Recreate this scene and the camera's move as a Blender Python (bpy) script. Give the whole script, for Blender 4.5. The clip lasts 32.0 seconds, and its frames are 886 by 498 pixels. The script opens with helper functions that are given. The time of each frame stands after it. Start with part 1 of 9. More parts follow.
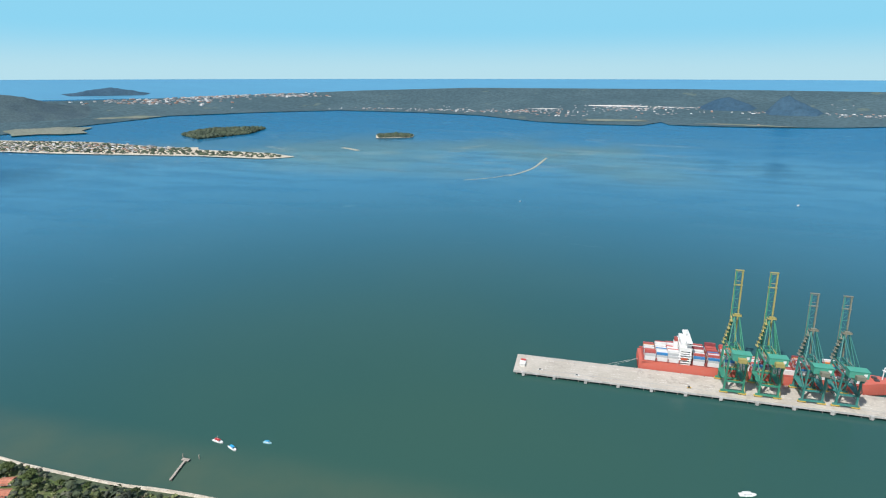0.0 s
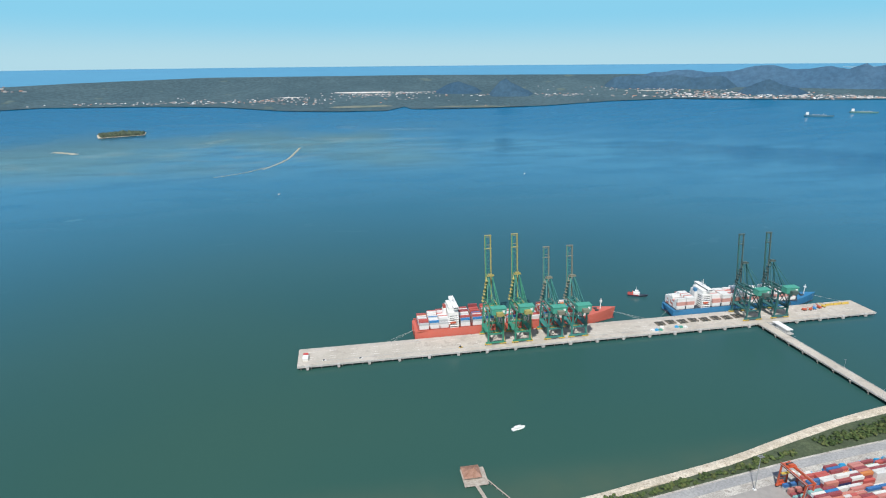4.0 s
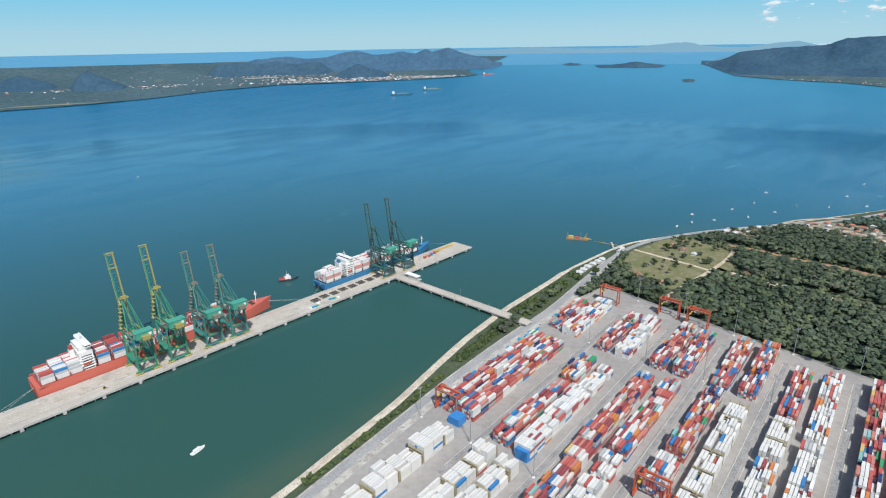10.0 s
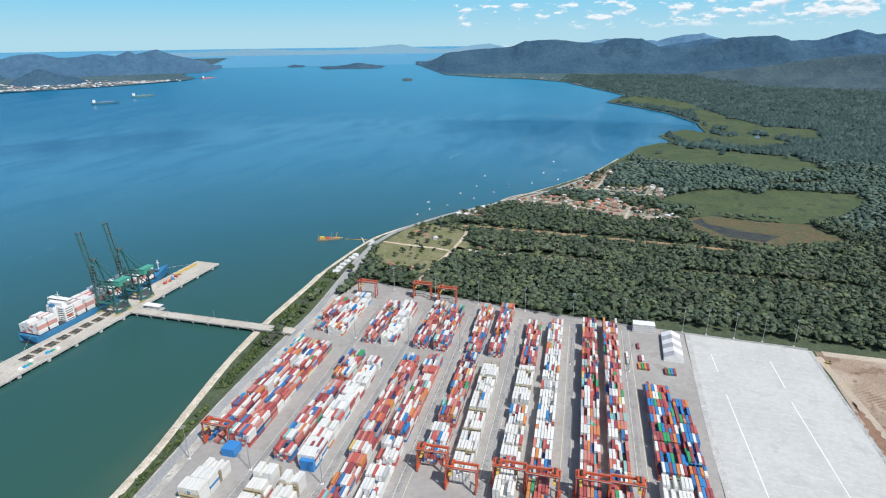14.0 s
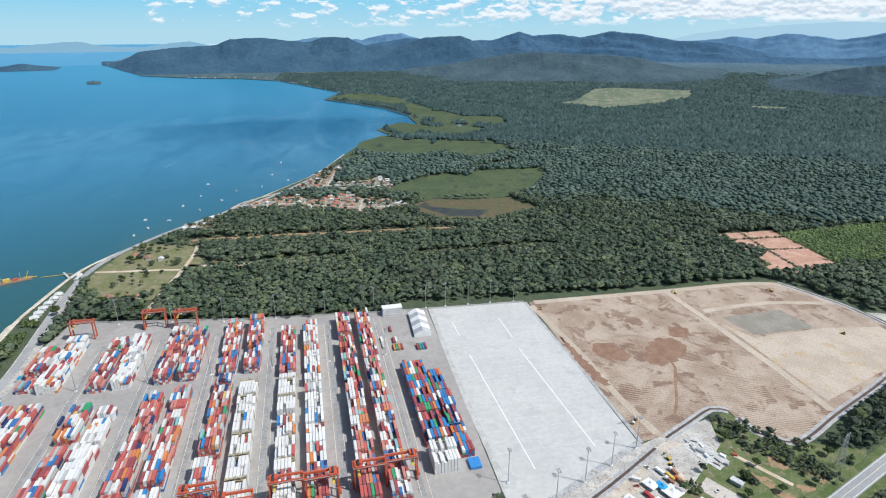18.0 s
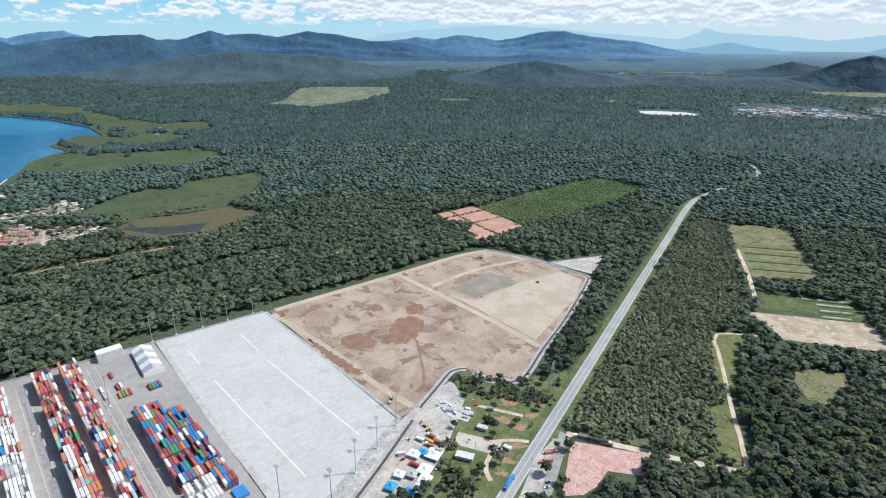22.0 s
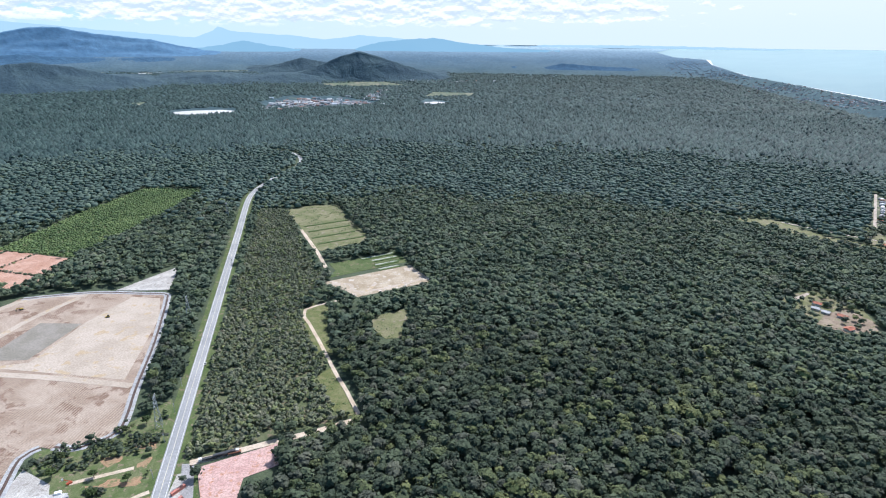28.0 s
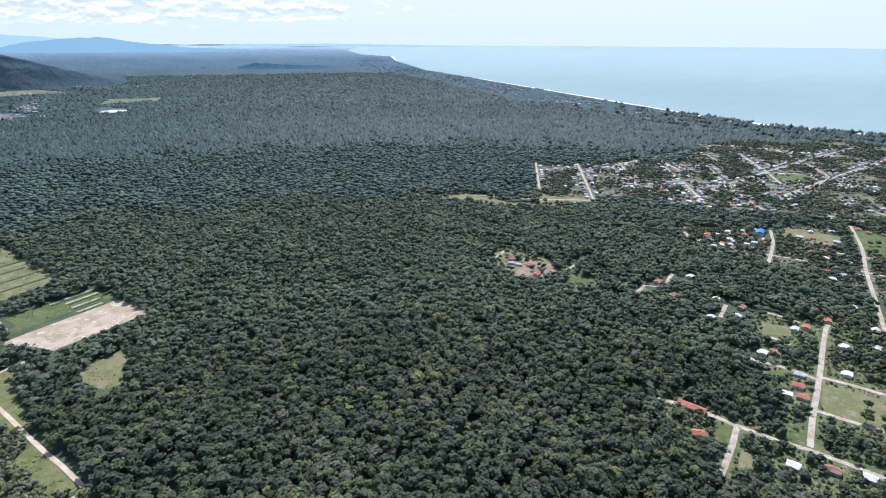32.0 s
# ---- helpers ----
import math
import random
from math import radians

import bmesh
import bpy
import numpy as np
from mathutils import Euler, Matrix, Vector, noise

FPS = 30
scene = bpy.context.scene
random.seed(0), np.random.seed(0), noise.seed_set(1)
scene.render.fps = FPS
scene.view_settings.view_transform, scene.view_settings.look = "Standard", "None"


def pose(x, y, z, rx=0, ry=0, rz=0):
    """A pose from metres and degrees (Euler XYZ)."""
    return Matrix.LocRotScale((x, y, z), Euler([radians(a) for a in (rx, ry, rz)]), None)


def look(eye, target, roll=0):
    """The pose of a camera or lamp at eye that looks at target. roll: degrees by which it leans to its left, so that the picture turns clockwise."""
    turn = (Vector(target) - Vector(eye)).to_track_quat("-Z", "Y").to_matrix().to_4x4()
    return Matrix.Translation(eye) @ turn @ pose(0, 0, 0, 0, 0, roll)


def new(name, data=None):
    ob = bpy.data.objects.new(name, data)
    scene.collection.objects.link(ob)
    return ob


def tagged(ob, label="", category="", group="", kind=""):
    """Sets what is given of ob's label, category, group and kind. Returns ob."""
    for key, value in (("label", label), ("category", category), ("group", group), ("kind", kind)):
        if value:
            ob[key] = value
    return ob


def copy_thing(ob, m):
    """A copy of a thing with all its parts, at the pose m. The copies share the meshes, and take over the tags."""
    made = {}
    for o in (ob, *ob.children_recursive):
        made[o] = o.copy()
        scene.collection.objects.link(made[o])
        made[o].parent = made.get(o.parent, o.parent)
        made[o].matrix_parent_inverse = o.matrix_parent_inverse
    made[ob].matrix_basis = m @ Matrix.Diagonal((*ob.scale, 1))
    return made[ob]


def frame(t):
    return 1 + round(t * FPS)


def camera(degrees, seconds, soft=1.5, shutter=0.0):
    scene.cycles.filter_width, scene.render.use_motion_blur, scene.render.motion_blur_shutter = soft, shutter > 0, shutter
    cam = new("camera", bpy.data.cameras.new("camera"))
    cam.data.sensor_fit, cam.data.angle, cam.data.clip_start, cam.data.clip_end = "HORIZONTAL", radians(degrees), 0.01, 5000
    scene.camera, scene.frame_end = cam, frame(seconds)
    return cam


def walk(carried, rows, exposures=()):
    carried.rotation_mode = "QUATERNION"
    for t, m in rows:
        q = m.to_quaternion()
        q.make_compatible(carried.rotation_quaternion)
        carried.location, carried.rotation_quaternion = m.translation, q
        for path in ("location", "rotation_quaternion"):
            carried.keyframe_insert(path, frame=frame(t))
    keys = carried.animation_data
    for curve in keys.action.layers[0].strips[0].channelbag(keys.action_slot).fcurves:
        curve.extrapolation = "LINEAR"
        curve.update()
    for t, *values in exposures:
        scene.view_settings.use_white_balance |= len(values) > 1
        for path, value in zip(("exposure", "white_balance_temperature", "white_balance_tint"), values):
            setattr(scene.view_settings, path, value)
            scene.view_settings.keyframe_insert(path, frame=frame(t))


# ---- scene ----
cam = camera(76.19, 32, soft=1.1)
EYE = (0, 0, 343)
PATH = [
    (0, 14.500, -17.236, -0.034),
    (0.5, 11.422, -17.391, 0.072),
    (1, 8.343, -17.536, 0.164),
    (1.5, 5.268, -17.669, 0.235),
    (2, 2.206, -17.812, 0.291),
    (2.5, -0.834, -17.982, 0.345),
    (3, -3.880, -18.153, 0.395),
    (3.5, -6.956, -18.302, 0.441),
    (4, -10.053, -18.458, 0.490),
    (4.5, -13.157, -18.649, 0.549),
    (5, -16.259, -18.852, 0.602),
    (5.5, -19.355, -19.030, 0.632),
    (6, -22.440, -19.185, 0.637),
    (6.5, -25.517, -19.414, 0.667),
    (7, -28.596, -19.639, 0.709),
    (7.5, -31.685, -19.762, 0.735),
    (8, -34.778, -19.811, 0.753),
    (8.5, -37.871, -19.843, 0.777),
    (9, -40.959, -19.888, 0.805),
    (9.5, -44.044, -19.961, 0.834),
    (10, -47.133, -20.032, 0.854),
    (10.5, -50.244, -20.071, 0.852),
    (11, -53.429, -20.088, 0.814),
    (11.5, -56.720, -20.103, 0.735),
    (12, -60.029, -20.125, 0.661),
    (12.5, -63.276, -20.157, 0.632),
    (13, -66.531, -20.184, 0.630),
    (13.5, -69.870, -20.197, 0.629),
    (14, -73.251, -20.211, 0.617),
    (14.5, -76.614, -20.241, 0.590),
    (15, -79.967, -20.283, 0.557),
    (15.5, -83.335, -20.328, 0.530),
    (16, -86.735, -20.370, 0.514),
    (16.5, -90.158, -20.408, 0.485),
    (17, -93.589, -20.445, 0.412),
    (17.5, -97.020, -20.485, 0.280),
    (18, -100.475, -20.524, 0.140),
    (18.5, -103.975, -20.561, 0.046),
    (19, -107.505, -20.587, -0.002),
    (19.5, -111.039, -20.598, -0.024),
    (20, -114.557, -20.601, -0.061),
    (20.5, -118.048, -20.604, -0.141),
    (21, -121.550, -20.592, -0.216),
    (21.5, -125.102, -20.555, -0.236),
    (22, -128.689, -20.517, -0.230),
    (22.5, -132.289, -20.502, -0.239),
    (23, -135.905, -20.508, -0.275),
    (23.5, -139.537, -20.524, -0.331),
    (24, -143.167, -20.535, -0.361),
    (24.5, -146.792, -20.529, -0.327),
    (25, -150.497, -20.521, -0.272),
    (25.5, -154.344, -20.525, -0.248),
    (26, -158.224, -20.528, -0.263),
    (26.5, -161.986, -20.513, -0.315),
    (27, -165.529, -20.470, -0.396),
    (27.5, -168.963, -20.416, -0.485),
    (28, -172.449, -20.375, -0.556),
    (28.5, -176.100, -20.362, -0.591),
    (29, -179.830, -20.343, -0.593),
    (29.5, -183.519, -20.291, -0.571),
    (30, -187.120, -20.246, -0.525),
    (30.5, -190.626, -20.250, -0.455),
    (31, -194.126, -20.277, -0.380),
    (31.5, -197.707, -20.295, -0.317),
    (32, -201.341, -20.304, -0.264),
]
walk(cam, [(t, pose(*EYE, 90 + p, r, y)) for t, y, p, r in PATH], [(0, 0.12, 6450, 10), (5, 0.02, 6400, 10), (9.5, -0.06, 6300, 10), (12, 0.08, 6300, 10), (15, 0.05, 6250, 10), (20, 0.06, 6150, 10), (25, 0.15, 6000, 12), (28, 0.30, 5850, 14), (32, 0.30, 5850, 17)])

# ---------------------------------------------------------------- world and sun
SUN_AZ, SUN_EL = 210.0, 53.5          # clockwise from +y, and above the horizon
world = bpy.data.worlds.new("world")
scene.world = world
world.use_nodes = True
wt = world.node_tree
wt.nodes.clear()


def wn(kind, **kw):
    n = wt.nodes.new(kind)
    for k, v in kw.items():
        if k == "op":
            n.operation = v
        elif k == "ins":
            for i, x in v.items():
                n.inputs[i].default_value = x
    return n


def wmath(op, a, b=None):
    n = wn("ShaderNodeMath", op=op)
    for i, x in enumerate((a, b)):
        if x is None:
            continue
        if isinstance(x, (int, float)):
            n.inputs[i].default_value = x
        else:
            wt.links.new(x, n.inputs[i])
    return n.outputs[0]


def wrange(x, a, b, c=0.0, d=1.0):
    n = wt.nodes.new("ShaderNodeMapRange")
    n.interpolation_type = "SMOOTHSTEP"
    wt.links.new(x, n.inputs[0])
    for i, v in zip((1, 2, 3, 4), (a, b, c, d)):
        n.inputs[i].default_value = v
    return n.outputs[0]


sky = wn("ShaderNodeTexSky")
sky.sky_type = "NISHITA"
sky.sun_disc = False
sky.sun_elevation, sky.sun_rotation = radians(SUN_EL), radians(SUN_AZ)
sky.altitude, sky.air_density, sky.dust_density, sky.ozone_density = 300.0, 1.0, 0.6, 2.0
tc = wn("ShaderNodeTexCoord")
sep = wn("ShaderNodeSeparateXYZ")
wt.links.new(tc.outputs["Generated"], sep.inputs[0])
az = wmath("ARCTAN2", sep.outputs[0], sep.outputs[1])     # clockwise from +y, radians
el = sep.outputs[2]
comb = wn("ShaderNodeCombineXYZ")
wt.links.new(wmath("MULTIPLY", az, 27.0), comb.inputs[0])
wt.links.new(wmath("MULTIPLY", el, 70.0), comb.inputs[1])
puff = wn("ShaderNodeTexNoise", ins={2: 1.0, 3: 6.0, 4: 0.6})
wt.links.new(comb.outputs[0], puff.inputs[0])
above = wn("ShaderNodeCombineXYZ")
wt.links.new(wmath("MULTIPLY", az, 27.0), above.inputs[0])
wt.links.new(wmath("ADD", wmath("MULTIPLY", el, 70.0), 0.30), above.inputs[1])
puff_up = wn("ShaderNodeTexNoise", ins={2: 1.0, 3: 6.0, 4: 0.6})
wt.links.new(above.outputs[0], puff_up.inputs[0])
comb2 = wn("ShaderNodeCombineXYZ")
wt.links.new(wmath("MULTIPLY", az, 3.1), comb2.inputs[0])
wt.links.new(wmath("MULTIPLY", el, 16.0), comb2.inputs[1])
field = wn("ShaderNodeTexNoise", ins={2: 1.0, 3: 2.0})
wt.links.new(comb2.outputs[0], field.inputs[0])
# cumulus gathers over the inland ranges and closes into a deck in the south; clear over the northern sea
inland = wrange(wmath("COSINE", wmath("SUBTRACT", az, 2.25)), 0.05, 0.75)
deck = wmath("MULTIPLY", wrange(wmath("COSINE", wmath("SUBTRACT", az, 2.72)), 0.45, 0.92), wrange(el, 0.010, 0.040))
cover = wmath("ADD", puff.outputs[0], wmath("MULTIPLY", field.outputs[0], 0.25))
cover = wmath("ADD", cover, wmath("MULTIPLY", wmath("SUBTRACT", inland, 1.0), 0.36))
cover = wmath("ADD", cover, wmath("MULTIPLY", deck, 0.22))
cover = wmath("SUBTRACT", cover, wrange(el, 0.12, 0.5, 0.0, 0.10))
cloud = wrange(cover, 0.66, 0.75, 0.0, 0.95)
cloud = wmath("MULTIPLY", cloud, wrange(el, 0.012, 0.028))
# lit tops and grey undersides
shade = wrange(wmath("SUBTRACT", puff.outputs[0], puff_up.outputs[0]), -0.11, 0.10)
ccol = wn("ShaderNodeMixRGB")
wt.links.new(shade, ccol.inputs[0])
ccol.inputs[1].default_value, ccol.inputs[2].default_value = (5.6, 6.6, 7.4, 1), (8.9, 9.2, 9.3, 1)
# pale haze low over the horizon, whiter under the sun
sunward = wrange(wmath("COSINE", wmath("SUBTRACT", az, radians(SUN_AZ))), -0.2, 1.0)
hazec = wn("ShaderNodeMixRGB")
wt.links.new(sunward, hazec.inputs[0])
hazec.inputs[1].default_value, hazec.inputs[2].default_value = (4.4, 6.8, 7.7, 1), (6.5, 7.5, 7.8, 1)
upper = wn("ShaderNodeMixRGB")
wt.links.new(sunward, upper.inputs[0])
upper.inputs[1].default_value, upper.inputs[2].default_value = (2.5, 6.1, 8.1, 1), (7.0, 7.8, 8.1, 1)
grad = wn("ShaderNodeMixRGB")
wt.links.new(wrange(el, 0.0, 0.075), grad.inputs[0])
wt.links.new(hazec.outputs[0], grad.inputs[1])
wt.links.new(upper.outputs[0], grad.inputs[2])
skyc = wn("ShaderNodeMixRGB")
wt.links.new(wrange(el, 0.05, 0.5), skyc.inputs[0])
wt.links.new(grad.outputs[0], skyc.inputs[1])
wt.links.new(sky.outputs[0], skyc.inputs[2])
mixc = wn("ShaderNodeMixRGB")
wt.links.new(cloud, mixc.inputs[0])
wt.links.new(skyc.outputs[0], mixc.inputs[1])
wt.links.new(ccol.outputs[0], mixc.inputs[2])
bg = wn("ShaderNodeBackground")
bg.inputs[1].default_value = 0.10
wt.links.new(mixc.outputs[0], bg.inputs[0])
wout = wn("ShaderNodeOutputWorld")
wt.links.new(bg.outputs[0], wout.inputs[0])

sun_data = bpy.data.lights.new("sun", "SUN")
sun_data.energy, sun_data.angle, sun_data.color = 4.4, radians(0.53), (1.0, 0.965, 0.91)
sun_ob = new("sun", sun_data)
sa, se = radians(SUN_AZ), radians(SUN_EL)
sun_dir = Vector((math.sin(sa) * math.cos(se), math.cos(sa) * math.cos(se), math.sin(se)))
sun_ob.matrix_world = look(sun_dir * 600, (0, 0, 0))

# ---------------------------------------------------------------- materials


class Nodes:
    """A node material that is put together step by step."""

    def __init__(self, name):
        self.mat = bpy.data.materials.new(name)
        self.mat.use_nodes = True
        self.t = self.mat.node_tree
        self.p = self.t.nodes["Principled BSDF"]
        self.pos = self.add("ShaderNodeNewGeometry").outputs["Position"]

    def add(self, kind):
        return self.t.nodes.new(kind)

    def put(self, a, sock):
        if hasattr(a, "is_output"):
            self.t.links.new(a, sock)
        else:
            sock.default_value = a

    def noise(self, size, detail=3.0, rough=0.55, stretch=None, warp=0.0):
        n = self.add("ShaderNodeTexNoise")
        n.inputs["Scale"].default_value = 1.0 / size
        n.inputs["Detail"].default_value = detail
        n.inputs["Roughness"].default_value = rough
        n.inputs["Distortion"].default_value = warp
        if stretch:
            m = self.add("ShaderNodeMapping")
            m.inputs["Scale"].default_value = stretch[:3]
            m.inputs["Rotation"].default_value = (0, 0, radians(stretch[3]) if len(stretch) > 3 else 0)
            self.put(self.pos, m.inputs[0])
            self.put(m.outputs[0], n.inputs[0])
        else:
            self.put(self.pos, n.inputs[0])
        return n.outputs[0]

    def ramp(self, x, a, b, c=0.0, d=1.0):
        n = self.add("ShaderNodeMapRange")
        n.interpolation_type = "SMOOTHSTEP"
        self.put(x, n.inputs[0])
        for i, v in zip((1, 2, 3, 4), (a, b, c, d)):
            n.inputs[i].default_value = v
        return n.outputs[0]

    def math(self, op, a, b=0.0):
        n = self.add("ShaderNodeMath")
        n.operation = op
        self.put(a, n.inputs[0])
        self.put(b, n.inputs[1])
        return n.outputs[0]

    def mix(self, f, a, b, how="MIX"):
        n = self.add("ShaderNodeMixRGB")
        n.blend_type = how
        self.put(f, n.inputs[0])
        self.put((*a, 1) if isinstance(a, tuple) and len(a) == 3 else a, n.inputs[1])
        self.put((*b, 1) if isinstance(b, tuple) and len(b) == 3 else b, n.inputs[2])
        return n.outputs[0]

    def palette(self, x, cols):
        n = self.add("ShaderNodeValToRGB")
        n.color_ramp.interpolation = "CONSTANT"
        e = n.color_ramp.elements
        total = sum(w for w, _ in cols)
        at = 0.0
        for i, (w, c) in enumerate(cols):
            k = e[i] if i < 2 else e.new(min(at, 1.0))
            k.position, k.color = at, (*c, 1)
            at += w / total
        self.put(x, n.inputs[0])
        return n.outputs[0]

    def bump(self, h, dist, strength=1.0):
        n = self.add("ShaderNodeBump")
        n.inputs["Distance"].default_value = dist
        n.inputs["Strength"].default_value = strength
        self.put(h, n.inputs["Height"])
        self.t.links.new(n.outputs[0], self.p.inputs["Normal"])

    def done(self, col, rough=0.8, metal=0.0, spec=0.4):
        self.put((*col, 1) if isinstance(col, tuple) and len(col) == 3 else col, self.p.inputs["Base Color"])
        self.put(rough, self.p.inputs["Roughness"])
        self.p.inputs["Metallic"].default_value = metal
        self.p.inputs["Specular IOR Level"].default_value = spec
        return self.mat


def surf(name, a, b, big=30.0, small=2.0, rough=0.85, metal=0.0, bump=0.0, grain=0.35, c=None, spec=0.3, stretch=None):
    """Two tones in large soft patches, a finer grain over them and some relief."""
    m = Nodes(name)
    col = m.mix(m.ramp(m.noise(big, 4, 0.6, stretch), 0.36, 0.64), a, b)
    if c:
        col = m.mix(m.ramp(m.noise(big * 0.37, 3, 0.6), 0.56, 0.66), col, c)
    g = m.noise(small, 3, 0.6)
    col = m.mix(grain, col, m.mix(m.ramp(g, 0.3, 0.7), (0.35, 0.35, 0.35), (1.0, 1.0, 1.0)), "OVERLAY")
    if bump:
        m.bump(g, bump)
    return m.done(col, rough, metal, spec)


def paint(name, a, rough=0.5, metal=0.0, wear=(0.25, 0.16, 0.1), much=0.12):
    """Painted steel with faded patches and a little rust."""
    m = Nodes(name)
    f = m.noise(3.0, 4, 0.65)
    col = m.mix(m.ramp(f, 0.3, 0.75, 0.0, 0.35), a, tuple(min(1, x * 0.6 + 0.12) for x in a))
    col = m.mix(m.ramp(m.noise(0.9, 5, 0.7), 0.64, 0.72, 0.0, much * 4), col, wear)
    return m.done(col, rough, metal, 0.4)

# ---------------------------------------------------------------- building blocks
DECK, LAND = 5.0, 1.5                 # quay deck and shore ground over the water


class Geo:
    """Collects plain solids into one mesh."""

    def __init__(self):
        self.v, self.f = [], []

    def solid(self, pts, faces):
        n = len(self.v)
        self.v += [tuple(p) for p in pts]
        self.f += [tuple(i + n for i in f) for f in faces]
        return self

    def box(self, x0, y0, z0, x1, y1, z1):
        return self.solid([(x0, y0, z0), (x1, y0, z0), (x1, y1, z0), (x0, y1, z0), (x0, y0, z1), (x1, y0, z1), (x1, y1, z1), (x0, y1, z1)],
                          [(0, 3, 2, 1), (4, 5, 6, 7), (0, 1, 5, 4), (1, 2, 6, 5), (2, 3, 7, 6), (3, 0, 4, 7)])

    def beam(self, p, q, w, h=None):
        p, q = Vector(p), Vector(q)
        d = (q - p).normalized()
        s = d.cross((0, 0, 1)) if abs(d.z) < 0.95 else d.cross((0, 1, 0))
        s = s.normalized()
        u = s.cross(d)
        s, u = s * w / 2, u * (h or w) / 2
        return self.solid([p - s - u, p + s - u, p + s + u, p - s + u, q - s - u, q + s - u, q + s + u, q - s + u],
                          [(0, 1, 2, 3), (7, 6, 5, 4), (0, 4, 5, 1), (1, 5, 6, 2), (2, 6, 7, 3), (3, 7, 4, 0)])

    def tube(self, p, q, r, n=6, r2=None):
        p, q = Vector(p), Vector(q)
        d = (q - p).normalized()
        s = (d.cross((0, 0, 1)) if abs(d.z) < 0.95 else d.cross((0, 1, 0))).normalized()
        u = s.cross(d)
        r2 = r if r2 is None else r2
        ring = [(math.cos(6.28318 * i / n), math.sin(6.28318 * i / n)) for i in range(n)]
        pts = [p + (s * a + u * b) * r for a, b in ring] + [q + (s * a + u * b) * r2 for a, b in ring]
        return self.solid(pts, [(i, (i + 1) % n, n + (i + 1) % n, n + i) for i in range(n)] + [tuple(range(n))[::-1], tuple(range(n, 2 * n))])

    def prism(self, poly, z0, z1):
        n = len(poly)
        if sum(poly[i - 1][0] * poly[i][1] - poly[i][0] * poly[i - 1][1] for i in range(n)) < 0:
            poly = poly[::-1]
        return self.solid([(x, y, z0) for x, y in poly] + [(x, y, z1) for x, y in poly],
                          [tuple(range(n))[::-1], tuple(range(n, 2 * n))] + [(i, (i + 1) % n, n + (i + 1) % n, n + i) for i in range(n)])

    def mesh(self, name):
        me = bpy.data.meshes.new(name)
        me.from_pydata(self.v, [], self.f)
        return me


def smooth(me):
    me.polygons.foreach_set("use_smooth", np.ones(len(me.polygons), bool))


def thing(name, geo, mat, label, category, group="", kind="", at=None):
    me = geo.mesh(name) if isinstance(geo, Geo) else geo
    if me and mat and not me.materials:
        me.materials.append(mat)
    ob = tagged(new(name, me), label, category, group, kind)
    if at is not None:
        ob.matrix_world = at
    return ob


def part(name, geo, mat, parent, label=""):
    me = geo.mesh(name) if isinstance(geo, Geo) else geo
    if not me.materials:
        me.materials.append(mat)
    ob = new(name, me)
    ob.parent = parent
    return tagged(ob, label)


def fast_mesh(name, verts, faces):
    """A mesh of triangles from arrays."""
    me = bpy.data.meshes.new(name)
    nv, nf = len(verts), len(faces)
    me.vertices.add(nv)
    me.vertices.foreach_set("co", np.ascontiguousarray(verts, dtype=np.float32).ravel())
    me.loops.add(nf * 3)
    me.loops.foreach_set("vertex_index", np.ascontiguousarray(faces, dtype=np.int32).ravel())
    me.polygons.add(nf)
    me.polygons.foreach_set("loop_start", np.arange(0, nf * 3, 3, dtype=np.int32))
    me.polygons.foreach_set("loop_total", np.full(nf, 3, dtype=np.int32))
    me.update(calc_edges=True)
    return me


# The ground beyond FAR0 is drawn together towards the eye's foot, so that the horizon lies inside five kilometres.
FAR0, FAR1, RIM = 2600.0, 4880.0, 41000.0
FAR_R = np.linspace(FAR0, FAR1, 600)
FAR_Z = 302.0 * ((FAR_R - FAR0) / (FAR1 - FAR0)) ** 1.45
FAR_TRUE = FAR_R / (1 - FAR_Z / EYE[2])


def far(v):
    """Places of the true plan (n x 3 array) drawn together beyond FAR0, each along its line from the view point."""
    v = np.asarray(v, dtype=float).copy()
    r = np.hypot(v[:, 0], v[:, 1])
    s = np.where(r > FAR0, np.interp(r, FAR_TRUE, FAR_R) / np.maximum(r, 1e-6), 1.0)
    v[:, 0] *= s
    v[:, 1] *= s
    v[:, 2] = EYE[2] * (1 - s) + v[:, 2] * s
    return v


def true_rings(n):
    """Radii of the true plan that lie evenly once drawn together."""
    return np.interp(np.linspace(FAR0, FAR1 - 1, n), FAR_R, FAR_TRUE).tolist()


def in_poly(pts, poly):
    x, y = pts[:, 0], pts[:, 1]
    hit = np.zeros(len(pts), bool)
    for (x0, y0), (x1, y1) in zip(poly, poly[1:] + poly[:1]):
        if y0 == y1:
            continue
        hit ^= ((y0 > y) != (y1 > y)) & (x < (x1 - x0) * (y - y0) / (y1 - y0) + x0)
    return hit


def to_line(pts, line):
    best = np.full(len(pts), 1e9)
    for (x0, y0), (x1, y1) in zip(line, line[1:]):
        dx, dy = x1 - x0, y1 - y0
        t = np.clip(((pts[:, 0] - x0) * dx + (pts[:, 1] - y0) * dy) / (dx * dx + dy * dy + 1e-9), 0, 1)
        best = np.minimum(best, np.hypot(pts[:, 0] - x0 - t * dx, pts[:, 1] - y0 - t * dy))
    return best


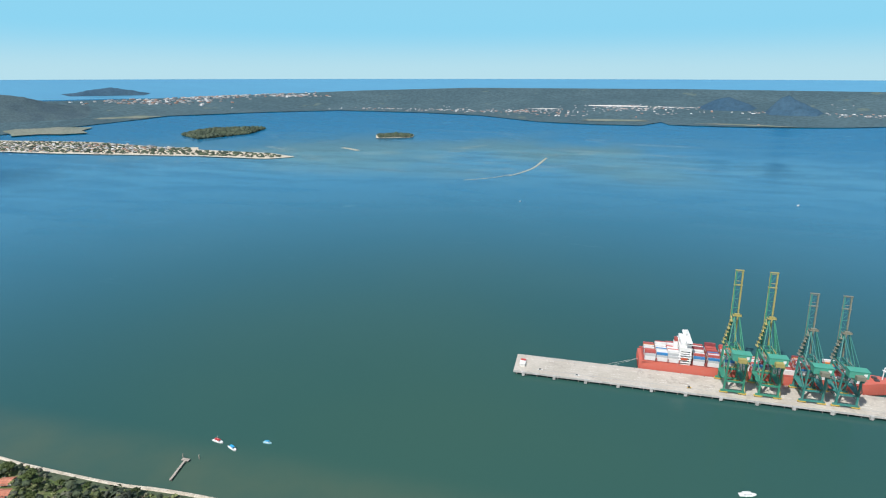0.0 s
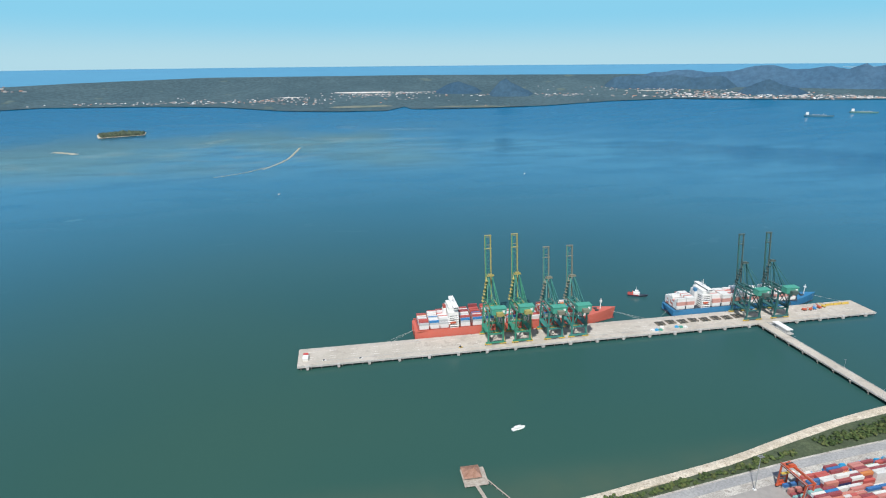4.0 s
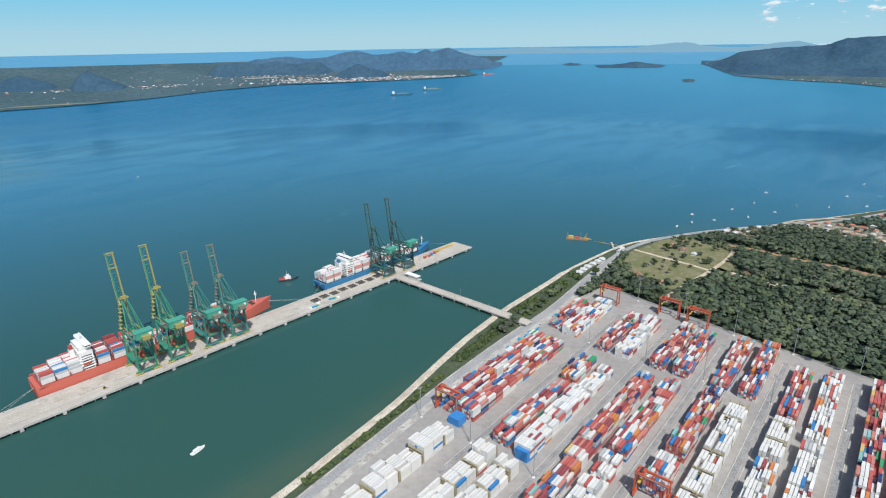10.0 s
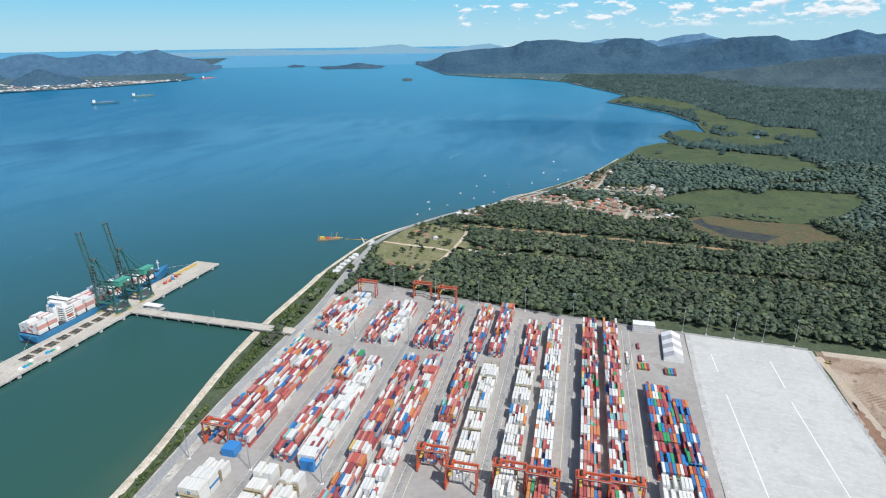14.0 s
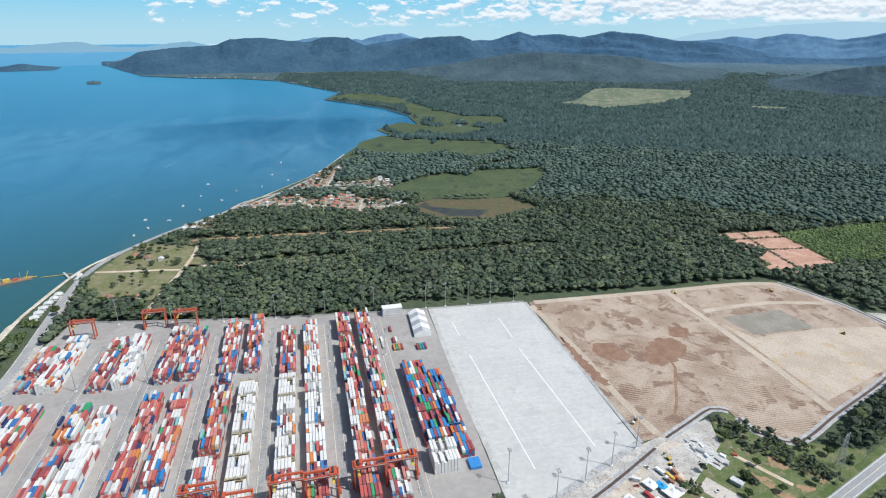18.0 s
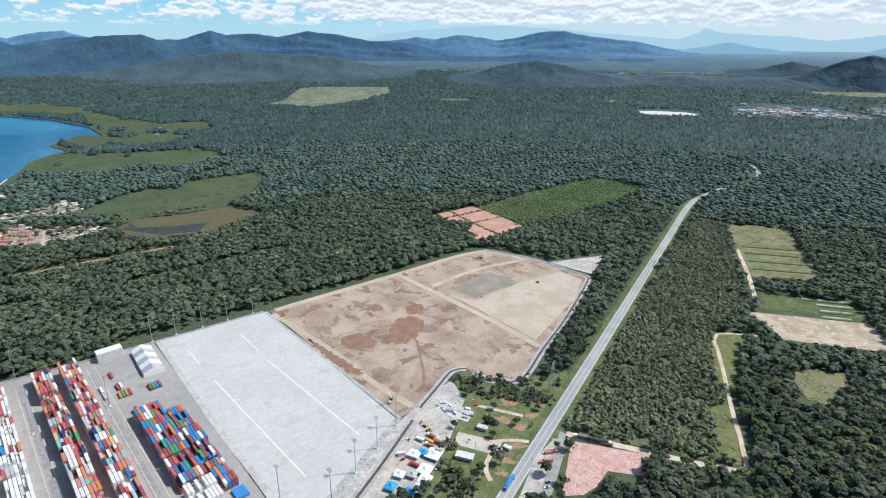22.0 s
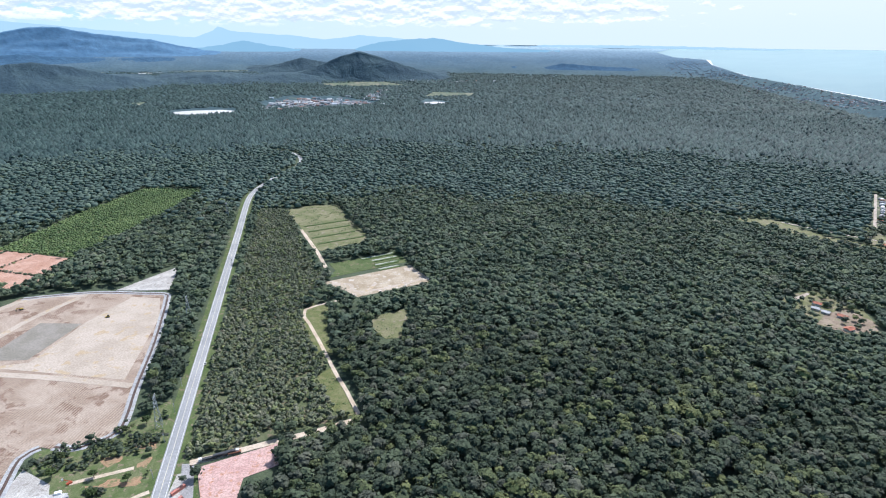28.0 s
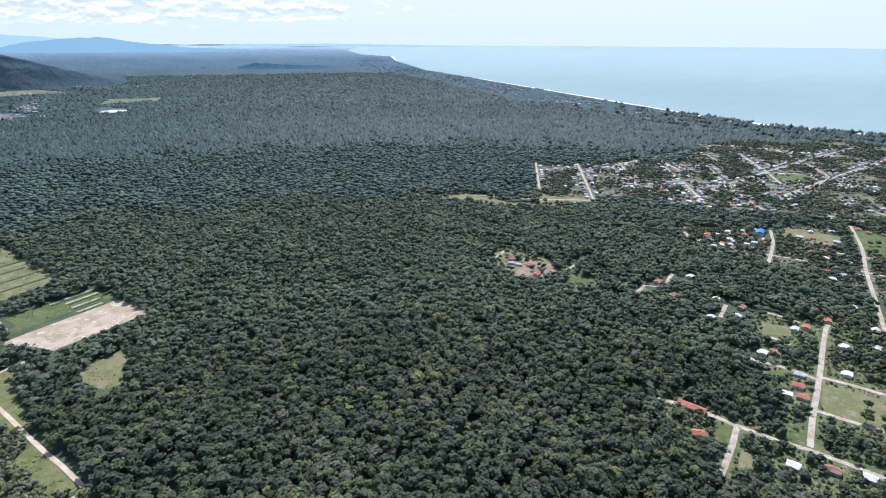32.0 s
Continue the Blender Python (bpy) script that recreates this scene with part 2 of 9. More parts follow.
def curve(line, step=20.0):
    """A rounded line through the given corners."""
    p = [line[0]] + list(line) + [line[-1]]
    out = []
    for i in range(1, len(p) - 2):
        a, b, c, d = (np.array(q, float) for q in p[i - 1:i + 3])
        n = max(1, int(np.hypot(*(c - b)) / step))
        for k in range(n):
            t = k / n
            out.append(tuple(0.5 * (2 * b + (c - a) * t + (2 * a - 5 * b + 4 * c - d) * t * t + (3 * b - a - 3 * c + d) * t ** 3)))
    return out + [tuple(p[-1])]


def ribbon(line, width, z, thick=0.3, shift=0.0):
    """A strip of constant width along a line, with its thickness below z."""
    g = Geo()
    pts = [np.array(q, float) for q in line]
    rows = []
    for i, q in enumerate(pts):
        d = pts[min(i + 1, len(pts) - 1)] - pts[max(i - 1, 0)]
        d = d / (np.hypot(*d) + 1e-9)
        n = np.array((-d[1], d[0]))
        a, b = q + n * (shift + width / 2), q + n * (shift - width / 2)
        rows += [(a[0], a[1], z), (b[0], b[1], z), (b[0], b[1], z - thick), (a[0], a[1], z - thick)]
    f = []
    for i in range(len(pts) - 1):
        k = 4 * i
        f += [(k, k + 1, k + 5, k + 4), (k + 1, k + 2, k + 6, k + 5), (k + 3, k, k + 4, k + 7)]
    return g.solid(rows, [tuple(reversed(q)) for q in f])


def slab(name, poly, z, mat, label, category="ground", thick=0.3, kind="structure"):
    return thing(name, Geo().prism(poly, z - thick, z), mat, label, category, kind=kind)


# ---------------------------------------------------------------- ground materials
def water_mat(name, near_sea, sea=((0.05, 0.19, 0.31), (0.07, 0.225, 0.345))):
    m = Nodes(name)
    base = m.mix(m.ramp(m.noise(900, 3, 0.5), 0.35, 0.65), (0.034, 0.092, 0.074), (0.026, 0.086, 0.077))
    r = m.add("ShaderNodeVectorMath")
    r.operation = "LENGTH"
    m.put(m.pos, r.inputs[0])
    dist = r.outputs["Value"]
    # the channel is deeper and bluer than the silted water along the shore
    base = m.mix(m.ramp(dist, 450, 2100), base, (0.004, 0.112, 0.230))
    sy = m.add("ShaderNodeSeparateXYZ")
    m.put(m.pos, sy.inputs[0])
    if near_sea:
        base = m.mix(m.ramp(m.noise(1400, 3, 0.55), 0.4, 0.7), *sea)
        # the sea pales towards the horizon, haze put into its base colour
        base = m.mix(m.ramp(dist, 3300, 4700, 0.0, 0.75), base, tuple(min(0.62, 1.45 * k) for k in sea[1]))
    else:
        # sand banks and tide streaks north of the channel
        zone = m.math("MULTIPLY", m.ramp(sy.outputs[1], 1700, 2200), m.ramp(sy.outputs[0], 900, 100))
        zone = m.math("MULTIPLY", zone, m.ramp(dist, 3300, 2700))
        streak = m.ramp(m.noise(420, 4, 0.6, (1.0, 2.3, 1.0, 25), 1.6), 0.50, 0.72)
        base = m.mix(m.math("MULTIPLY", zone, m.ramp(m.noise(700, 3, 0.5), 0.35, 0.6)), base, (0.05, 0.118, 0.135))
        base = m.mix(m.math("MULTIPLY", zone, m.math("MULTIPLY", streak, 0.5)), base, (0.20, 0.23, 0.19))
        foam = m.ramp(m.noise(260, 5, 0.65, (1.0, 3.2, 1.0, -12), 2.2), 0.64, 0.70, 0.0, 0.35)
        base = m.mix(m.math("MULTIPLY", foam, m.ramp(dist, 900, 1700)), base, (0.10, 0.22, 0.27))
        # paler towards the head of the bay, distance haze put into the water colour
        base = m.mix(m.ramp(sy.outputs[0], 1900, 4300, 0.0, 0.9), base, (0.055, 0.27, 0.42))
        # silt in the shallows off the beach
        silt = m.math("MULTIPLY", m.ramp(sy.outputs[1], 412, 355), m.ramp(dist, 1300, 900))
        base = m.mix(m.math("MULTIPLY", silt, m.ramp(m.noise(60, 3), 0.2, 0.8, 0.2, 0.5)), base, (0.10, 0.125, 0.08))
    chop = m.math("ADD", m.noise(1.7, 3, 0.6, (1.0, 2.0, 1.0, 20)), m.math("MULTIPLY", m.noise(11, 2, 0.5, (1.0, 1.8, 1.0, -15)), 1.5))
    m.bump(chop, 0.16, 0.24)
    calm = m.ramp(m.noise(330, 4, 0.6, (1.0, 3.0, 1.0, 10), 0.8), 0.35, 0.65, 0.09, 0.20)
    m.p.inputs["IOR"].default_value = 1.33
    return m.done(base, calm, 0.0, 0.32)


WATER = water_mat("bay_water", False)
SEA = water_mat("haze_paled_sea_water", True)
# The ocean's pale base stands in for the haze on the sunward side.
OCEAN = water_mat("haze_paled_ocean_water", True, ((0.275, 0.385, 0.365), (0.32, 0.425, 0.395)))
SAND = surf("beach_sand", (0.42, 0.37, 0.29), (0.54, 0.485, 0.40), 9, 1.5, 0.95, grain=0.35, c=(0.36, 0.31, 0.24))
WET_SAND = surf("wet_beach_sand", (0.20, 0.175, 0.125), (0.27, 0.235, 0.175), 7, 1.0, 0.6, grain=0.3)
FLOOR = surf("forest_floor", (0.056, 0.076, 0.044), (0.074, 0.094, 0.052), 18, 2.5, 0.95, bump=0.5)
GRASS = surf("rough_grass", (0.068, 0.102, 0.032), (0.105, 0.128, 0.05), 18, 1.2, 0.95, bump=0.25, c=(0.17, 0.145, 0.09))
LAWN = surf("dry_grass", (0.130, 0.142, 0.060), (0.190, 0.180, 0.098), 26, 1.5, 0.95, bump=0.2, c=(0.23, 0.195, 0.135))
MARSH = surf("marsh_grass", (0.050, 0.074, 0.034), (0.068, 0.090, 0.040), 90, 5, 0.95, bump=0.4, c=(0.040, 0.052, 0.032))
CONCRETE = surf("yard_concrete", (0.305, 0.29, 0.272), (0.345, 0.328, 0.306), 70, 5, 0.9, grain=0.10, c=(0.295, 0.272, 0.248))
PAVE = surf("new_paving", (0.455, 0.455, 0.435), (0.49, 0.487, 0.465), 60, 4, 0.85, grain=0.10, c=(0.44, 0.438, 0.42))
KERB = surf("grey_concrete", (0.36, 0.36, 0.34), (0.45, 0.44, 0.42), 12, 1.2, 0.9, grain=0.3)
QUAY = surf("quay_concrete", (0.42, 0.385, 0.33), (0.48, 0.445, 0.39), 35, 2.5, 0.9, grain=0.14, c=(0.38, 0.345, 0.30))
ASPHALT = surf("grey_asphalt", (0.27, 0.275, 0.275), (0.33, 0.33, 0.325), 40, 2, 0.9, grain=0.25)
GRAVEL = surf("grey_gravel", (0.33, 0.31, 0.28), (0.44, 0.42, 0.38), 14, 1.0, 0.95, grain=0.45, c=(0.27, 0.25, 0.22))
TRACK = surf("dirt_track", (0.45, 0.36, 0.26), (0.55, 0.46, 0.36), 20, 1.5, 0.95, grain=0.3)
CLAY = surf("red_clay", (0.38, 0.215, 0.150), (0.46, 0.295, 0.220), 22, 2, 0.95, grain=0.35, c=(0.33, 0.18, 0.12))
PINK = surf("pink_clay", (0.43, 0.27, 0.235), (0.50, 0.34, 0.30), 14, 1.5, 0.95, grain=0.4, c=(0.40, 0.22, 0.15))
MUD = surf("wet_mud", (0.20, 0.12, 0.075), (0.27, 0.17, 0.11), 12, 1.5, 0.6, grain=0.3)
WHITE_LINE = surf("white_road_paint", (0.78, 0.78, 0.76), (0.70, 0.70, 0.68), 5, 0.6, 0.8, grain=0.2)
YELLOW_LINE = surf("yellow_road_paint", (0.72, 0.66, 0.50), (0.70, 0.62, 0.42), 5, 0.6, 0.8, grain=0.2)


def earth_mat():
    """Graded earth: broad brown and pale patches with curved wheel tracks."""
    m = Nodes("graded_earth")
    a = m.mix(m.ramp(m.noise(42, 4, 0.6, None, 0.6), 0.38, 0.62), (0.275, 0.205, 0.152), (0.375, 0.300, 0.235))
    a = m.mix(m.ramp(m.noise(26, 4, 0.6, None, 0.4), 0.52, 0.60, 0.0, 0.9), a, (0.175, 0.108, 0.075))
    w = m.add("ShaderNodeTexWave")
    w.inputs["Scale"].default_value, w.inputs["Distortion"].default_value = 0.11, 9.0
    w.inputs["Detail Scale"].default_value = 0.12
    m.put(m.pos, w.inputs[0])
    a = m.mix(m.math("MULTIPLY", m.ramp(w.outputs["Fac"], 0.25, 0.75), m.ramp(m.noise(60), 0.4, 0.6, 0.1, 0.6)), a, (0.43, 0.355, 0.28))
    g = m.noise(1.6, 4)
    a = m.mix(0.3, a, m.mix(m.ramp(g, 0.3, 0.7), (0.3, 0.3, 0.3), (1, 1, 1)), "OVERLAY")
    m.bump(g, 0.2)
    return m.done(a, 0.95, 0, 0.2)


EARTH = earth_mat()
PALE_EARTH = surf("pale_sandy_fill", (0.39, 0.325, 0.255), (0.46, 0.39, 0.315), 40, 2, 0.95, grain=0.25, c=(0.42, 0.325, 0.21))


def leaf_mat(name, cols, clump=2.2, island=True, relief=0.8):
    """Foliage: each crown has its own tone, and each leaf clump on it is a little lighter or darker."""
    m = Nodes(name)
    if island:
        at = m.add("ShaderNodeAttribute")
        at.attribute_name = "tone"
        rnd = at.outputs["Fac"]
        leaf = m.add("ShaderNodeNewGeometry").outputs["Random Per Island"]
    else:
        rnd = m.add("ShaderNodeObjectInfo").outputs["Random"]
        leaf = m.add("ShaderNodeNewGeometry").outputs["Random Per Island"]
    col = m.palette(rnd, cols)
    soft = m.mix(m.ramp(m.noise(70, 3, 0.5), 0.35, 0.65), (0.80, 0.84, 0.82), (1.2, 1.16, 1.12))
    col = m.mix(1.0, col, soft, "MULTIPLY")
    col = m.mix(1.0, col, m.mix(leaf, (0.74, 0.76, 0.78), (1.36, 1.32, 1.24)), "MULTIPLY")
    n = m.noise(clump * 0.4, 3, 0.7)
    col = m.mix(1.0, col, m.mix(m.ramp(n, 0.3, 0.72), (0.78, 0.78, 0.80), (1.26, 1.24, 1.19)), "MULTIPLY")
    m.bump(n, clump * 0.25, relief)
    return m.done(col, 0.7, 0, 0.16)


LEAF = leaf_mat("forest_leaves", [(5, (0.056, 0.076, 0.049)), (4, (0.066, 0.089, 0.055)), (3, (0.047, 0.065, 0.045)), (2, (0.090, 0.113, 0.055)), (2, (0.086, 0.097, 0.073)), (1, (0.116, 0.136, 0.058))])
# Haze is mixed into the next leaf tones, paler and bluer than LEAF.
LEAF_MID = leaf_mat("light_haze_forest_leaves", [(5, (0.074, 0.102, 0.068)), (4, (0.083, 0.112, 0.072)), (3, (0.067, 0.094, 0.066)), (2, (0.100, 0.130, 0.072)), (1, (0.098, 0.112, 0.082))], 3.0)
LEAF_FAR = leaf_mat("haze_tinted_forest_leaves", [(5, (0.067, 0.103, 0.088)), (4, (0.073, 0.110, 0.093)), (3, (0.062, 0.096, 0.084)), (2, (0.083, 0.119, 0.092))], 5.0, True, 0.4)
# Strongest haze blue, darkened for the crown shade that flat tufts lack.
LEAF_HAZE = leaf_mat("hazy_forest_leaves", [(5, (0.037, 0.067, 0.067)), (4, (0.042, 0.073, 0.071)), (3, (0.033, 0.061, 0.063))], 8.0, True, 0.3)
SCRUB = leaf_mat("scrub_leaves", [(4, (0.118, 0.138, 0.090)), (3, (0.148, 0.160, 0.112)), (2, (0.096, 0.120, 0.072)), (2, (0.152, 0.182, 0.084))], 1.3)
SHRUB = leaf_mat("shore_shrub_leaves", [(4, (0.060, 0.095, 0.036)), (3, (0.080, 0.115, 0.042)), (2, (0.105, 0.130, 0.050))], 1.2)
FIELD_LEAF = leaf_mat("young_plantation_leaves", [(3, (0.105, 0.155, 0.062)), (2, (0.125, 0.178, 0.070)), (2, (0.090, 0.136, 0.056))], 1.2)
H_NEAR_LEAF = leaf_mat("mangrove_leaves", [(3, (0.062, 0.085, 0.060)), (2, (0.075, 0.098, 0.066)), (2, (0.055, 0.074, 0.056))], 4.0)
TREE_LEAF = leaf_mat("tree_leaves", [(3, (0.045, 0.070, 0.024)), (3, (0.06, 0.085, 0.03)), (2, (0.038, 0.055, 0.022))], 1.4, False)
BARK = surf("bark", (0.16, 0.12, 0.09), (0.22, 0.18, 0.14), 1.0, 0.2, 0.9)


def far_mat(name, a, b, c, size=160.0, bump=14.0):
    """Distant country under woods and fields, its tones blued by painted haze."""
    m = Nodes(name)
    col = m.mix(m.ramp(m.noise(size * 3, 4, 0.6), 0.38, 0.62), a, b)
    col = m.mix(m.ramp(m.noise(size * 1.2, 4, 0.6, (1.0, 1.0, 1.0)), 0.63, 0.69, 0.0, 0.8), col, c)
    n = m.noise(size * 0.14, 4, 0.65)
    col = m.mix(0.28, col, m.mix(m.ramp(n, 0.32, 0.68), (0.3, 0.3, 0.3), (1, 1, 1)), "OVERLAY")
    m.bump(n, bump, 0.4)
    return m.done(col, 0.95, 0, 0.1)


FAR_LAND = far_mat("haze_blue_woodland", (0.052, 0.092, 0.110), (0.064, 0.108, 0.126), (0.10, 0.135, 0.12))


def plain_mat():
    """The wooded plain of the far south with broad darker woods; painted haze pales it towards the horizon."""
    m = Nodes("haze_painted_southern_plain")
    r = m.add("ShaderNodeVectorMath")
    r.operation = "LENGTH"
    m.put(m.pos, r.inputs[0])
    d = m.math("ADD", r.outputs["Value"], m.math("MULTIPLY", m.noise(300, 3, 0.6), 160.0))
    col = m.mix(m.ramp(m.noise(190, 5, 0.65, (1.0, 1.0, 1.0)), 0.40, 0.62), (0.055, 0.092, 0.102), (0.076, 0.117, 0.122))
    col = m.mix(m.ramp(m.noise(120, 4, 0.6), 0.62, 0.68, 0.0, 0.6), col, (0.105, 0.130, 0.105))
    # distance haze laid over the plain's colour in three steps, palest at the rim
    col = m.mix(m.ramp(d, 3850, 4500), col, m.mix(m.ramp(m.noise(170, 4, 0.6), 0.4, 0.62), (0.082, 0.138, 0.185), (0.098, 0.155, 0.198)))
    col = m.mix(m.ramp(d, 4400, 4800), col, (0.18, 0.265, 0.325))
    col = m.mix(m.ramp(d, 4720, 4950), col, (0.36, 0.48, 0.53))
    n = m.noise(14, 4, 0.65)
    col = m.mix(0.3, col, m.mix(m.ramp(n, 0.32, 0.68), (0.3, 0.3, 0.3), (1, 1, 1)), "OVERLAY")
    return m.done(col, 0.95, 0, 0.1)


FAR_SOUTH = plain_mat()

# ---------------------------------------------------------------- water and land of the true plan
# shore of the near land, from the far end of the bay round to the ocean beach
SHORE_BAY = [(9071, 3141), (6111, 1825), (5679, 1279), (5479, 825), (5121, 459), (4646, 264), (3954, -31), (3477, 68), (3237, -93), (3001, -233), (2669, -326), (2375, -331), (2328, -181), (2270, -153), (2138, -191), (2011, -88),
             (1788, -18), (1536, 60), (1304, 182), (1148, 275), (1010, 362), (930, 402), (870, 414), (750, 421), (694, 416), (564, 409), (468, 396),
             (393, 380), (319, 363), (239, 351), (170, 341), (60, 333), (-120, 330), (-309, 328), (-379, 323), (-465, 323), (-520, 326), (-800, 350)]
SHORE_SEA = [(-1500, 300), (-2150, -350), (-2420, -1000), (-2387, -1418), (-2213, -1821), (-2189, -2304), (-2212, -2891), (-2258, -3839), (-2315, -4968),
             (-2407, -6799), (-2985, -9892), (-3687, -12639), (-3434, -14205), (-4300, -20000), (-9000, -37000)]
RIM_S = [(RIM * math.sin(radians(a)), RIM * math.cos(radians(a))) for a in range(199, 73, -3)]
NEAR_LAND = SHORE_BAY + SHORE_SEA + RIM_S
NORTH_LAND = [(-5200, 1700), (-3315, 2572), (-3322, 2889), (-3384, 3552), (-3447, 4140), (-3000, 4706), (-2392, 5213), (-1503, 5108), (-933, 4882),
              (-401, 4348), (8, 4203), (330, 4195), (492, 4533), (523, 4293), (1004, 4235), (1572, 4330), (2275, 4654), (2935, 4790), (3636, 4436),
              (4115, 4224), (4887, 4145), (5195, 4285), (5737, 4917), (9733, 7462), (12500, 9300), (10500, 11500), (6500, 12800), (2000, 14500),
              (-3000, 14500), (-4700, 11500), (-5941, 7070), (-6655, 5988), (-7800, 4300)]
SPIT = [(-3400, 1960), (-2598, 1998), (-2300, 2018), (-1646, 2115), (-1316, 2114), (-1223, 2200), (-1386, 2278), (-1781, 2300), (-1836, 2372), (-1953, 2330),
        (-2500, 2420), (-3036, 2349), (-3500, 2400)]
ISLE = [(-2305, 2840), (-2076, 2687), (-1962, 2997), (-2050, 3334), (-2130, 3380), (-2300, 3300), (-2387, 3099)]
ISLET = [(-1215, 3132), (-1150, 2975), (-970, 3068), (-1000, 3200), (-1110, 3230)]


def sheet(name, poly, z, mat, label, category, inner=True, lift=1.6, near=None):
    """A sheet over a plan shape, with points enough to follow the ground."""
    fine = []
    for (x0, y0), (x1, y1) in zip(poly, list(poly[1:]) + [poly[0]]):
        k = max(1, int(math.hypot(x1 - x0, y1 - y0) / max(150.0, 0.07 * math.hypot((x0 + x1) / 2, (y0 + y1) / 2))))
        fine += [(x0 + (x1 - x0) * i / k, y0 + (y1 - y0) * i / k) for i in range(k)]
    poly = fine
    pts = [Vector(p) for p in poly]
    edges = [(i, (i + 1) % len(poly)) for i in range(len(poly))]
    if inner:
        rings = [300 + 210 * i for i in range(11)] + true_rings(40)
        grid = np.array([(r * math.sin(radians(a)), r * math.cos(radians(a))) for r in rings for a in np.arange(0, 360, 2.0)])
        grid = grid[in_poly(grid, [tuple(p) for p in poly])]
        edge_d = to_line(grid, list(poly) + [poly[0]])
        grid = grid[edge_d > 30]
        pts += [Vector(p) for p in grid.tolist()]
    from_cdt = delaunay(pts, edges, [list(range(len(poly)))], 1, 1e-4)
    co = np.array([(p[0], p[1], z) for p in from_cdt[0]])
    r = np.hypot(co[:, 0], co[:, 1])
    co[:, 2] += lift * np.clip((r - FAR0) / 900, 0, 1) * np.clip(r / 4000, 1, 3)
    faces = [f for f in from_cdt[2]]
    if near is not None:
        keep = [f for f in faces if (r[list(f)].mean() < FAR0 + 1) == near]
        faces = keep
    tri = []
    for f in faces:
        a = Vector((co[f[1]] - co[f[0]])[:2]).to_3d().cross(Vector((co[f[2]] - co[f[0]])[:2]).to_3d()).z
        tri.append(tuple(f) if a > 0 else tuple(reversed(f)))
    me = fast_mesh(name, far(co), np.array(tri))
    smooth(me)
    me.materials.append(mat)
    return tagged(new(name, me), label, category, kind="structure")


from mathutils.geometry import delaunay_2d_cdt as delaunay

# one water sheet to the horizon; the open sea lies beyond the land on both sides
rings = np.array([0.0] + [150 * i for i in range(1, 17)] + true_rings(48))
angs = np.radians(np.arange(0, 360, 2.0))
wv = np.array([(r * math.sin(a), r * math.cos(a), 0.0) for r in rings[1:] for a in angs] + [(0, 0, 0)])
na = len(angs)
wf = [(i * na + j, i * na + (j + 1) % na, (i + 1) * na + (j + 1) % na) for i in range(len(rings) - 2) for j in range(na)]
wf += [(i * na + j, (i + 1) * na + (j + 1) % na, (i + 1) * na + j) for i in range(len(rings) - 2) for j in range(na)]
wf += [(len(wv) - 1, (j + 1) % na, j) for j in range(na)]
wme = fast_mesh("water", far(wv), np.array(wf)[:, ::-1])
smooth(wme)
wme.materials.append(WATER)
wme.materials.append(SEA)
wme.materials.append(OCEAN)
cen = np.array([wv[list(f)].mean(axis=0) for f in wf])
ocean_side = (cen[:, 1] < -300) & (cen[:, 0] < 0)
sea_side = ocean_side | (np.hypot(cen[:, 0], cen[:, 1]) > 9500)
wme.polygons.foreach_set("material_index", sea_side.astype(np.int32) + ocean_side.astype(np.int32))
tagged(new("water", wme), "green and blue bay water with wind streaks and pale sand banks", "water", kind="structure")

sheet("ground", NEAR_LAND, LAND, FLOOR, "dark wooded coastal plain under dense forest", "ground", near=True)
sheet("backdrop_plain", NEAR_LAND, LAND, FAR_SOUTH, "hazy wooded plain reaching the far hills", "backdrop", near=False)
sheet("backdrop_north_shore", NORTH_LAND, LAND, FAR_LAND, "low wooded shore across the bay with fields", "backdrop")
sheet("spit", SPIT, LAND, SAND, "sandy spit with pale beaches and houses", "ground", False)
sheet("island", ISLE, LAND, FLOOR, "low mangrove island in the bay", "ground", False)
sheet("islet", ISLET, LAND, SAND, "small wooded islet in the bay", "ground", False)

# ---------------------------------------------------------------- ground plan round the terminal
YARD = [(90, 318), (240, 331), (400, 349), (560, 357), (660, 358), (722, 350), (711, 298), (700, 215), (687, 125), (676, -42), (674, -102), (343, -110), (250, -60), (120, 80)]
PAVED = [(677, -104), (670, -240), (374, -247), (330, -150), (322, -112), (344, -111)]
DIRT = [(670, -243), (673, -297), (671, -428), (671, -530), (668, -622), (590, -658), (523, -668), (492, -672), (470, -660), (449, -614), (403, -508), (380, -457), (358, -412),
        (346, -386), (352, -369), (375, -355), (402, -357), (407, -340), (394, -311), (380, -278), (376, -249)]
CAMP = [(373, -249), (385, -285), (395, -330), (360, -318), (318, -262), (289, -208), (300, -140), (330, -150)]
VERGE = [(396, -336), (402, -352), (372, -366), (350, -392), (330, -440), (300, -405), (268, -330), (240, -260), (215, -190), (255, -165), (295, -205), (320, -262), (362, -312)]
CLAY_LOT = [(880, -665), (877, -789), (801, -783), (698, -769), (688, -638), (752, -660), (772, -691), (805, -670)]
PLANTATION = [(861, -786), (878, -995), (875, -1211), (724, -1224), (695, -960), (702, -776)]
PINK_LOT = [(253, -353), (198, -392), (186, -366), (209, -347), (204, -325), (205, -309), (215, -295)]
PLOT = [(276, -741), (160, -830), (114, -771), (211, -700), (233, -718)]
FALLOW = [(475, -1093), (433, -1143), (378, -1148), (340, -1074), (268, -966), (258, -925), (321, -870), (338, -876), (401, -983)]
STRIPS = [(290, -815), (196, -885), (166, -844), (274, -758), (271, -790)]
SMALL_FIELD = [(179, -642), (137, -674), (129, -650), (128, -596), (145, -590), (166, -614)]
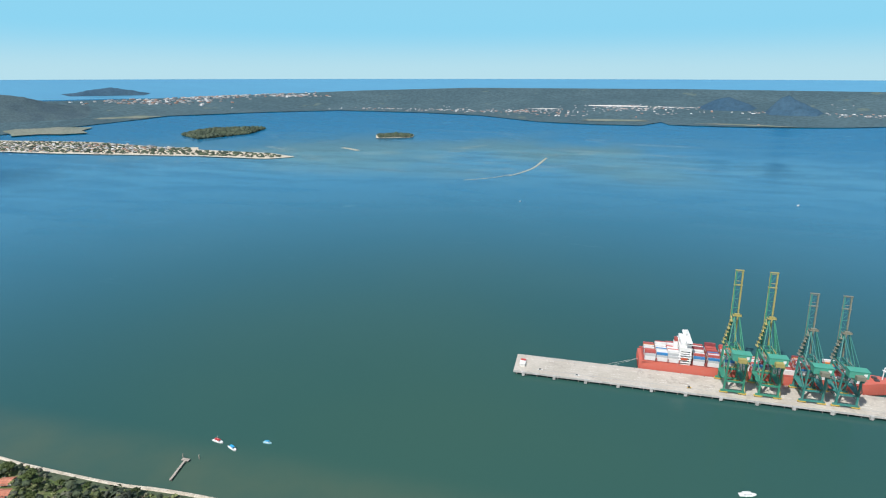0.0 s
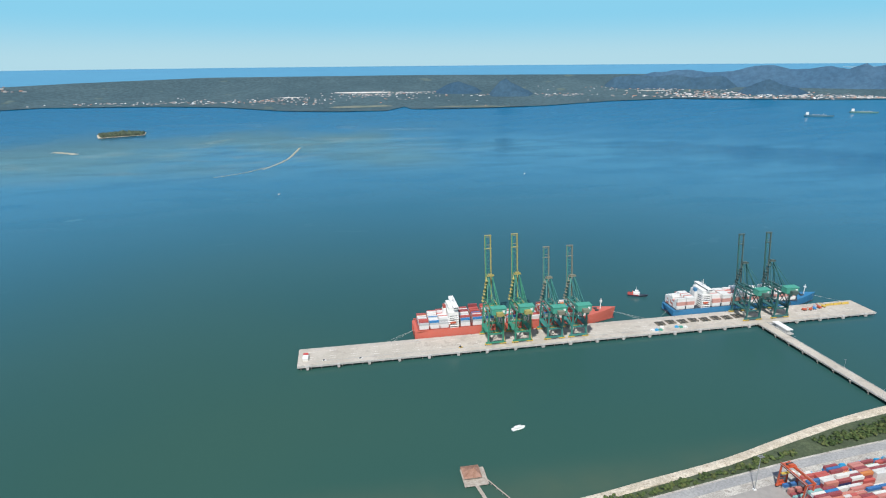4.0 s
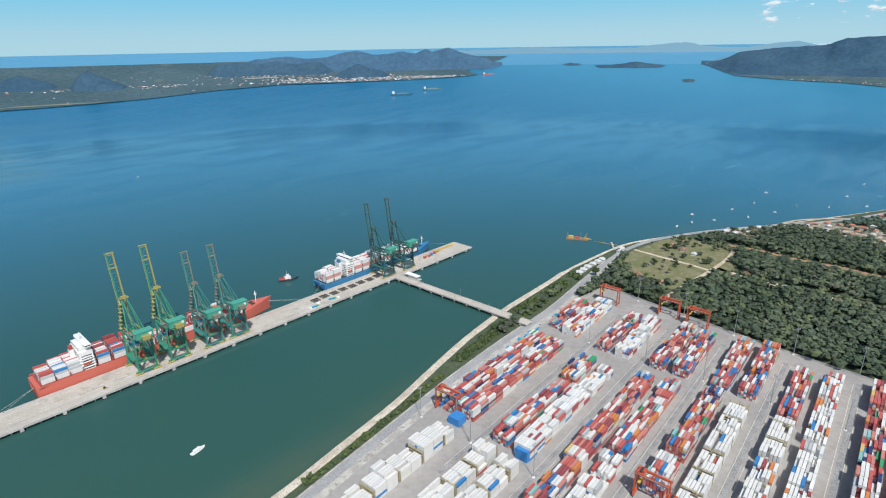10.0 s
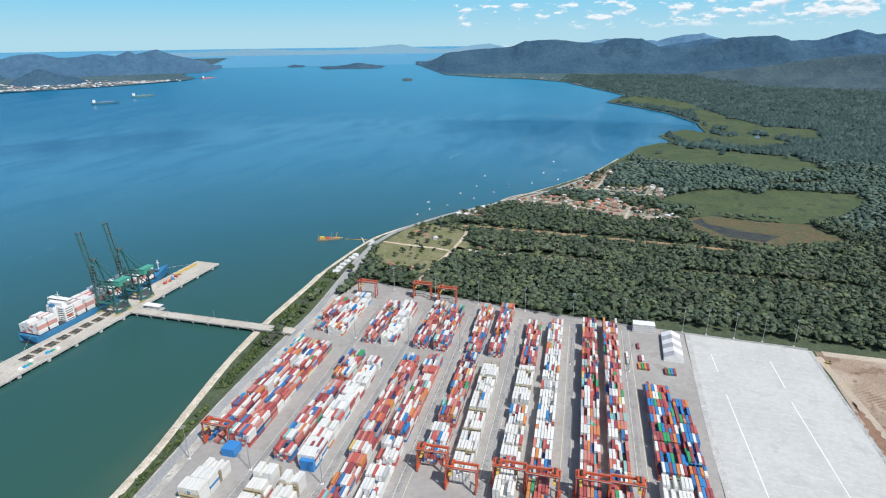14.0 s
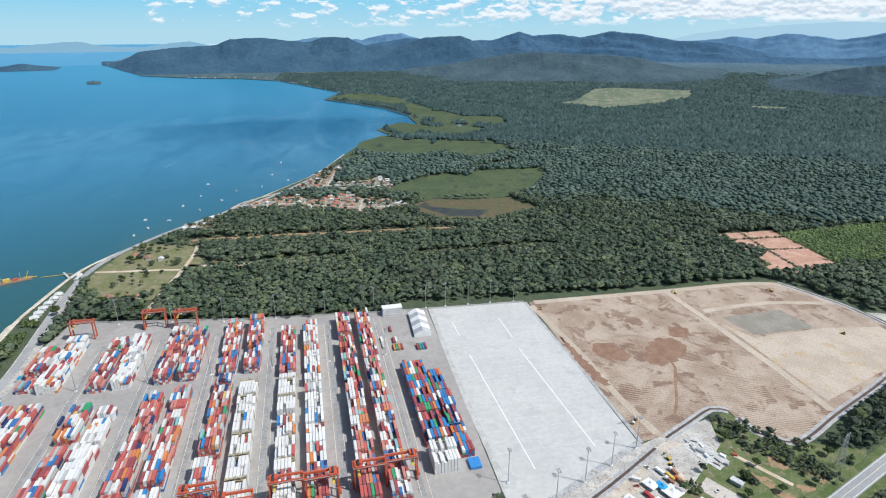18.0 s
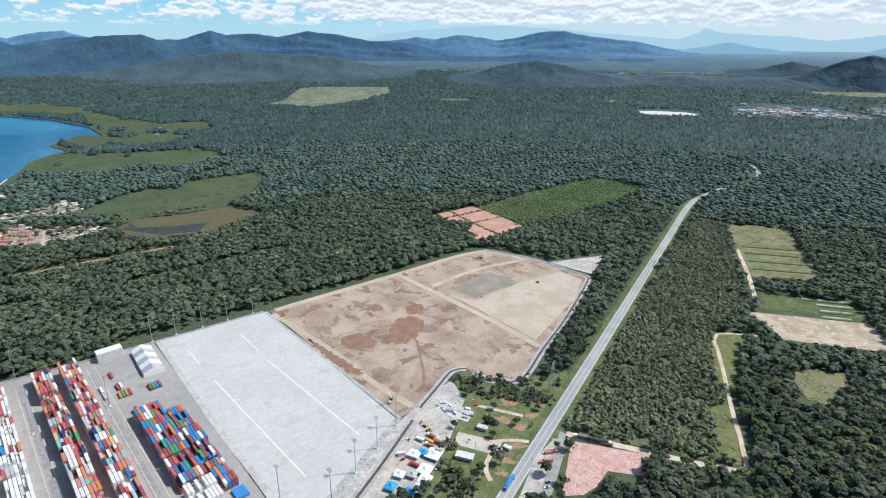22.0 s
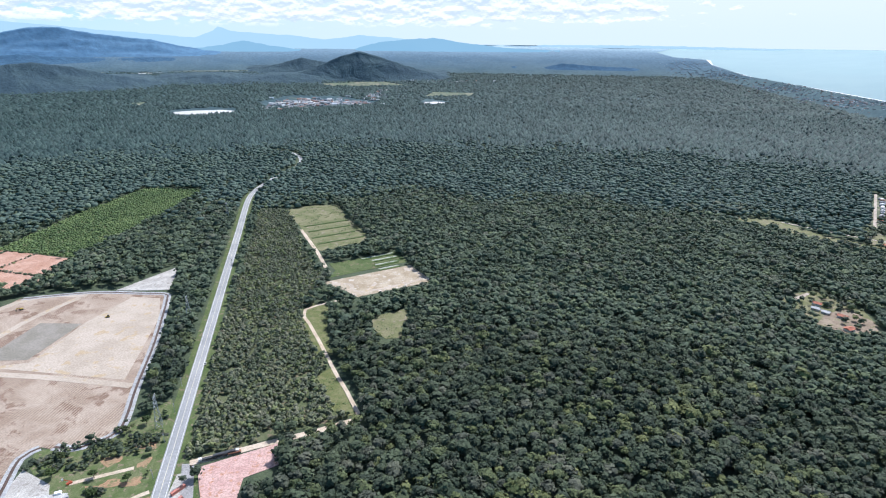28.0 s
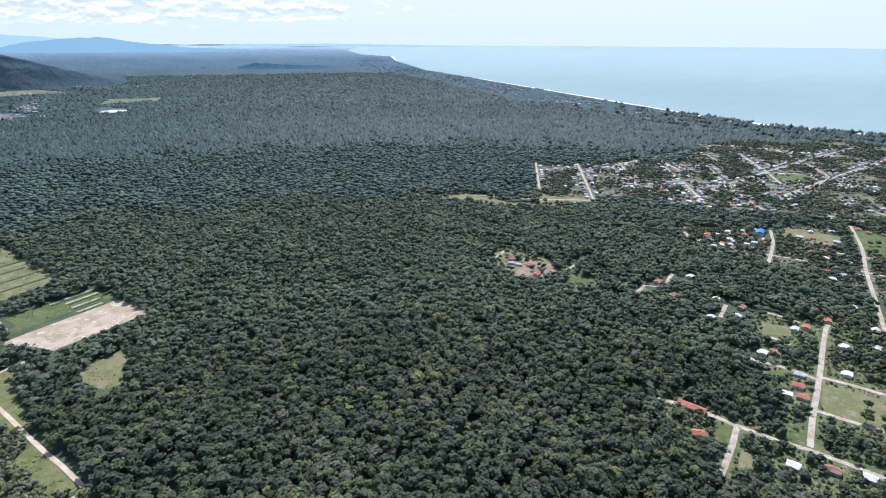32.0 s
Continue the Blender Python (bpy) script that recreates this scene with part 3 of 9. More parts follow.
GLADES = [[(268, -672), (243, -668), (222, -600), (196, -545), (212, -540), (262, -620)], [(190, -520), (158, -470), (140, -440), (160, -440), (200, -500)]]
COMMON = [(811, 365), (870, 388), (973, 372), (1023, 343), (996, 266), (913, 222), (855, 255), (775, 270), (765, 320)]
VILLAGE = [(1241, 231), (1284, 162), (1298, 86), (1261, 72), (1309, -19), (1255, -44), (1243, -94), (1188, -150), (1158, -142), (1124, -85), (1140, -27), (1161, 32), (1196, 129), (1197, 201)]
VILLAGE_POINT = [(1394, 107), (1514, 66), (1603, 37), (1636, -3), (1574, -10), (1479, 14), (1370, 24), (1348, 61), (1363, 89)]
VILLAGE_SHORE = [(1131, 308), (1144, 261), (1112, 224), (1083, 226), (1060, 280), (1081, 305)]
VILLAGE_OUT = [(1417, 21), (1432, -51), (1462, -105), (1407, -132), (1334, -113), (1349, -48), (1340, 7)]
BROWN = [(1187, -152), (1217, -207), (1197, -281), (1199, -372), (1111, -414), (1076, -396), (1058, -331), (1026, -287), (1044, -212), (1083, -150)]
POND = [(1164, -161), (1197, -181), (1160, -185), (1127, -241), (1110, -303), (1066, -269), (1086, -209)]
CREEK = [(2290, -492), (2360, -505), (2434, -539), (2500, -545), (2580, -566)]
MARSHES = [[(2001, -76), (2113, -155), (2048, -242), (1968, -373), (1944, -530), (1708, -567), (1655, -384), (1752, -333), (1711, -237), (1777, -102), (1660, -3)],
           [(1266, -103), (1348, -131), (1429, -198), (1471, -327), (1483, -536), (1412, -543), (1273, -464), (1199, -372), (1217, -207), (1192, -153)],
           [(2340, -179), (2459, -267), (2288, -409), (2616, -587), (2551, -743), (2338, -707), (2076, -479), (2086, -247)],
           [(3512, 59), (3348, -136), (3174, -283), (2901, -344), (2448, -339), (2309, -472), (2618, -579), (2954, -468), (3579, -355), (3933, -124)]]
FARMYARD = [(-380, -790), (-445, -825), (-480, -760), (-470, -680), (-411, -690), (-395, -740)]
SUBURB = [(-836, -1402), (-629, -1053), (-684, -1013), (-776, -1049), (-834, -1012), (-958, -901), (-920, -840), (-1042, -816), (-1206, -672), (-2127, -1255), (-2081, -1419), (-1856, -1400), (-1804, -1518), (-1555, -1508),
          (-1255, -1292), (-1080, -1355)]
HAMLET = [(-818, -810), (-755, -735), (-783, -649), (-808, -599), (-828, -496), (-847, -467), (-849, -446), (-1200, -666), (-1142, -728), (-1021, -733), (-909, -677), (-908, -764), (-851, -786)]
LOTS_WEST = [(-563, -331), (-616, -300), (-558, -250), (-515, -290)]
QUARTER = [(-421, -374), (-378, -380), (-361, -312), (-374, -291), (-346, -258), (-380, -252), (-398, -274), (-388, -228), (-459, -200), (-793, -411), (-724, -438), (-688, -434), (-633, -481), (-587, -441),
           (-555, -382), (-533, -378), (-518, -337), (-479, -306), (-441, -312), (-423, -343)]
SHORE_LOT = [(-540, 322), (-461, 319), (-431, 314), (-374, 318), (-308, 325), (-300, 318), (-420, 280), (-540, 262)]
APRON = [(566, -665), (523, -785), (474, -685), (500, -670)]
FAR_TOWN = [(1444, -3078), (1431, -3511), (1133, -3519), (796, -3261), (799, -3076), (1095, -2829), (1283, -2830)]
QUARRY = [(1666, -2508), (1683, -2683), (1564, -2802), (1412, -2772), (1341, -2587), (1487, -2425)]
FAR_LOT = [(586, -3289), (565, -3462), (400, -3373), (451, -3087)]
# fields and clearings of the far plain
INLAND_FIELDS = [[(3016, -1194), (3119, -1341), (3817, -1774), (3877, -1935), (3568, -2364), (3196, -2116), (2856, -1698), (2711, -1344)], [(594, -3638), (584, -3932), (297, -3930), (298, -3724)],
                 [(1579, -4476), (1149, -4814), (862, -4460), (1405, -4232)], [(2688, -2137), (2589, -2272), (2471, -2169), (2589, -2059)], [(2087, -2844), (2017, -2938), (1944, -2781)]]
SOIL_LOT = [(-424, -744), (-458, -764), (-475, -730), (-468, -702), (-425, -689), (-397, -710)]
LOTS = [[(-565, -331), (-599, -289), (-549, -257), (-535, -273), (-522, -300)], [(-528, -374), (-549, -360), (-531, -349), (-515, -361)], [(-399, -285), (-402, -273), (-381, -255), (-367, -263)],
        [(-417, -311), (-392, -296), (-386, -305), (-407, -319)], [(-623, -460), (-647, -434), (-627, -418), (-598, -434)], [(-447, -292), (-456, -268), (-479, -280), (-468, -297)],
        [(-1008, -747), (-1056, -656), (-987, -617), (-952, -695)], [(-452, -661), (-483, -684), (-515, -656), (-494, -634), (-451, -635)], [(-522, -591), (-558, -605), (-553, -575), (-536, -566)],
        [(-1135, -700), (-1134, -627), (-1026, -558), (-1015, -607)]]
SUBURB_FIELDS = [[(-685, -1122), (-792, -1065), (-765, -1023), (-642, -1049)], [(-1365, -1093), (-1484, -1035), (-1408, -993), (-1322, -1039)]]
OPEN_STRIP = [(-431, -1204), (-532, -1188), (-587, -1093), (-683, -1033), (-679, -1005), (-568, -1056), (-508, -1133)]
# roof kind, place and turn of each house along the western lanes
HOMES = [(8, -401, -347, -62), (0, -377, -314, -35), (5, -421, -252, -60), (3, -447, -236, -58), (5, -467, -218, -58), (0, -662, -425, 32), (2, -645, -427, 32), (3, -570, -394, 55), (5, -557, -399, 30), (3, -632, -497, 20),
         (5, -605, -480, 20), (5, -570, -490, 10), (2, -555, -351, -55), (0, -534, -336, -55), (0, -520, -320, -55), (7, -506, -327, -55), (5, -659, -374, 32), (5, -604, -332, 32), (0, -705, -428, 40)]
HOMES_LANE = [(2, -737, -388, 32), (2, -691, -357, 32), (5, -774, -442, 40), (2, -500, -589, 0), (3, -572, -562, 20), (0, -587, -608, 25), (3, -619, -593, 30), (5, -647, -606, 30), (3, -531, -674, -40),
              (2, -416, -755, -40), (2, -424, -745, -40), (0, -440, -735, -40), (0, -430, -698, 30), (5, -476, -939, 0), (5, -620, -530, 30), (0, -425, -772, -35)]
TOWN_EAST = [(9, -925, -722), (5, -1015, -637), (5, -847, -1398), (5, -878, -1387), (2, -901, -1379), (5, -913, -1357), (5, -956, -1375), (3, -1017, -1378), (2, -943, -1211), (2, -918, -1154), (5, -1112, -1344), (5, -1147, -1349), (3, -959, -1107), (5, -960, -1076), (5, -947, -1051), (2, -1020, -1116), (0, -992, -1064), (5, -986, -1040), (5, -937, -973), (3, -1039, -1077), (2, -1011, -1028)]
TOWN_WEST = [(0, -1271, -1286), (3, -1257, -1248), (5, -1108, -1083), (5, -1017, -970), (5, -1004, -948), (2, -1120, -1047), (5, -1032, -939), (2, -1153, -1035), (5, -1040, -905), (0, -1021, -869), (5, -1050, -883), (5, -1189, -991), (5, -1204, -975), (0, -1251, -1064), (5, -1478, -1210), (2, -1426, -1146), (5, -1704, -1320), (2, -1678, -1278), (5, -1335, -968), (2, -1390, -979), (0, -1322, -913), (5, -1416, -938)]
HOMES_TOWN = TOWN_EAST + TOWN_WEST
ROAD = [(150, -20), (196, -139), (249, -276), (313, -442), (376, -605), (440, -770), (504, -936), (579, -1128), (606, -1215), (616, -1290), (620, -1400), (613, -1512), (640, -1613),
        (706, -1701), (790, -1730)]
LORRY_PARK = [(265, -343), (257, -310), (233, -263), (219, -274), (248, -317), (258, -347)]
LOT_GRASS = [(257, -347), (253, -352), (218, -297), (210, -280), (218, -276), (247, -319)]
SHORE_ROAD = [(60, 312), (168, 326), (242, 335), (328, 346), (394, 354), (500, 362), (602, 366), (711, 380), (816, 394), (897, 396), (980, 376), (1105, 310), (1300, 165), (1480, 70)]
FOOTPATH = [(224, -693), (269, -651), (249, -613), (225, -577), (201, -539), (177, -502), (160, -478), (143, -451), (134, -437)]
ACCESS = [(262, -357), (240, -370), (211, -388), (189, -401), (166, -415), (134, -437)]
LANES = [[(735, 267), (812, 261), (885, 254), (966, 252), (1017, 260)], [(896, 386), (891, 340), (887, 286), (878, 233), (876, 203), (893, 159), (886, 76)],
         [(397, -973), (329, -867), (279, -779)]]
CUTS = [[(1019, 272), (1024, 217), (1018, 176), (1023, 114), (1018, 52), (1013, -33), (1012, -108), (1005, -210)], [(900, 250), (882, 175), (884, 130), (885, 48), (885, 8)], [(875, -121), (876, -179), (876, -277), (876, -358)],
        [(1528, -372), (1551, -426), (1587, -500)]]
VILLAGE_STREETS = [[(1170, 249), (1259, 221), (1320, 166), (1374, 90), (1359, 21), (1362, -34)], [(1272, 80), (1185, 85)], [(1367, 37), (1541, 12)], [(1245, -46), (1139, -31)], [(1215, 203), (1241, 133), (1209, 33), (1181, -40), (1176, -138)]]
STREETS = []
WEST_LANES = [[(-459, -265), (-496, -291), (-550, -326), (-588, -351), (-638, -385), (-689, -418), (-708, -427)], [(-366, -396), (-378, -380), (-395, -359), (-410, -337), (-421, -313), (-438, -284), (-455, -262), (-469, -238), (-482, -214), (-520, -150)],
              [(-422, -311), (-394, -291), (-356, -267)], [(-529, -413), (-540, -388), (-557, -366), (-567, -339)], [(-574, -341), (-592, -317), (-606, -293), (-640, -240)], [(-515, -300), (-525, -283), (-545, -254)]]
HAMLET_LANES = [[(-1140, -698), (-1029, -601), (-930, -528), (-818, -439), (-745, -381)], [(-652, -480), (-668, -451), (-668, -439)], [(-598, -430), (-608, -403)], [(-529, -588), (-561, -608), (-582, -590), (-606, -609), (-632, -628)], [(-585, -488), (-622, -514)],
                [(-389, -776), (-432, -811)], [(-481, -697), (-523, -720), (-553, -736)], [(-779, -680), (-822, -649), (-849, -633), (-890, -577), (-923, -526), (-935, -501)], [(-803, -601), (-902, -674), (-965, -733)], [(-965, -601), (-1006, -546)]]
TOWN_LANES = [[(-726, -900), (-752, -854)], [(-693, -839), (-724, -853), (-709, -786), (-728, -762)], [(-805, -804), (-796, -771), (-769, -747)], [(-866, -1453), (-712, -1169)], [(-974, -1396), (-840, -1152), (-770, -1026)], [(-1100, -1367), (-1040, -1257)],
              [(-1009, -1202), (-937, -1074)], [(-1188, -1275), (-1119, -1148)], [(-1100, -1107), (-981, -903)], [(-1320, -1252), (-1150, -989), (-1065, -821)], [(-1562, -1352), (-1427, -1147), (-1313, -990)], [(-1714, -1318), (-1587, -1112), (-1429, -904)]]
CROSS_STREETS = [[(-540, -1174), (-652, -1091), (-716, -1062), (-774, -1035)], [(-924, -1127), (-1027, -1083), (-1184, -1037), (-1317, -1001)], [(-1055, -834), (-1106, -801)], [(-886, -1369), (-1038, -1250)], [(-1380, -1125), (-1498, -1030), (-1461, -834)],
                 [(-1309, -821), (-1280, -719)], [(-1080, -1010), (-1350, -1100), (-1700, -1210), (-2050, -1300)], [(-1180, -900), (-1500, -1000), (-1850, -1100), (-2100, -1180)], [(-900, -1290), (-1250, -1400), (-1600, -1500)],
                 [(-1620, -1440), (-1800, -1180), (-1900, -1030)], [(-1250, -1380), (-1180, -1180)], [(-1450, -1380), (-1380, -1240)]]
STREETS += WEST_LANES + HAMLET_LANES + TOWN_LANES + CROSS_STREETS
CLAY_CUT = surf("overgrown_clay", (0.33, 0.20, 0.12), (0.27, 0.19, 0.11), 9, 1.5, 0.95, c=(0.13, 0.15, 0.06))
slab("yard_floor", YARD, 1.8, CONCRETE, "grey concrete container yard with worn lanes", "pavement")
slab("new_pavement", PAVED, 1.86, PAVE, "bright new pale concrete paving with painted bays", "pavement")
slab("earthworks_ground", DIRT, 1.8, EARTH, "graded brown earth with mud pools and wheel tracks", "ground")
slab("camp_ground", CAMP, 1.75, GRAVEL, "grey gravel site compound ground", "ground")
slab("roadside_grass", VERGE, 1.72, surf("verge_grass", (0.085, 0.118, 0.04), (0.135, 0.150, 0.07), 9, 1.0, 0.95, bump=0.3, c=(0.20, 0.165, 0.11)), "rough green grass beside the highway", "ground")
slab("clay_lot", CLAY_LOT, 1.8, CLAY, "bare red clay lots cut into the forest", "ground")
slab("plantation_ground", PLANTATION, 1.75, GRASS, "bright green young plantation ground", "ground")
slab("pink_clay_lot", PINK_LOT, 1.8, PINK, "bare pink clay lot beside the highway", "ground")
slab("cleared_plot", PLOT, 1.8, surf("cleared_soil", (0.30, 0.24, 0.16), (0.42, 0.35, 0.26), 25, 2, 0.95, c=(0.52, 0.47, 0.40)), "cleared brown plot with pale tracks", "ground")
slab("fallow_field", FALLOW, 1.75, LAWN, "yellow green fallow field in the forest", "ground")
slab("strip_field", STRIPS, 1.76, GRASS, "green field with rows of beds", "ground")
slab("small_meadow", SMALL_FIELD, 1.76, LAWN, "small dry meadow among the trees", "ground")
slab("village_common", COMMON, 1.75, LAWN, "dry grass plots beside the village", "ground")
for poly in (VILLAGE, VILLAGE_OUT, VILLAGE_POINT, VILLAGE_SHORE):
    slab("village_ground", poly, 1.72, bpy.data.materials.get("village_soil") or surf("village_soil", (0.20, 0.185, 0.13), (0.33, 0.30, 0.25), 12, 2, 0.95, c=(0.09, 0.115, 0.05)), "trodden village ground with gardens", "ground")
for i, poly in enumerate(MARSHES):
    if max(np.hypot(*p) for p in poly) < FAR0 - 300:
        slab("marsh", poly, 1.7 + i * 0.1, MARSH, "flat green marsh meadow by the bay", "ground")
    else:
        sheet("marsh", poly, 1.7 + i * 0.1, MARSH, "flat green marsh meadow by the bay", "ground", True)
for poly in INLAND_FIELDS:
    sheet("field", poly, LAND + 2.0, surf("inland_fields", (0.105, 0.135, 0.085), (0.165, 0.180, 0.118), 90, 14, 0.95, grain=0.3, c=(0.24, 0.21, 0.155)) if poly is INLAND_FIELDS[0] else bpy.data.materials["inland_fields"], "pale green and straw fields on the inland plain", "field", True)
slab("farm_ground", FARMYARD, 1.75, LAWN, "trodden farmyard in the forest", "ground")
GARDEN = surf("suburb_gardens", (0.085, 0.105, 0.058), (0.15, 0.15, 0.10), 24, 3, 0.95, c=(0.27, 0.24, 0.19))
slab("suburb_ground", SUBURB, 1.7, GARDEN, "gardens and grass lots between the houses", "ground")
slab("hamlet_ground", HAMLET, 1.7, GARDEN, "trodden ground of a small settlement", "ground")
slab("quarter_ground", QUARTER, 1.7, surf("overgrown_lots", (0.075, 0.105, 0.04), (0.13, 0.15, 0.065), 14, 1.5, 0.95, bump=0.3, c=(0.22, 0.19, 0.13)), "overgrown grass lots between the lanes", "ground")
slab("vacant_lot", LOTS_WEST, 1.75, LAWN, "vacant dry grass lot by the lane", "ground")
for k, poly in enumerate(LOTS + SUBURB_FIELDS):
    slab("grass_lot", poly, 1.79, (LAWN, GRASS, LAWN, GRASS)[k % 4], "open grass lot beside the lane", "ground")
slab("shore_lot", SHORE_LOT, 1.74, GRASS, "grass and gardens behind the beach", "ground")
slab("bare_soil_lot", SOIL_LOT, 1.79, surf("bare_brown_soil", (0.21, 0.16, 0.115), (0.28, 0.225, 0.165), 12, 1.2, 0.95, c=(0.17, 0.16, 0.08)), "bare brown lot in the forest", "ground")
slab("open_strip", OPEN_STRIP, 1.79, LAWN, "grassy strip with a track through the forest", "ground")
for poly in GLADES:
    slab("glade", poly, 1.79, surf("glade_grass", (0.115, 0.130, 0.046), (0.170, 0.168, 0.078), 10, 1.0, 0.95, bump=0.2, c=(0.09, 0.12, 0.04)) if poly is GLADES[0] else bpy.data.materials["glade_grass"], "yellow green grassy glade in the scrub", "ground")
slab("marsh_mud", BROWN, 1.95, surf("brown_marsh_mud", (0.105, 0.082, 0.045), (0.075, 0.085, 0.04), 25, 3, 0.9, c=(0.14, 0.095, 0.05)), "brown muddy hollow in the marsh", "ground", 0.2)
slab("marsh_pond", POND, 1.99, surf("dark_pond", (0.022, 0.028, 0.032), (0.05, 0.05, 0.04), 18, 3, 0.6, c=(0.08, 0.075, 0.045)), "dark shallow pond in the marsh", "water", 0.1)
thing("creek", ribbon(curve(CREEK), 15, 2.1, 0.2), surf("creek_water", (0.11, 0.19, 0.24), (0.13, 0.21, 0.26), 40, 5, 0.3, grain=0.1), "pale tidal creek in the marsh", "water", kind="structure")
slab("scrub_ground", [(275, -345), (327, -506), (394, -711), (530, -1085), (466, -1090), (340, -850), (276, -754), (270, -645), (195, -523), (145, -436), (192, -410)], 1.66,
     surf("scrub_soil", (0.08, 0.10, 0.045), (0.12, 0.13, 0.068), 20, 1.5, 0.95, bump=0.3, c=(0.17, 0.14, 0.09)), "rough grass between the bushes", "ground", 0.12)
BED_CROP = surf("bed_crop", (0.06, 0.10, 0.03), (0.10, 0.14, 0.05), 3, 0.8, 0.95, bump=0.4)
BED_PALE = surf("bed_cover", (0.42, 0.43, 0.38), (0.28, 0.30, 0.22), 9, 1.0, 0.9, grain=0.4, c=(0.16, 0.18, 0.09))
for (ax, ay), (bx, by) in (((401, -996), (331, -1050)), ((383, -967), (317, -1018)), ((363, -934), (298, -985)), ((343, -905), (274, -958)), ((245, -844), (199, -880)), ((225, -839), (190, -866)), ((215, -822), (185, -846)), ((206, -805), (179, -826))):
    sown = ay < -890
    thing("planted_row", ribbon(curve([(ax, ay), (bx, by)], 9), 3.0 if sown else 4.0, 1.9, 0.15), LAWN if sown else BED_PALE, "long pale planting bed", "field", kind="structure")
    thing("planted_row", ribbon(curve([(ax, ay), (bx, by)], 9), 4.0, 2.6, 0.8, -6.0), BED_CROP, "long green planting bed", "field", kind="structure")
for line in ([(227, -723), (205, -718), (197, -751)], [(266, -736), (234, -741), (222, -720), (196, -725), (135, -776), (156, -814), (167, -812)]):
    thing("plot_track", ribbon(curve(line, 6), 6, 1.88 if line[0][0] > 250 else 1.92, 0.05), PALE_EARTH, "pale wheel track on the cleared plot", "road", kind="structure")
thing("road", ribbon(curve(ROAD), 12.4, 1.95, 0.4), ASPHALT, "straight pale grey two lane highway", "road", kind="structure")
slab("lorry_park", LORRY_PARK, 1.83, GRAVEL, "grey gravel lorry park beside the highway", "ground")
slab("lot_grass", LOT_GRASS, 1.81, GRASS, "strip of rough grass beside the clay lot", "ground")
thing("road_centre_line", ribbon(curve(ROAD), 0.3, 1.985, 0.03), YELLOW_LINE, "faded yellow centre line", "road marking", kind="structure")
for sh in (5.0, -5.0):
    thing("road_edge_line", ribbon(curve(ROAD), 0.35, 1.99, 0.03, sh), WHITE_LINE, "white painted edge line", "road marking", kind="structure")
thing("road_verge", ribbon(curve(ROAD[:9]), 25.0, 1.74, 0.3), GRASS, "mown grass verge along the highway", "ground", kind="structure")
thing("shore_road", ribbon(curve(SHORE_ROAD), 9.0, 2.0, 0.4), ASPHALT, "grey road along the beach", "road", kind="structure")
thing("shore_road_shoulder", ribbon(curve(SHORE_ROAD[:9]), 19.0, 1.84, 0.3, -3), GRAVEL, "grey gravel shoulder beside the shore road", "road", kind="structure")
for line in LANES:
    thing("lane", ribbon(curve(line), 6.0, 1.95, 0.3), TRACK, "pale dirt lane between plots", "road", kind="structure")
for line in CUTS:
    thing("forest_cut", ribbon(curve(line), 19.0 if line is CUTS[0] else 9.0, 1.75, 0.2), CLAY_CUT if line is CUTS[0] else TRACK, "straight grassy cut through the forest", "ground", kind="structure")
thing("footpath", ribbon(curve(FOOTPATH), 4.2, 1.95, 0.3), TRACK, "pale earth track through scrub", "road", kind="structure")
thing("access_road", ribbon(curve(ACCESS), 7.0, 1.93, 0.3), TRACK, "dirt access road off the highway", "road", kind="structure")
STREET_SOIL = surf("street_soil", (0.34, 0.285, 0.23), (0.45, 0.39, 0.325), 12, 1.2, 0.95, grain=0.4, c=(0.28, 0.235, 0.18))
for i, line in enumerate(STREETS + VILLAGE_STREETS):
    thing("street", ribbon(curve(line), 5.5, 1.90 + 0.008 * (i % 13), 0.3), STREET_SOIL, "pale unpaved residential street", "road", kind="structure")

# beach: a sloping strip of sand along the near shore
bank = [(x, y) for x, y in SHORE_BAY if np.hypot(x, y) < 1800]
bl = [np.array(p, float) for p in curve(bank, 12)]
g = Geo()
rows = []
for i, q in enumerate(bl):
    d = bl[min(i + 1, len(bl) - 1)] - bl[max(i - 1, 0)]
    n = np.array((d[1], -d[0])) / np.hypot(*d)
    thin = 0.45 if q[0] < -100 else 1.0 if q[0] < 730 else 0.6
    wob = 2.0 * math.sin(i * 0.7) + 1.8 * math.sin(i * 0.23) + 1.4 * math.sin(i * 1.9)
    for off, z in ((13 + wob, -0.9), ((5 + wob * 0.3) * thin, 0.02), ((0.8 + wob * 0.5) * thin, 0.5), ((-4.5 - wob * 0.8) * thin, 1.56), (-9 * thin, 1.3)):
        rows.append((q[0] - n[0] * off, q[1] - n[1] * off, z))
g.solid(rows, [(5 * i + k, 5 * i + k + 5, 5 * i + k + 6, 5 * i + k + 1) for i in range(len(bl) - 1) for k in range(4)])
sand_me = g.mesh("beach")
sand_me.materials.append(SAND)
sand_me.materials.append(WET_SAND)
sand_me.polygons.foreach_set("material_index", np.array([k < 2 for i in range(len(bl) - 1) for k in range(4)], dtype=np.int32))
thing("beach", sand_me, None, "narrow strip of pale beach sand", "beach", kind="structure")

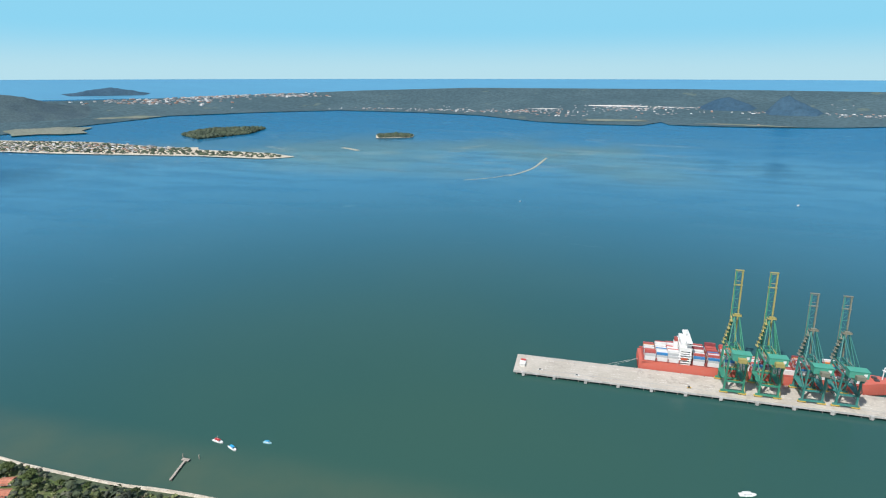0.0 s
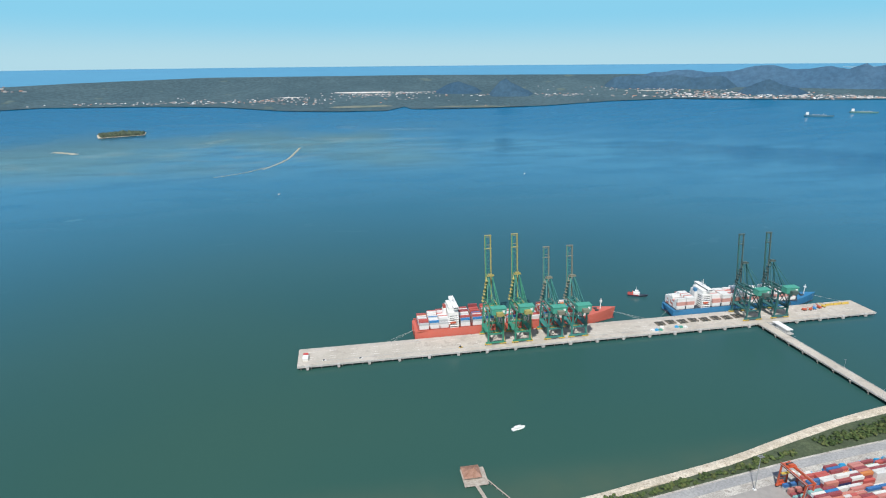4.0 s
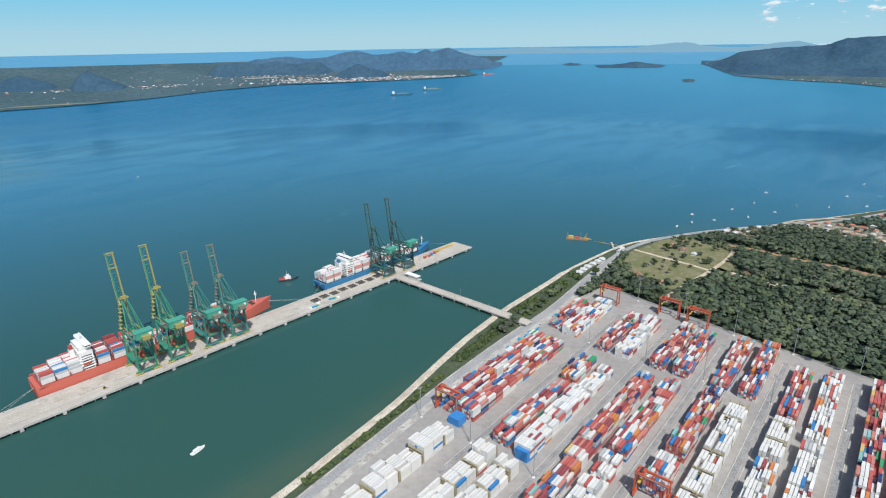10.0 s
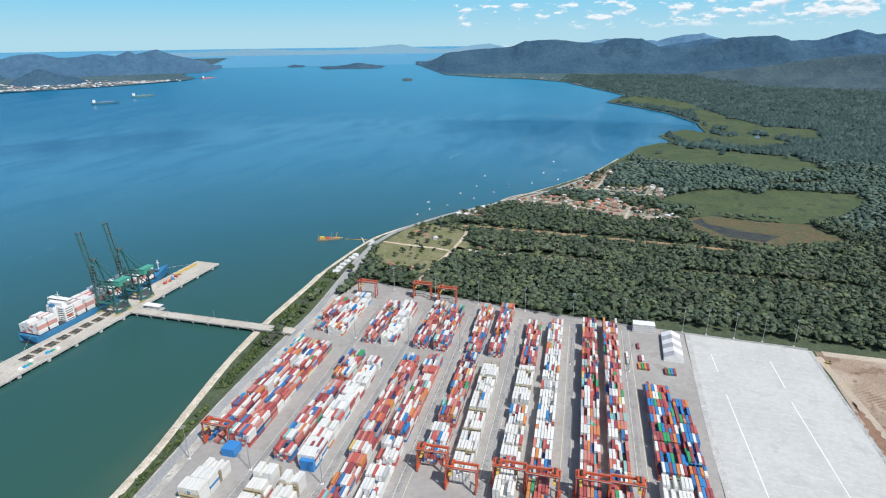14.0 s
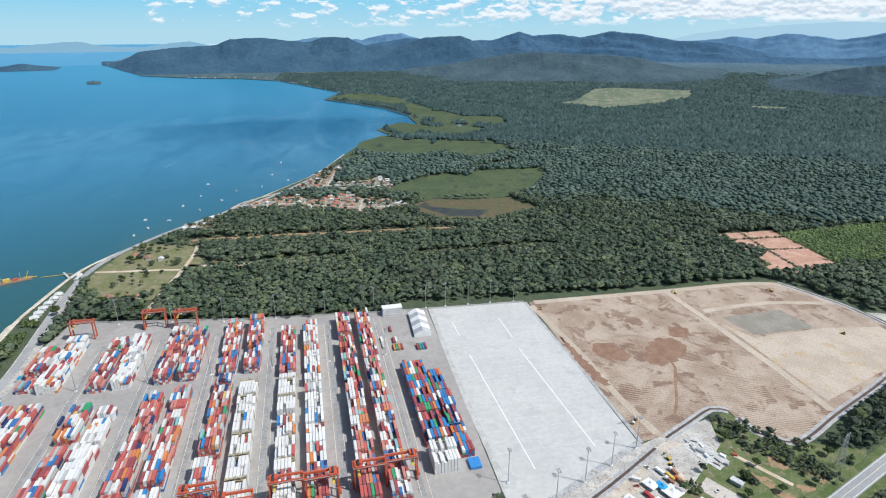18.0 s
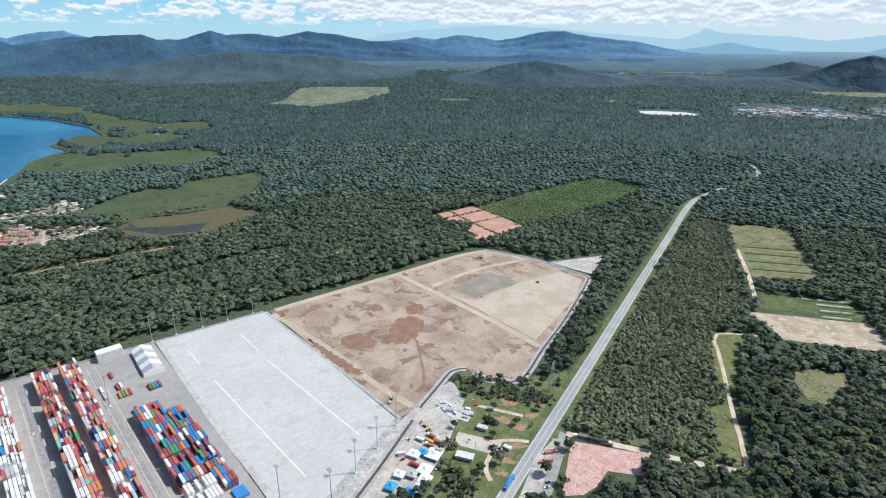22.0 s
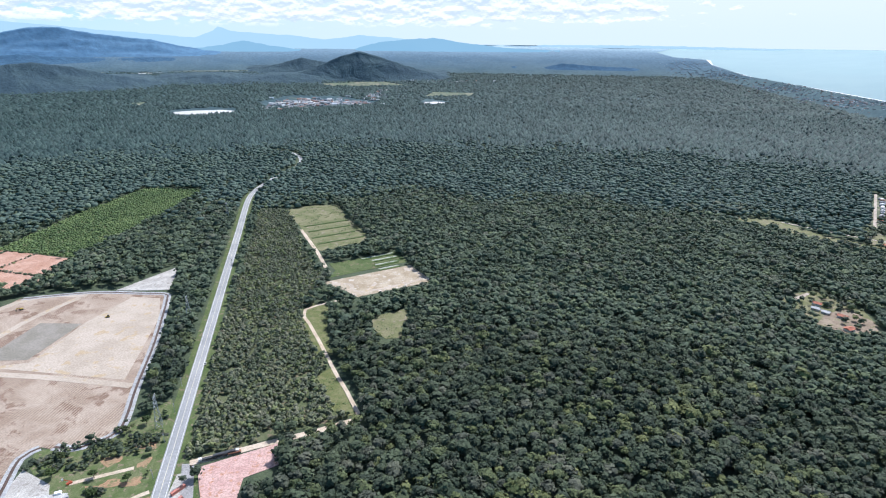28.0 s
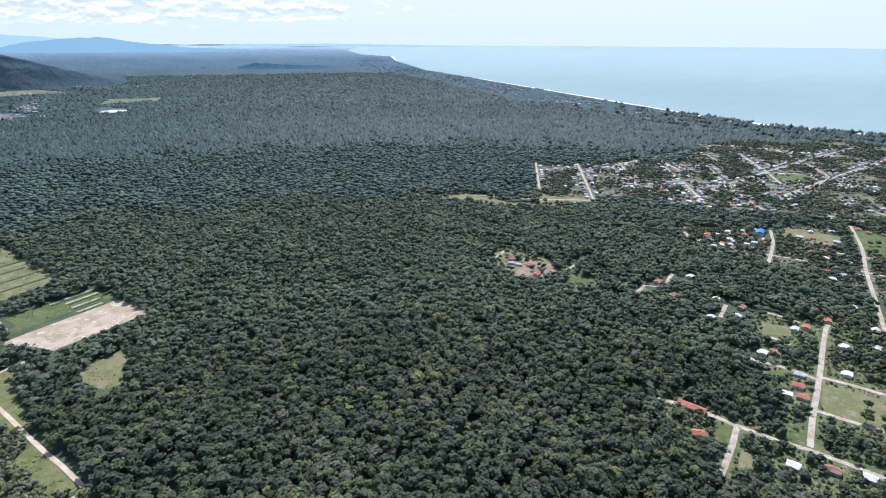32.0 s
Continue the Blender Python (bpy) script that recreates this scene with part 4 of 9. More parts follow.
# shallows: the sandy shelf shows through the water and sinks away from the shore


def shelf_mat():
    m = Nodes("sandy_shallows")
    at = m.add("ShaderNodeAttribute")
    at.attribute_name = "depth"
    near = m.math("SUBTRACT", at.outputs["Fac"], m.math("MULTIPLY", m.noise(16, 4, 0.6), 0.25))
    col = m.mix(m.ramp(near, 0.0, 0.6), (0.19, 0.165, 0.105), (0.075, 0.115, 0.080))
    m.put(m.ramp(near, -0.1, 0.85, 0.85, 0.0), m.p.inputs["Alpha"])
    return m.done(col, 0.18, 0, 0.3)


rows, deep = [], []
for i, q in enumerate(bl):
    d = bl[min(i + 1, len(bl) - 1)] - bl[max(i - 1, 0)]
    n = np.array((d[1], -d[0])) / np.hypot(*d)
    for off, k in ((0.0, 0.0), (8.0, 0.3), (17.0, 0.62), (34.0, 1.0)):
        rows.append((q[0] - n[0] * off, q[1] - n[1] * off, 0.05))
        deep.append(k)
g = Geo().solid(rows, [(4 * i + k, 4 * i + k + 4, 4 * i + k + 5, 4 * i + k + 1) for i in range(len(bl) - 1) for k in range(3)])
shelf_me = g.mesh("shallows")
shelf_me.attributes.new("depth", "FLOAT", "POINT").data.foreach_set("value", np.array(deep, dtype=np.float32))
thing("shallows", shelf_me, shelf_mat(), "tan shallow water over the sandy shelf", "water", kind="structure")

# ---------------------------------------------------------------- forest


def crown_shapes(count, cards, size, lobes, seed, core=1, squash=0.78):
    """Uneven crowns one unit in radius: a lobed core closed in by many small tilted leaf clumps."""
    rng = np.random.RandomState(seed)
    out = []
    bm = bmesh.new()
    bmesh.ops.create_icosphere(bm, subdivisions=core, radius=1.0)
    base = np.array([v.co[:] for v in bm.verts])
    tris = np.array([[v.index for v in f.verts] for f in bm.faces])
    bm.free()
    tris = tris[np.all(base[tris][:, :, 2] > -0.45, axis=1)]
    seen, inv = np.unique(tris, return_inverse=True)
    base, tris = base[seen], inv.reshape(-1, 3)
    for _ in range(count):
        d = rng.normal(size=(lobes, 3))
        d[:, 2] = np.abs(d[:, 2]) * 0.8 + 0.1
        d /= np.linalg.norm(d, axis=1)[:, None]
        big = rng.uniform(0.75, 1.1, lobes)

        def radius(u):
            k = u @ d.T
            return np.max(big[None] * (0.60 + 0.40 * np.exp(-(1 - k) / 0.10)), axis=1)

        v = base * (radius(base) * (0.86 if cards else 1.0) + rng.normal(size=len(base)) * 0.04)[:, None]
        verts, faces = [v], [tris]
        if cards:
            u = rng.normal(size=(cards * 3, 3))
            u /= np.linalg.norm(u, axis=1)[:, None]
            u = u[u[:, 2] > -0.28][:cards]
            n = len(u)
            p = u * (radius(u) * rng.uniform(0.86, 1.06, n))[:, None]
            nor = u + rng.normal(size=(n, 3)) * 0.42 + np.array((0, 0, 0.35))
            nor /= np.linalg.norm(nor, axis=1)[:, None]
            s_ = np.cross(nor, rng.normal(size=(n, 3)))
            s_ /= np.linalg.norm(s_, axis=1)[:, None]
            t_ = np.cross(nor, s_)
            w = (size * rng.uniform(0.6, 1.35, n))[:, None]
            quad = np.stack([p - s_ * w - nor * w * 0.25, p - t_ * w * 0.8 + nor * w * 0.1, p + s_ * w - nor * w * 0.25, p + t_ * w * 0.8 + nor * w * 0.1], 1).reshape(-1, 3)
            q = np.arange(n)[:, None] * 4 + len(v)
            verts.append(quad)
            faces.append(np.concatenate([q + np.array([[0, 1, 3]]), q + np.array([[1, 2, 3]])]))
        v = np.concatenate(verts)
        v[:, 2] *= squash
        out.append((v, np.concatenate(faces)))
    return out


def scatter(poly_box, spacing, keep, jitter=0.42, seed=1):
    x0, y0, x1, y1 = poly_box
    rng = np.random.RandomState(seed)
    gx, gy = np.meshgrid(np.arange(x0, x1, spacing), np.arange(y0, y1, spacing * 0.87))
    gx = gx + (np.arange(gx.shape[0]) % 2)[:, None] * spacing / 2
    p = np.stack([gx.ravel(), gy.ravel()], 1)
    p += rng.uniform(-jitter, jitter, p.shape) * spacing
    return p[keep(p)]


def canopy(name, pts, shapes, radius, height, mat, label, seed=3, base=LAND, flat=1.0, category="forest"):
    """Many crowns in one mesh."""
    rng = np.random.RandomState(seed)
    n = len(pts)
    kind = rng.randint(len(shapes), size=n)
    r = radius * np.exp(np.clip(rng.normal(size=n), -2, 1.7) * 0.30)
    wave = np.sin(pts[:, 0] / 47.0 + 1.3) * np.sin(pts[:, 1] / 61.0) + 0.6 * np.sin(pts[:, 0] / 19.0) * np.sin(pts[:, 1] / 23.0 + 2.0)
    tall = height * np.exp(rng.normal(size=n) * 0.12 + wave * 0.10) * (r / radius) ** 0.3
    tone = np.clip(rng.uniform(0, 1, n) + wave * 0.12, 0, 0.999)
    turn = rng.uniform(0, 6.28, n)
    vs, fs, ts, at = [], [], [], 0
    for k, (sv, sf) in enumerate(shapes):
        idx = np.where(kind == k)[0]
        if not len(idx):
            continue
        c, s = np.cos(turn[idx]), np.sin(turn[idx])
        x = (sv[None, :, 0] * c[:, None] - sv[None, :, 1] * s[:, None]) * r[idx][:, None] + pts[idx, 0][:, None]
        y = (sv[None, :, 0] * s[:, None] + sv[None, :, 1] * c[:, None]) * r[idx][:, None] + pts[idx, 1][:, None]
        z = sv[None, :, 2] * (r[idx] * flat)[:, None] + (base + tall[idx] - r[idx] * 0.6)[:, None]
        vs.append(np.stack([x, y, z], 2).reshape(-1, 3))
        fs.append((sf[None] + (np.arange(len(idx)) * len(sv))[:, None, None] + at).reshape(-1, 3))
        ts.append(np.repeat(tone[idx], len(sv)))
        at += len(idx) * len(sv)
    me = fast_mesh(name, far(np.concatenate(vs)), np.concatenate(fs))
    if mat in (LEAF_FAR, LEAF_HAZE, H_NEAR_LEAF):
        smooth(me)
    me.attributes.new("tone", "FLOAT", "POINT").data.foreach_set("value", np.concatenate(ts).astype(np.float32))
    me.materials.append(mat)
    return tagged(new(name, me), label, category, kind="stuff")


SEAMS = [(700, -60), (690, -240), (690, -300), (360, -262), (310, -150), (330, -90), (600, -80)]
OPEN = [SEAMS, YARD, PAVED, DIRT, CAMP, CLAY_LOT, PLANTATION, PINK_LOT, PLOT, FALLOW, STRIPS, SMALL_FIELD, COMMON, VERGE, FARMYARD, LOTS_WEST, LORRY_PARK, LOT_GRASS, SOIL_LOT, OPEN_STRIP, SHORE_LOT, FAR_TOWN, QUARRY, FAR_LOT, APRON] + LOTS + GLADES
THIN = [VILLAGE, VILLAGE_OUT, VILLAGE_POINT, VILLAGE_SHORE, SUBURB, HAMLET, QUARTER] + INLAND_FIELDS
SCRUBLAND = [(275, -345), (327, -506), (394, -711), (530, -1085), (466, -1090), (340, -850), (276, -754), (270, -645), (195, -523), (145, -436), (192, -410)]
SCRUBWEST = [(-330, -420), (-480, -520), (-700, -480), (-900, -560), (-1000, -700), (-1080, -790), (-760, -640), (-640, -560), (-520, -640), (-380, -540)]


def cut_front(p):
    """Cleared ground of the straight cuts and the low growth west of them."""
    hit = np.zeros(len(p), bool)
    for line, w in ((CUTS[0], 38), (CUTS[1], 25), (CUTS[2], 24)):
        hit |= to_line(p, [(x - w / 2 + 11, y) for x, y in line]) < w / 2
    return hit


def wooded(p):
    ok = in_poly(p, NEAR_LAND[:len(SHORE_BAY) + len(SHORE_SEA)] + [(0, -30000), (30000, -30000), (30000, 9000)])
    for poly in OPEN + THIN + [SCRUBLAND]:
        ok &= ~in_poly(p, poly)
    wet = np.zeros(len(p), bool)
    for poly in MARSHES:
        wet |= in_poly(p, poly)
    edge = np.sin(p[:, 0] / 37.0) * np.sin(p[:, 1] / 29.0) + np.sin(p[:, 0] / 83.0 + 2) * np.sin(p[:, 1] / 71.0)
    ok &= ~wet | (edge > 1.05)
    ok &= ~in_poly(p, BROWN)
    # low growth only along the sunny western edge of the plots
    r = np.hypot(p[:, 0], p[:, 1])[:, None]
    for poly in (PLOT, STRIPS, FALLOW, SMALL_FIELD, SOIL_LOT, OPEN_STRIP, PINK_LOT) + tuple(SUBURB_FIELDS):
        ok &= ~in_poly(p * (1 + 11 / r), poly) & ~in_poly(p * (1 + 22 / r), poly)
    for _, hx, hy, *_r in HOMES + HOMES_LANE + HOMES_TOWN:
        ok &= (p[:, 0] - hx) ** 2 + (p[:, 1] - hy) ** 2 > 210
    ok &= to_line(p, DIRT + DIRT[:1]) > 14
    ok &= to_line(p, SHORE_BAY) > 22
    ok &= (to_line(p, SHORE_SEA) > 430) | (np.sin(p[:, 0] / 23.0 + np.sin(p[:, 1] / 90.0)) * np.sin(p[:, 1] / 37.0) > np.where(p[:, 1] < -2300, 0.45, -0.05))
    ok &= to_line(p, ROAD) > np.where(p[:, 1] > -1225, 15, np.where(p[:, 1] > -1530, 7.0, 12.0))
    ok &= to_line(p, SHORE_ROAD) > 15
    for line in LANES + STREETS + VILLAGE_STREETS:
        ok &= to_line(p, line) > 9.0
    ok &= ~cut_front(p) & (to_line(p, CUTS[3]) > 16)
    for line in (FOOTPATH, ACCESS):
        ok &= to_line(p, line) > 7
    ok &= np.hypot(p[:, 0], p[:, 1]) > 285
    # the north-west corner is open ground
    a = np.degrees(np.arctan2(p[:, 0], p[:, 1])) % 360
    ok &= (a < 246) | (a > 300)
    return ok


def ring(a, b):
    def keep(p):
        r = np.hypot(p[:, 0], p[:, 1])
        r = r + 0.05 * r * np.sin(p[:, 0] / 61.0 + p[:, 1] / 83.0) * np.sin(p[:, 1] / 47.0) + 0.05 * r * np.sin(p[:, 0] * 12.9898 + p[:, 1] * 78.233)
        return wooded(p) & (r >= a) & (r < b)
    return keep


FINE = crown_shapes(10, 72, 0.22, 9, 5)
MID = crown_shapes(9, 13, 0.32, 6, 6, 0)
COARSE = crown_shapes(6, 0, 0.5, 6, 7, 1)
OPEN_CROWN = crown_shapes(8, 0, 0.42, 5, 9, 0)
BUSH = crown_shapes(6, 13, 0.38, 4, 8, 0)


def tufts(count, seed):
    """Low uneven domes, for crowns that are far away."""
    rng = np.random.RandomState(seed)
    out = []
    for _ in range(count):
        a = np.arange(5) * 1.2566 + rng.uniform(-0.3, 0.3, 5)
        r = rng.uniform(0.75, 1.15, 5)
        v = np.stack([np.cos(a) * r, np.sin(a) * r, rng.uniform(-0.35, 0.0, 5)], 1)
        top = np.array([[rng.uniform(-0.3, 0.3), rng.uniform(-0.3, 0.3), rng.uniform(0.6, 0.9)]])
        out.append((np.concatenate([v, top]), np.array([(i, (i + 1) % 5, 5) for i in range(5)])))
    return out


TUFT = tufts(8, 19)
canopy("near_forest", scatter((-660, -660, 900, 500), 8.6, ring(285, 640), 0.5, seed=11), FINE, 6.0, 12.5, LEAF, "dense dark green subtropical forest canopy", flat=1.0)
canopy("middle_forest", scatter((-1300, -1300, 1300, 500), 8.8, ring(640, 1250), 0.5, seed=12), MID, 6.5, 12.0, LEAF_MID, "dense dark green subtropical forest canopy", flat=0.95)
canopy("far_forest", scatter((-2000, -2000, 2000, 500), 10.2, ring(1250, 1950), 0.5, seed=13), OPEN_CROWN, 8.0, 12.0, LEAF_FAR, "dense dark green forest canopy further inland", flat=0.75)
canopy("distant_forest", scatter((-2450, -3300, 3300, 500), 14.5, ring(1950, 3200), 0.5, seed=17), TUFT, 10.5, 12.0, LEAF_HAZE, "dark forest canopy far inland, tinted blue with haze", flat=1.1)
canopy("plain_forest", scatter((-2450, -6300, 6300, 500), 28.0, lambda p: ring(3200, 6200)(p) & (to_line(p, SHORE_SEA) > 520), 0.5, seed=18), TUFT, 19.0, 14.0, LEAF_HAZE, "haze blue forest canopy at the foot of the hills", flat=0.7)
canopy("cut_growth", scatter((830, -380, 1060, 300), 4.2, lambda p: cut_front(p) & (to_line(p, CUTS[0]) > 10) & (to_line(p, CUTS[1]) > 5.5) & (to_line(p, CUTS[2]) > 5) & ~in_poly(p, COMMON) & (to_line(p, LANES[1]) > 5), 0.5, seed=20),
       BUSH, 3.0, 4.4, SCRUB, "low bushes growing back beside the forest cuts", category="bushes")
canopy("scrub", scatter((100, -1150, 560, -330), 4.5, lambda p: in_poly(p, SCRUBLAND) & ~in_poly(p, GLADES[0]) & ~in_poly(p, GLADES[1]) & ~in_poly(p, FALLOW) & ~in_poly(p, PLOT) & (to_line(p, ROAD) > 13.5) & (to_line(p, FOOTPATH) > 5) & (to_line(p, ACCESS) > 5)
                        & (np.sin(p[:, 0] / 13.0 + np.sin(p[:, 1] / 17.0)) * np.sin(p[:, 1] / 15.0) < 0.86), 0.55, seed=14),
       BUSH, 3.0, 5.4, SCRUB, "grey green scrub and young trees", flat=1.15)
canopy("field_weeds", scatter((100, -1160, 490, -430), 3.6, lambda p: (in_poly(p, FALLOW) | in_poly(p, STRIPS) | in_poly(p, GLADES[0]) | in_poly(p, GLADES[1]) | in_poly(p, SMALL_FIELD)) & (to_line(p, FOOTPATH) > 4)
                              & (np.sin(p[:, 0] / 9.0 + 1.5 * np.sin(p[:, 1] / 13.0)) * np.sin(p[:, 1] / 8.0) + 0.5 * np.sin(p[:, 0] / 3.1) > 0.25), 0.55, seed=22),
       BUSH, 1.1, 1.0, FIELD_LEAF, "weeds and low bushes on the fallow plots", category="weeds", flat=0.7)
canopy("plantation", scatter((680, -1240, 890, -770), 5.0, lambda p: in_poly(p, PLANTATION), 0.3, seed=15), COARSE, 2.9, 3.2, FIELD_LEAF, "even bright green young trees in rows", category="plantation")
STRIP = [(-200, 318), (60, 323), (165, 334), (240, 343), (330, 354), (400, 366), (500, 376), (610, 381), (700, 392), (735, 398), (740, 412), (690, 408), (564, 400), (468, 386), (393, 370), (319, 357), (239, 347), (170, 338), (60, 328), (-200, 326)]
canopy("shore_shrubs", scatter((-220, 300, 760, 420), 3.0, lambda p: (in_poly(p, STRIP) | (in_poly(p - np.array((0.0, 3.5)), STRIP) & (np.sin(p[:, 0] / 5.0) + np.sin(p[:, 0] / 13.0) > 0.1))) & (np.sin(p[:, 0] / 17.0) + np.sin(p[:, 0] / 41.0 + 1) + 0.6 * np.sin(p[:, 0] / 6.0) > -1.2), 0.5, seed=16), BUSH, 2.2, 3.4, SHRUB, "dense green shrubs between beach and road", category="shrubs")

# hedges split the clay lots
for line in ([(880, -722), (755, -704), (690, -698)], [(792, -680), (780, -785)], [(845, -668), (840, -788)]):
    pts = np.array(curve(line, 3.4))
    canopy("hedge", pts + np.random.RandomState(5).uniform(-1.5, 1.5, pts.shape), BUSH, 2.6, 3.0, SCRUB, "rough green hedge between clay lots", category="hedge")

# ---------------------------------------------------------------- hills and the far distance


def ridge(name, crest, near_r, crest_r, mat, label, rough=0.6, seed=1, back=1500.0, isle=False):
    """A wooded range: crest gives bearing (anticlockwise from +y) and height angle along its skyline."""
    a0, a1 = crest[0][0], crest[-1][0]
    sgn = 1 if a1 > a0 else -1
    n = max(16, int(abs(a1 - a0) / 0.15))
    az_ = np.linspace(a0, a1, n)
    ca = np.array([c[0] for c in crest]) * sgn
    ce = np.interp(az_ * sgn, ca, [c[1] for c in crest])
    ce = ce + np.array([noise.noise(Vector((a * 1.3, seed * 3.1, 0))) * 0.05 + noise.noise(Vector((a * 3.7, seed * 3.1, 5))) * 0.03 for a in az_])
    ts = np.array([0, 0.04, 0.09, 0.15, 0.21, 0.28, 0.35, 0.42, 0.5, 0.58, 0.66, 0.74, 0.82, 0.9, 0.95, 1.0, 1.15, 1.5])
    v, f = [], []
    for i, (a, e) in enumerate(zip(az_, ce)):
        top = max(EYE[2] + crest_r * math.tan(radians(e)), 3.0)
        edge = min(1.0, min(i, n - 1 - i) / (0.08 * n + 1))
        top *= 0.2 + 0.8 * math.sin(edge * 1.57)
        nr = crest_r - (crest_r - near_r) * max(0.06, math.sin(edge * 1.57))
        for t in ts:
            r = nr + (crest_r - nr) * t if t <= 1 else crest_r + (back if not isle else 0.35 * (crest_r - nr)) * (t - 1) * 2
            x, y = -r * math.sin(radians(a)), r * math.cos(radians(a))
            q = Vector((x / 1100.0 + seed * 7.3, y / 1100.0, seed * 1.7))
            w = noise.ridged_multi_fractal(q, 0.9, 2.1, 4, 0.9, 2.0) - 1.0
            rise = t ** 1.15 if t <= 1 else max(0.0, 1 - (t - 1) * 2)
            spur = 1 + rough * 1.6 * w * (1 - t) * min(1, t * 5) if t <= 1 else 1
            z = max(top * rise * max(0.08, spur), 0.0)
            if t <= 1:
                z = min(z, top * (0.10 + 0.90 * t))
            v.append((x, y, z + LAND))
    m = len(ts)
    for i in range(n - 1):
        for j in range(m - 1):
            k = i * m + j
            f += [(k, k + 1, k + m + 1), (k, k + m + 1, k + m)]
    fa = np.array(f)
    me = fast_mesh(name, far(np.array(v)), fa[:, ::-1] if sgn > 0 else fa)
    smooth(me)
    me.materials.append(mat)
    return tagged(new(name, me), label, "hills", kind="structure")


def hill_mat(name, a, b, size=120.0, bump=20.0):
    m = Nodes(name)
    col = m.mix(m.ramp(m.noise(size * 2, 4, 0.6), 0.35, 0.65), a, b)
    n = m.noise(size * 0.2, 5, 0.7)
    col = m.mix(0.22, col, m.mix(m.ramp(n, 0.3, 0.7), (0.3, 0.3, 0.3), (1, 1, 1)), "OVERLAY")
    relief = m.math("ADD", m.math("MULTIPLY", m.noise(size * 1.6, 4, 0.55, None, 0.8), 6.0), n)
    if bump:
        m.bump(relief, bump, 0.32)
    return m.done(col, 0.95, 0, 0.1)


# Haze is put into the hill tones, bluer and paler towards the back ranges.
H_NEAR = hill_mat("haze_tinted_wooded_hill", (0.052, 0.084, 0.104), (0.068, 0.106, 0.120), 60, 9)
H_MID = hill_mat("haze_blue_wooded_range", (0.034, 0.077, 0.122), (0.047, 0.096, 0.142), 110, 13)
H_BACK = hill_mat("haze_blue_back_range", (0.048, 0.105, 0.170), (0.058, 0.118, 0.184), 150, 14)
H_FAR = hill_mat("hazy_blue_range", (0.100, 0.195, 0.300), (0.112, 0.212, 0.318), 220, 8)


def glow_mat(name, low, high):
    """Ranges so far behind the air that haze is painted as one even, glowing tone."""
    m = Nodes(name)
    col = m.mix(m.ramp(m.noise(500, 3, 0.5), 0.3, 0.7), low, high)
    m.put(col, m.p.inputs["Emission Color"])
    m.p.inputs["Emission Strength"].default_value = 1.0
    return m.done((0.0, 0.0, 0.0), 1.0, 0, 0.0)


# Emission here stands in for lit haze before the farthest ranges.
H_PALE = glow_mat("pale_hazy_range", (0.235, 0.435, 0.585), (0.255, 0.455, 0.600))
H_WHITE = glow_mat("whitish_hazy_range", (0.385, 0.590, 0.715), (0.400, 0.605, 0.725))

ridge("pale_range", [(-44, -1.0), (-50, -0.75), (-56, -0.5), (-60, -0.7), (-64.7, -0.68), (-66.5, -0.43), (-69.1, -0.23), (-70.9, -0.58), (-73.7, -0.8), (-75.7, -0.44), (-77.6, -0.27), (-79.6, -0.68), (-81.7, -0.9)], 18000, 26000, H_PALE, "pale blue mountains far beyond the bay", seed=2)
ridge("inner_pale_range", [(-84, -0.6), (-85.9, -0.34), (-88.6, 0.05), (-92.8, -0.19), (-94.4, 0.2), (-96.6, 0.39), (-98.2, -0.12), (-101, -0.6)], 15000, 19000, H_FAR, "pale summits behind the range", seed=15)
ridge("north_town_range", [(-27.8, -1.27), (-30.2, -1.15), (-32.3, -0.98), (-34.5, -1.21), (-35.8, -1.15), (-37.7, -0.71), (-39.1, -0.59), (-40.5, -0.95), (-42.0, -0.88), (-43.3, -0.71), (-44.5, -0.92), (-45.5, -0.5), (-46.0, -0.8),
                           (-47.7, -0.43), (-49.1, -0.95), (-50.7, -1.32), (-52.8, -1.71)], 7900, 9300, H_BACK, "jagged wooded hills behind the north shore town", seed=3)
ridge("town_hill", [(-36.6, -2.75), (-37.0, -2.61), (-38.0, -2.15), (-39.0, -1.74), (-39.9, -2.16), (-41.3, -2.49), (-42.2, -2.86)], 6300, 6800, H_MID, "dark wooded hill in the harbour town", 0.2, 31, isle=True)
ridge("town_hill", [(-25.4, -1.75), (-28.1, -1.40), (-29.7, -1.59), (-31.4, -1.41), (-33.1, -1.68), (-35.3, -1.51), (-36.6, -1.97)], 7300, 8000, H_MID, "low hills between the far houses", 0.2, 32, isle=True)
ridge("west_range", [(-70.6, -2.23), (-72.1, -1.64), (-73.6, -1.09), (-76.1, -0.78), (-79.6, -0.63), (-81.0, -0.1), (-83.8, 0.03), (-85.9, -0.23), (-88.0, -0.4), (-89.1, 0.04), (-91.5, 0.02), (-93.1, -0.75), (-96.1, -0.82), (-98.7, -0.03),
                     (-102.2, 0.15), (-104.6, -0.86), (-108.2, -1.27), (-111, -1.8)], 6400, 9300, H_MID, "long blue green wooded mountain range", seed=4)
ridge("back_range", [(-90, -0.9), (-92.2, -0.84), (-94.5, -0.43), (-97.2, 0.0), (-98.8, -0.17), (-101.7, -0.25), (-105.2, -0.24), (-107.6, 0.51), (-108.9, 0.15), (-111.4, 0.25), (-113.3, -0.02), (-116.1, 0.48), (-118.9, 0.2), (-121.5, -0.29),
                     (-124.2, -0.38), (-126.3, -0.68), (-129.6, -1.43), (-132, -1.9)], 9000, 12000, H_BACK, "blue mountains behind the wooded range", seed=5)
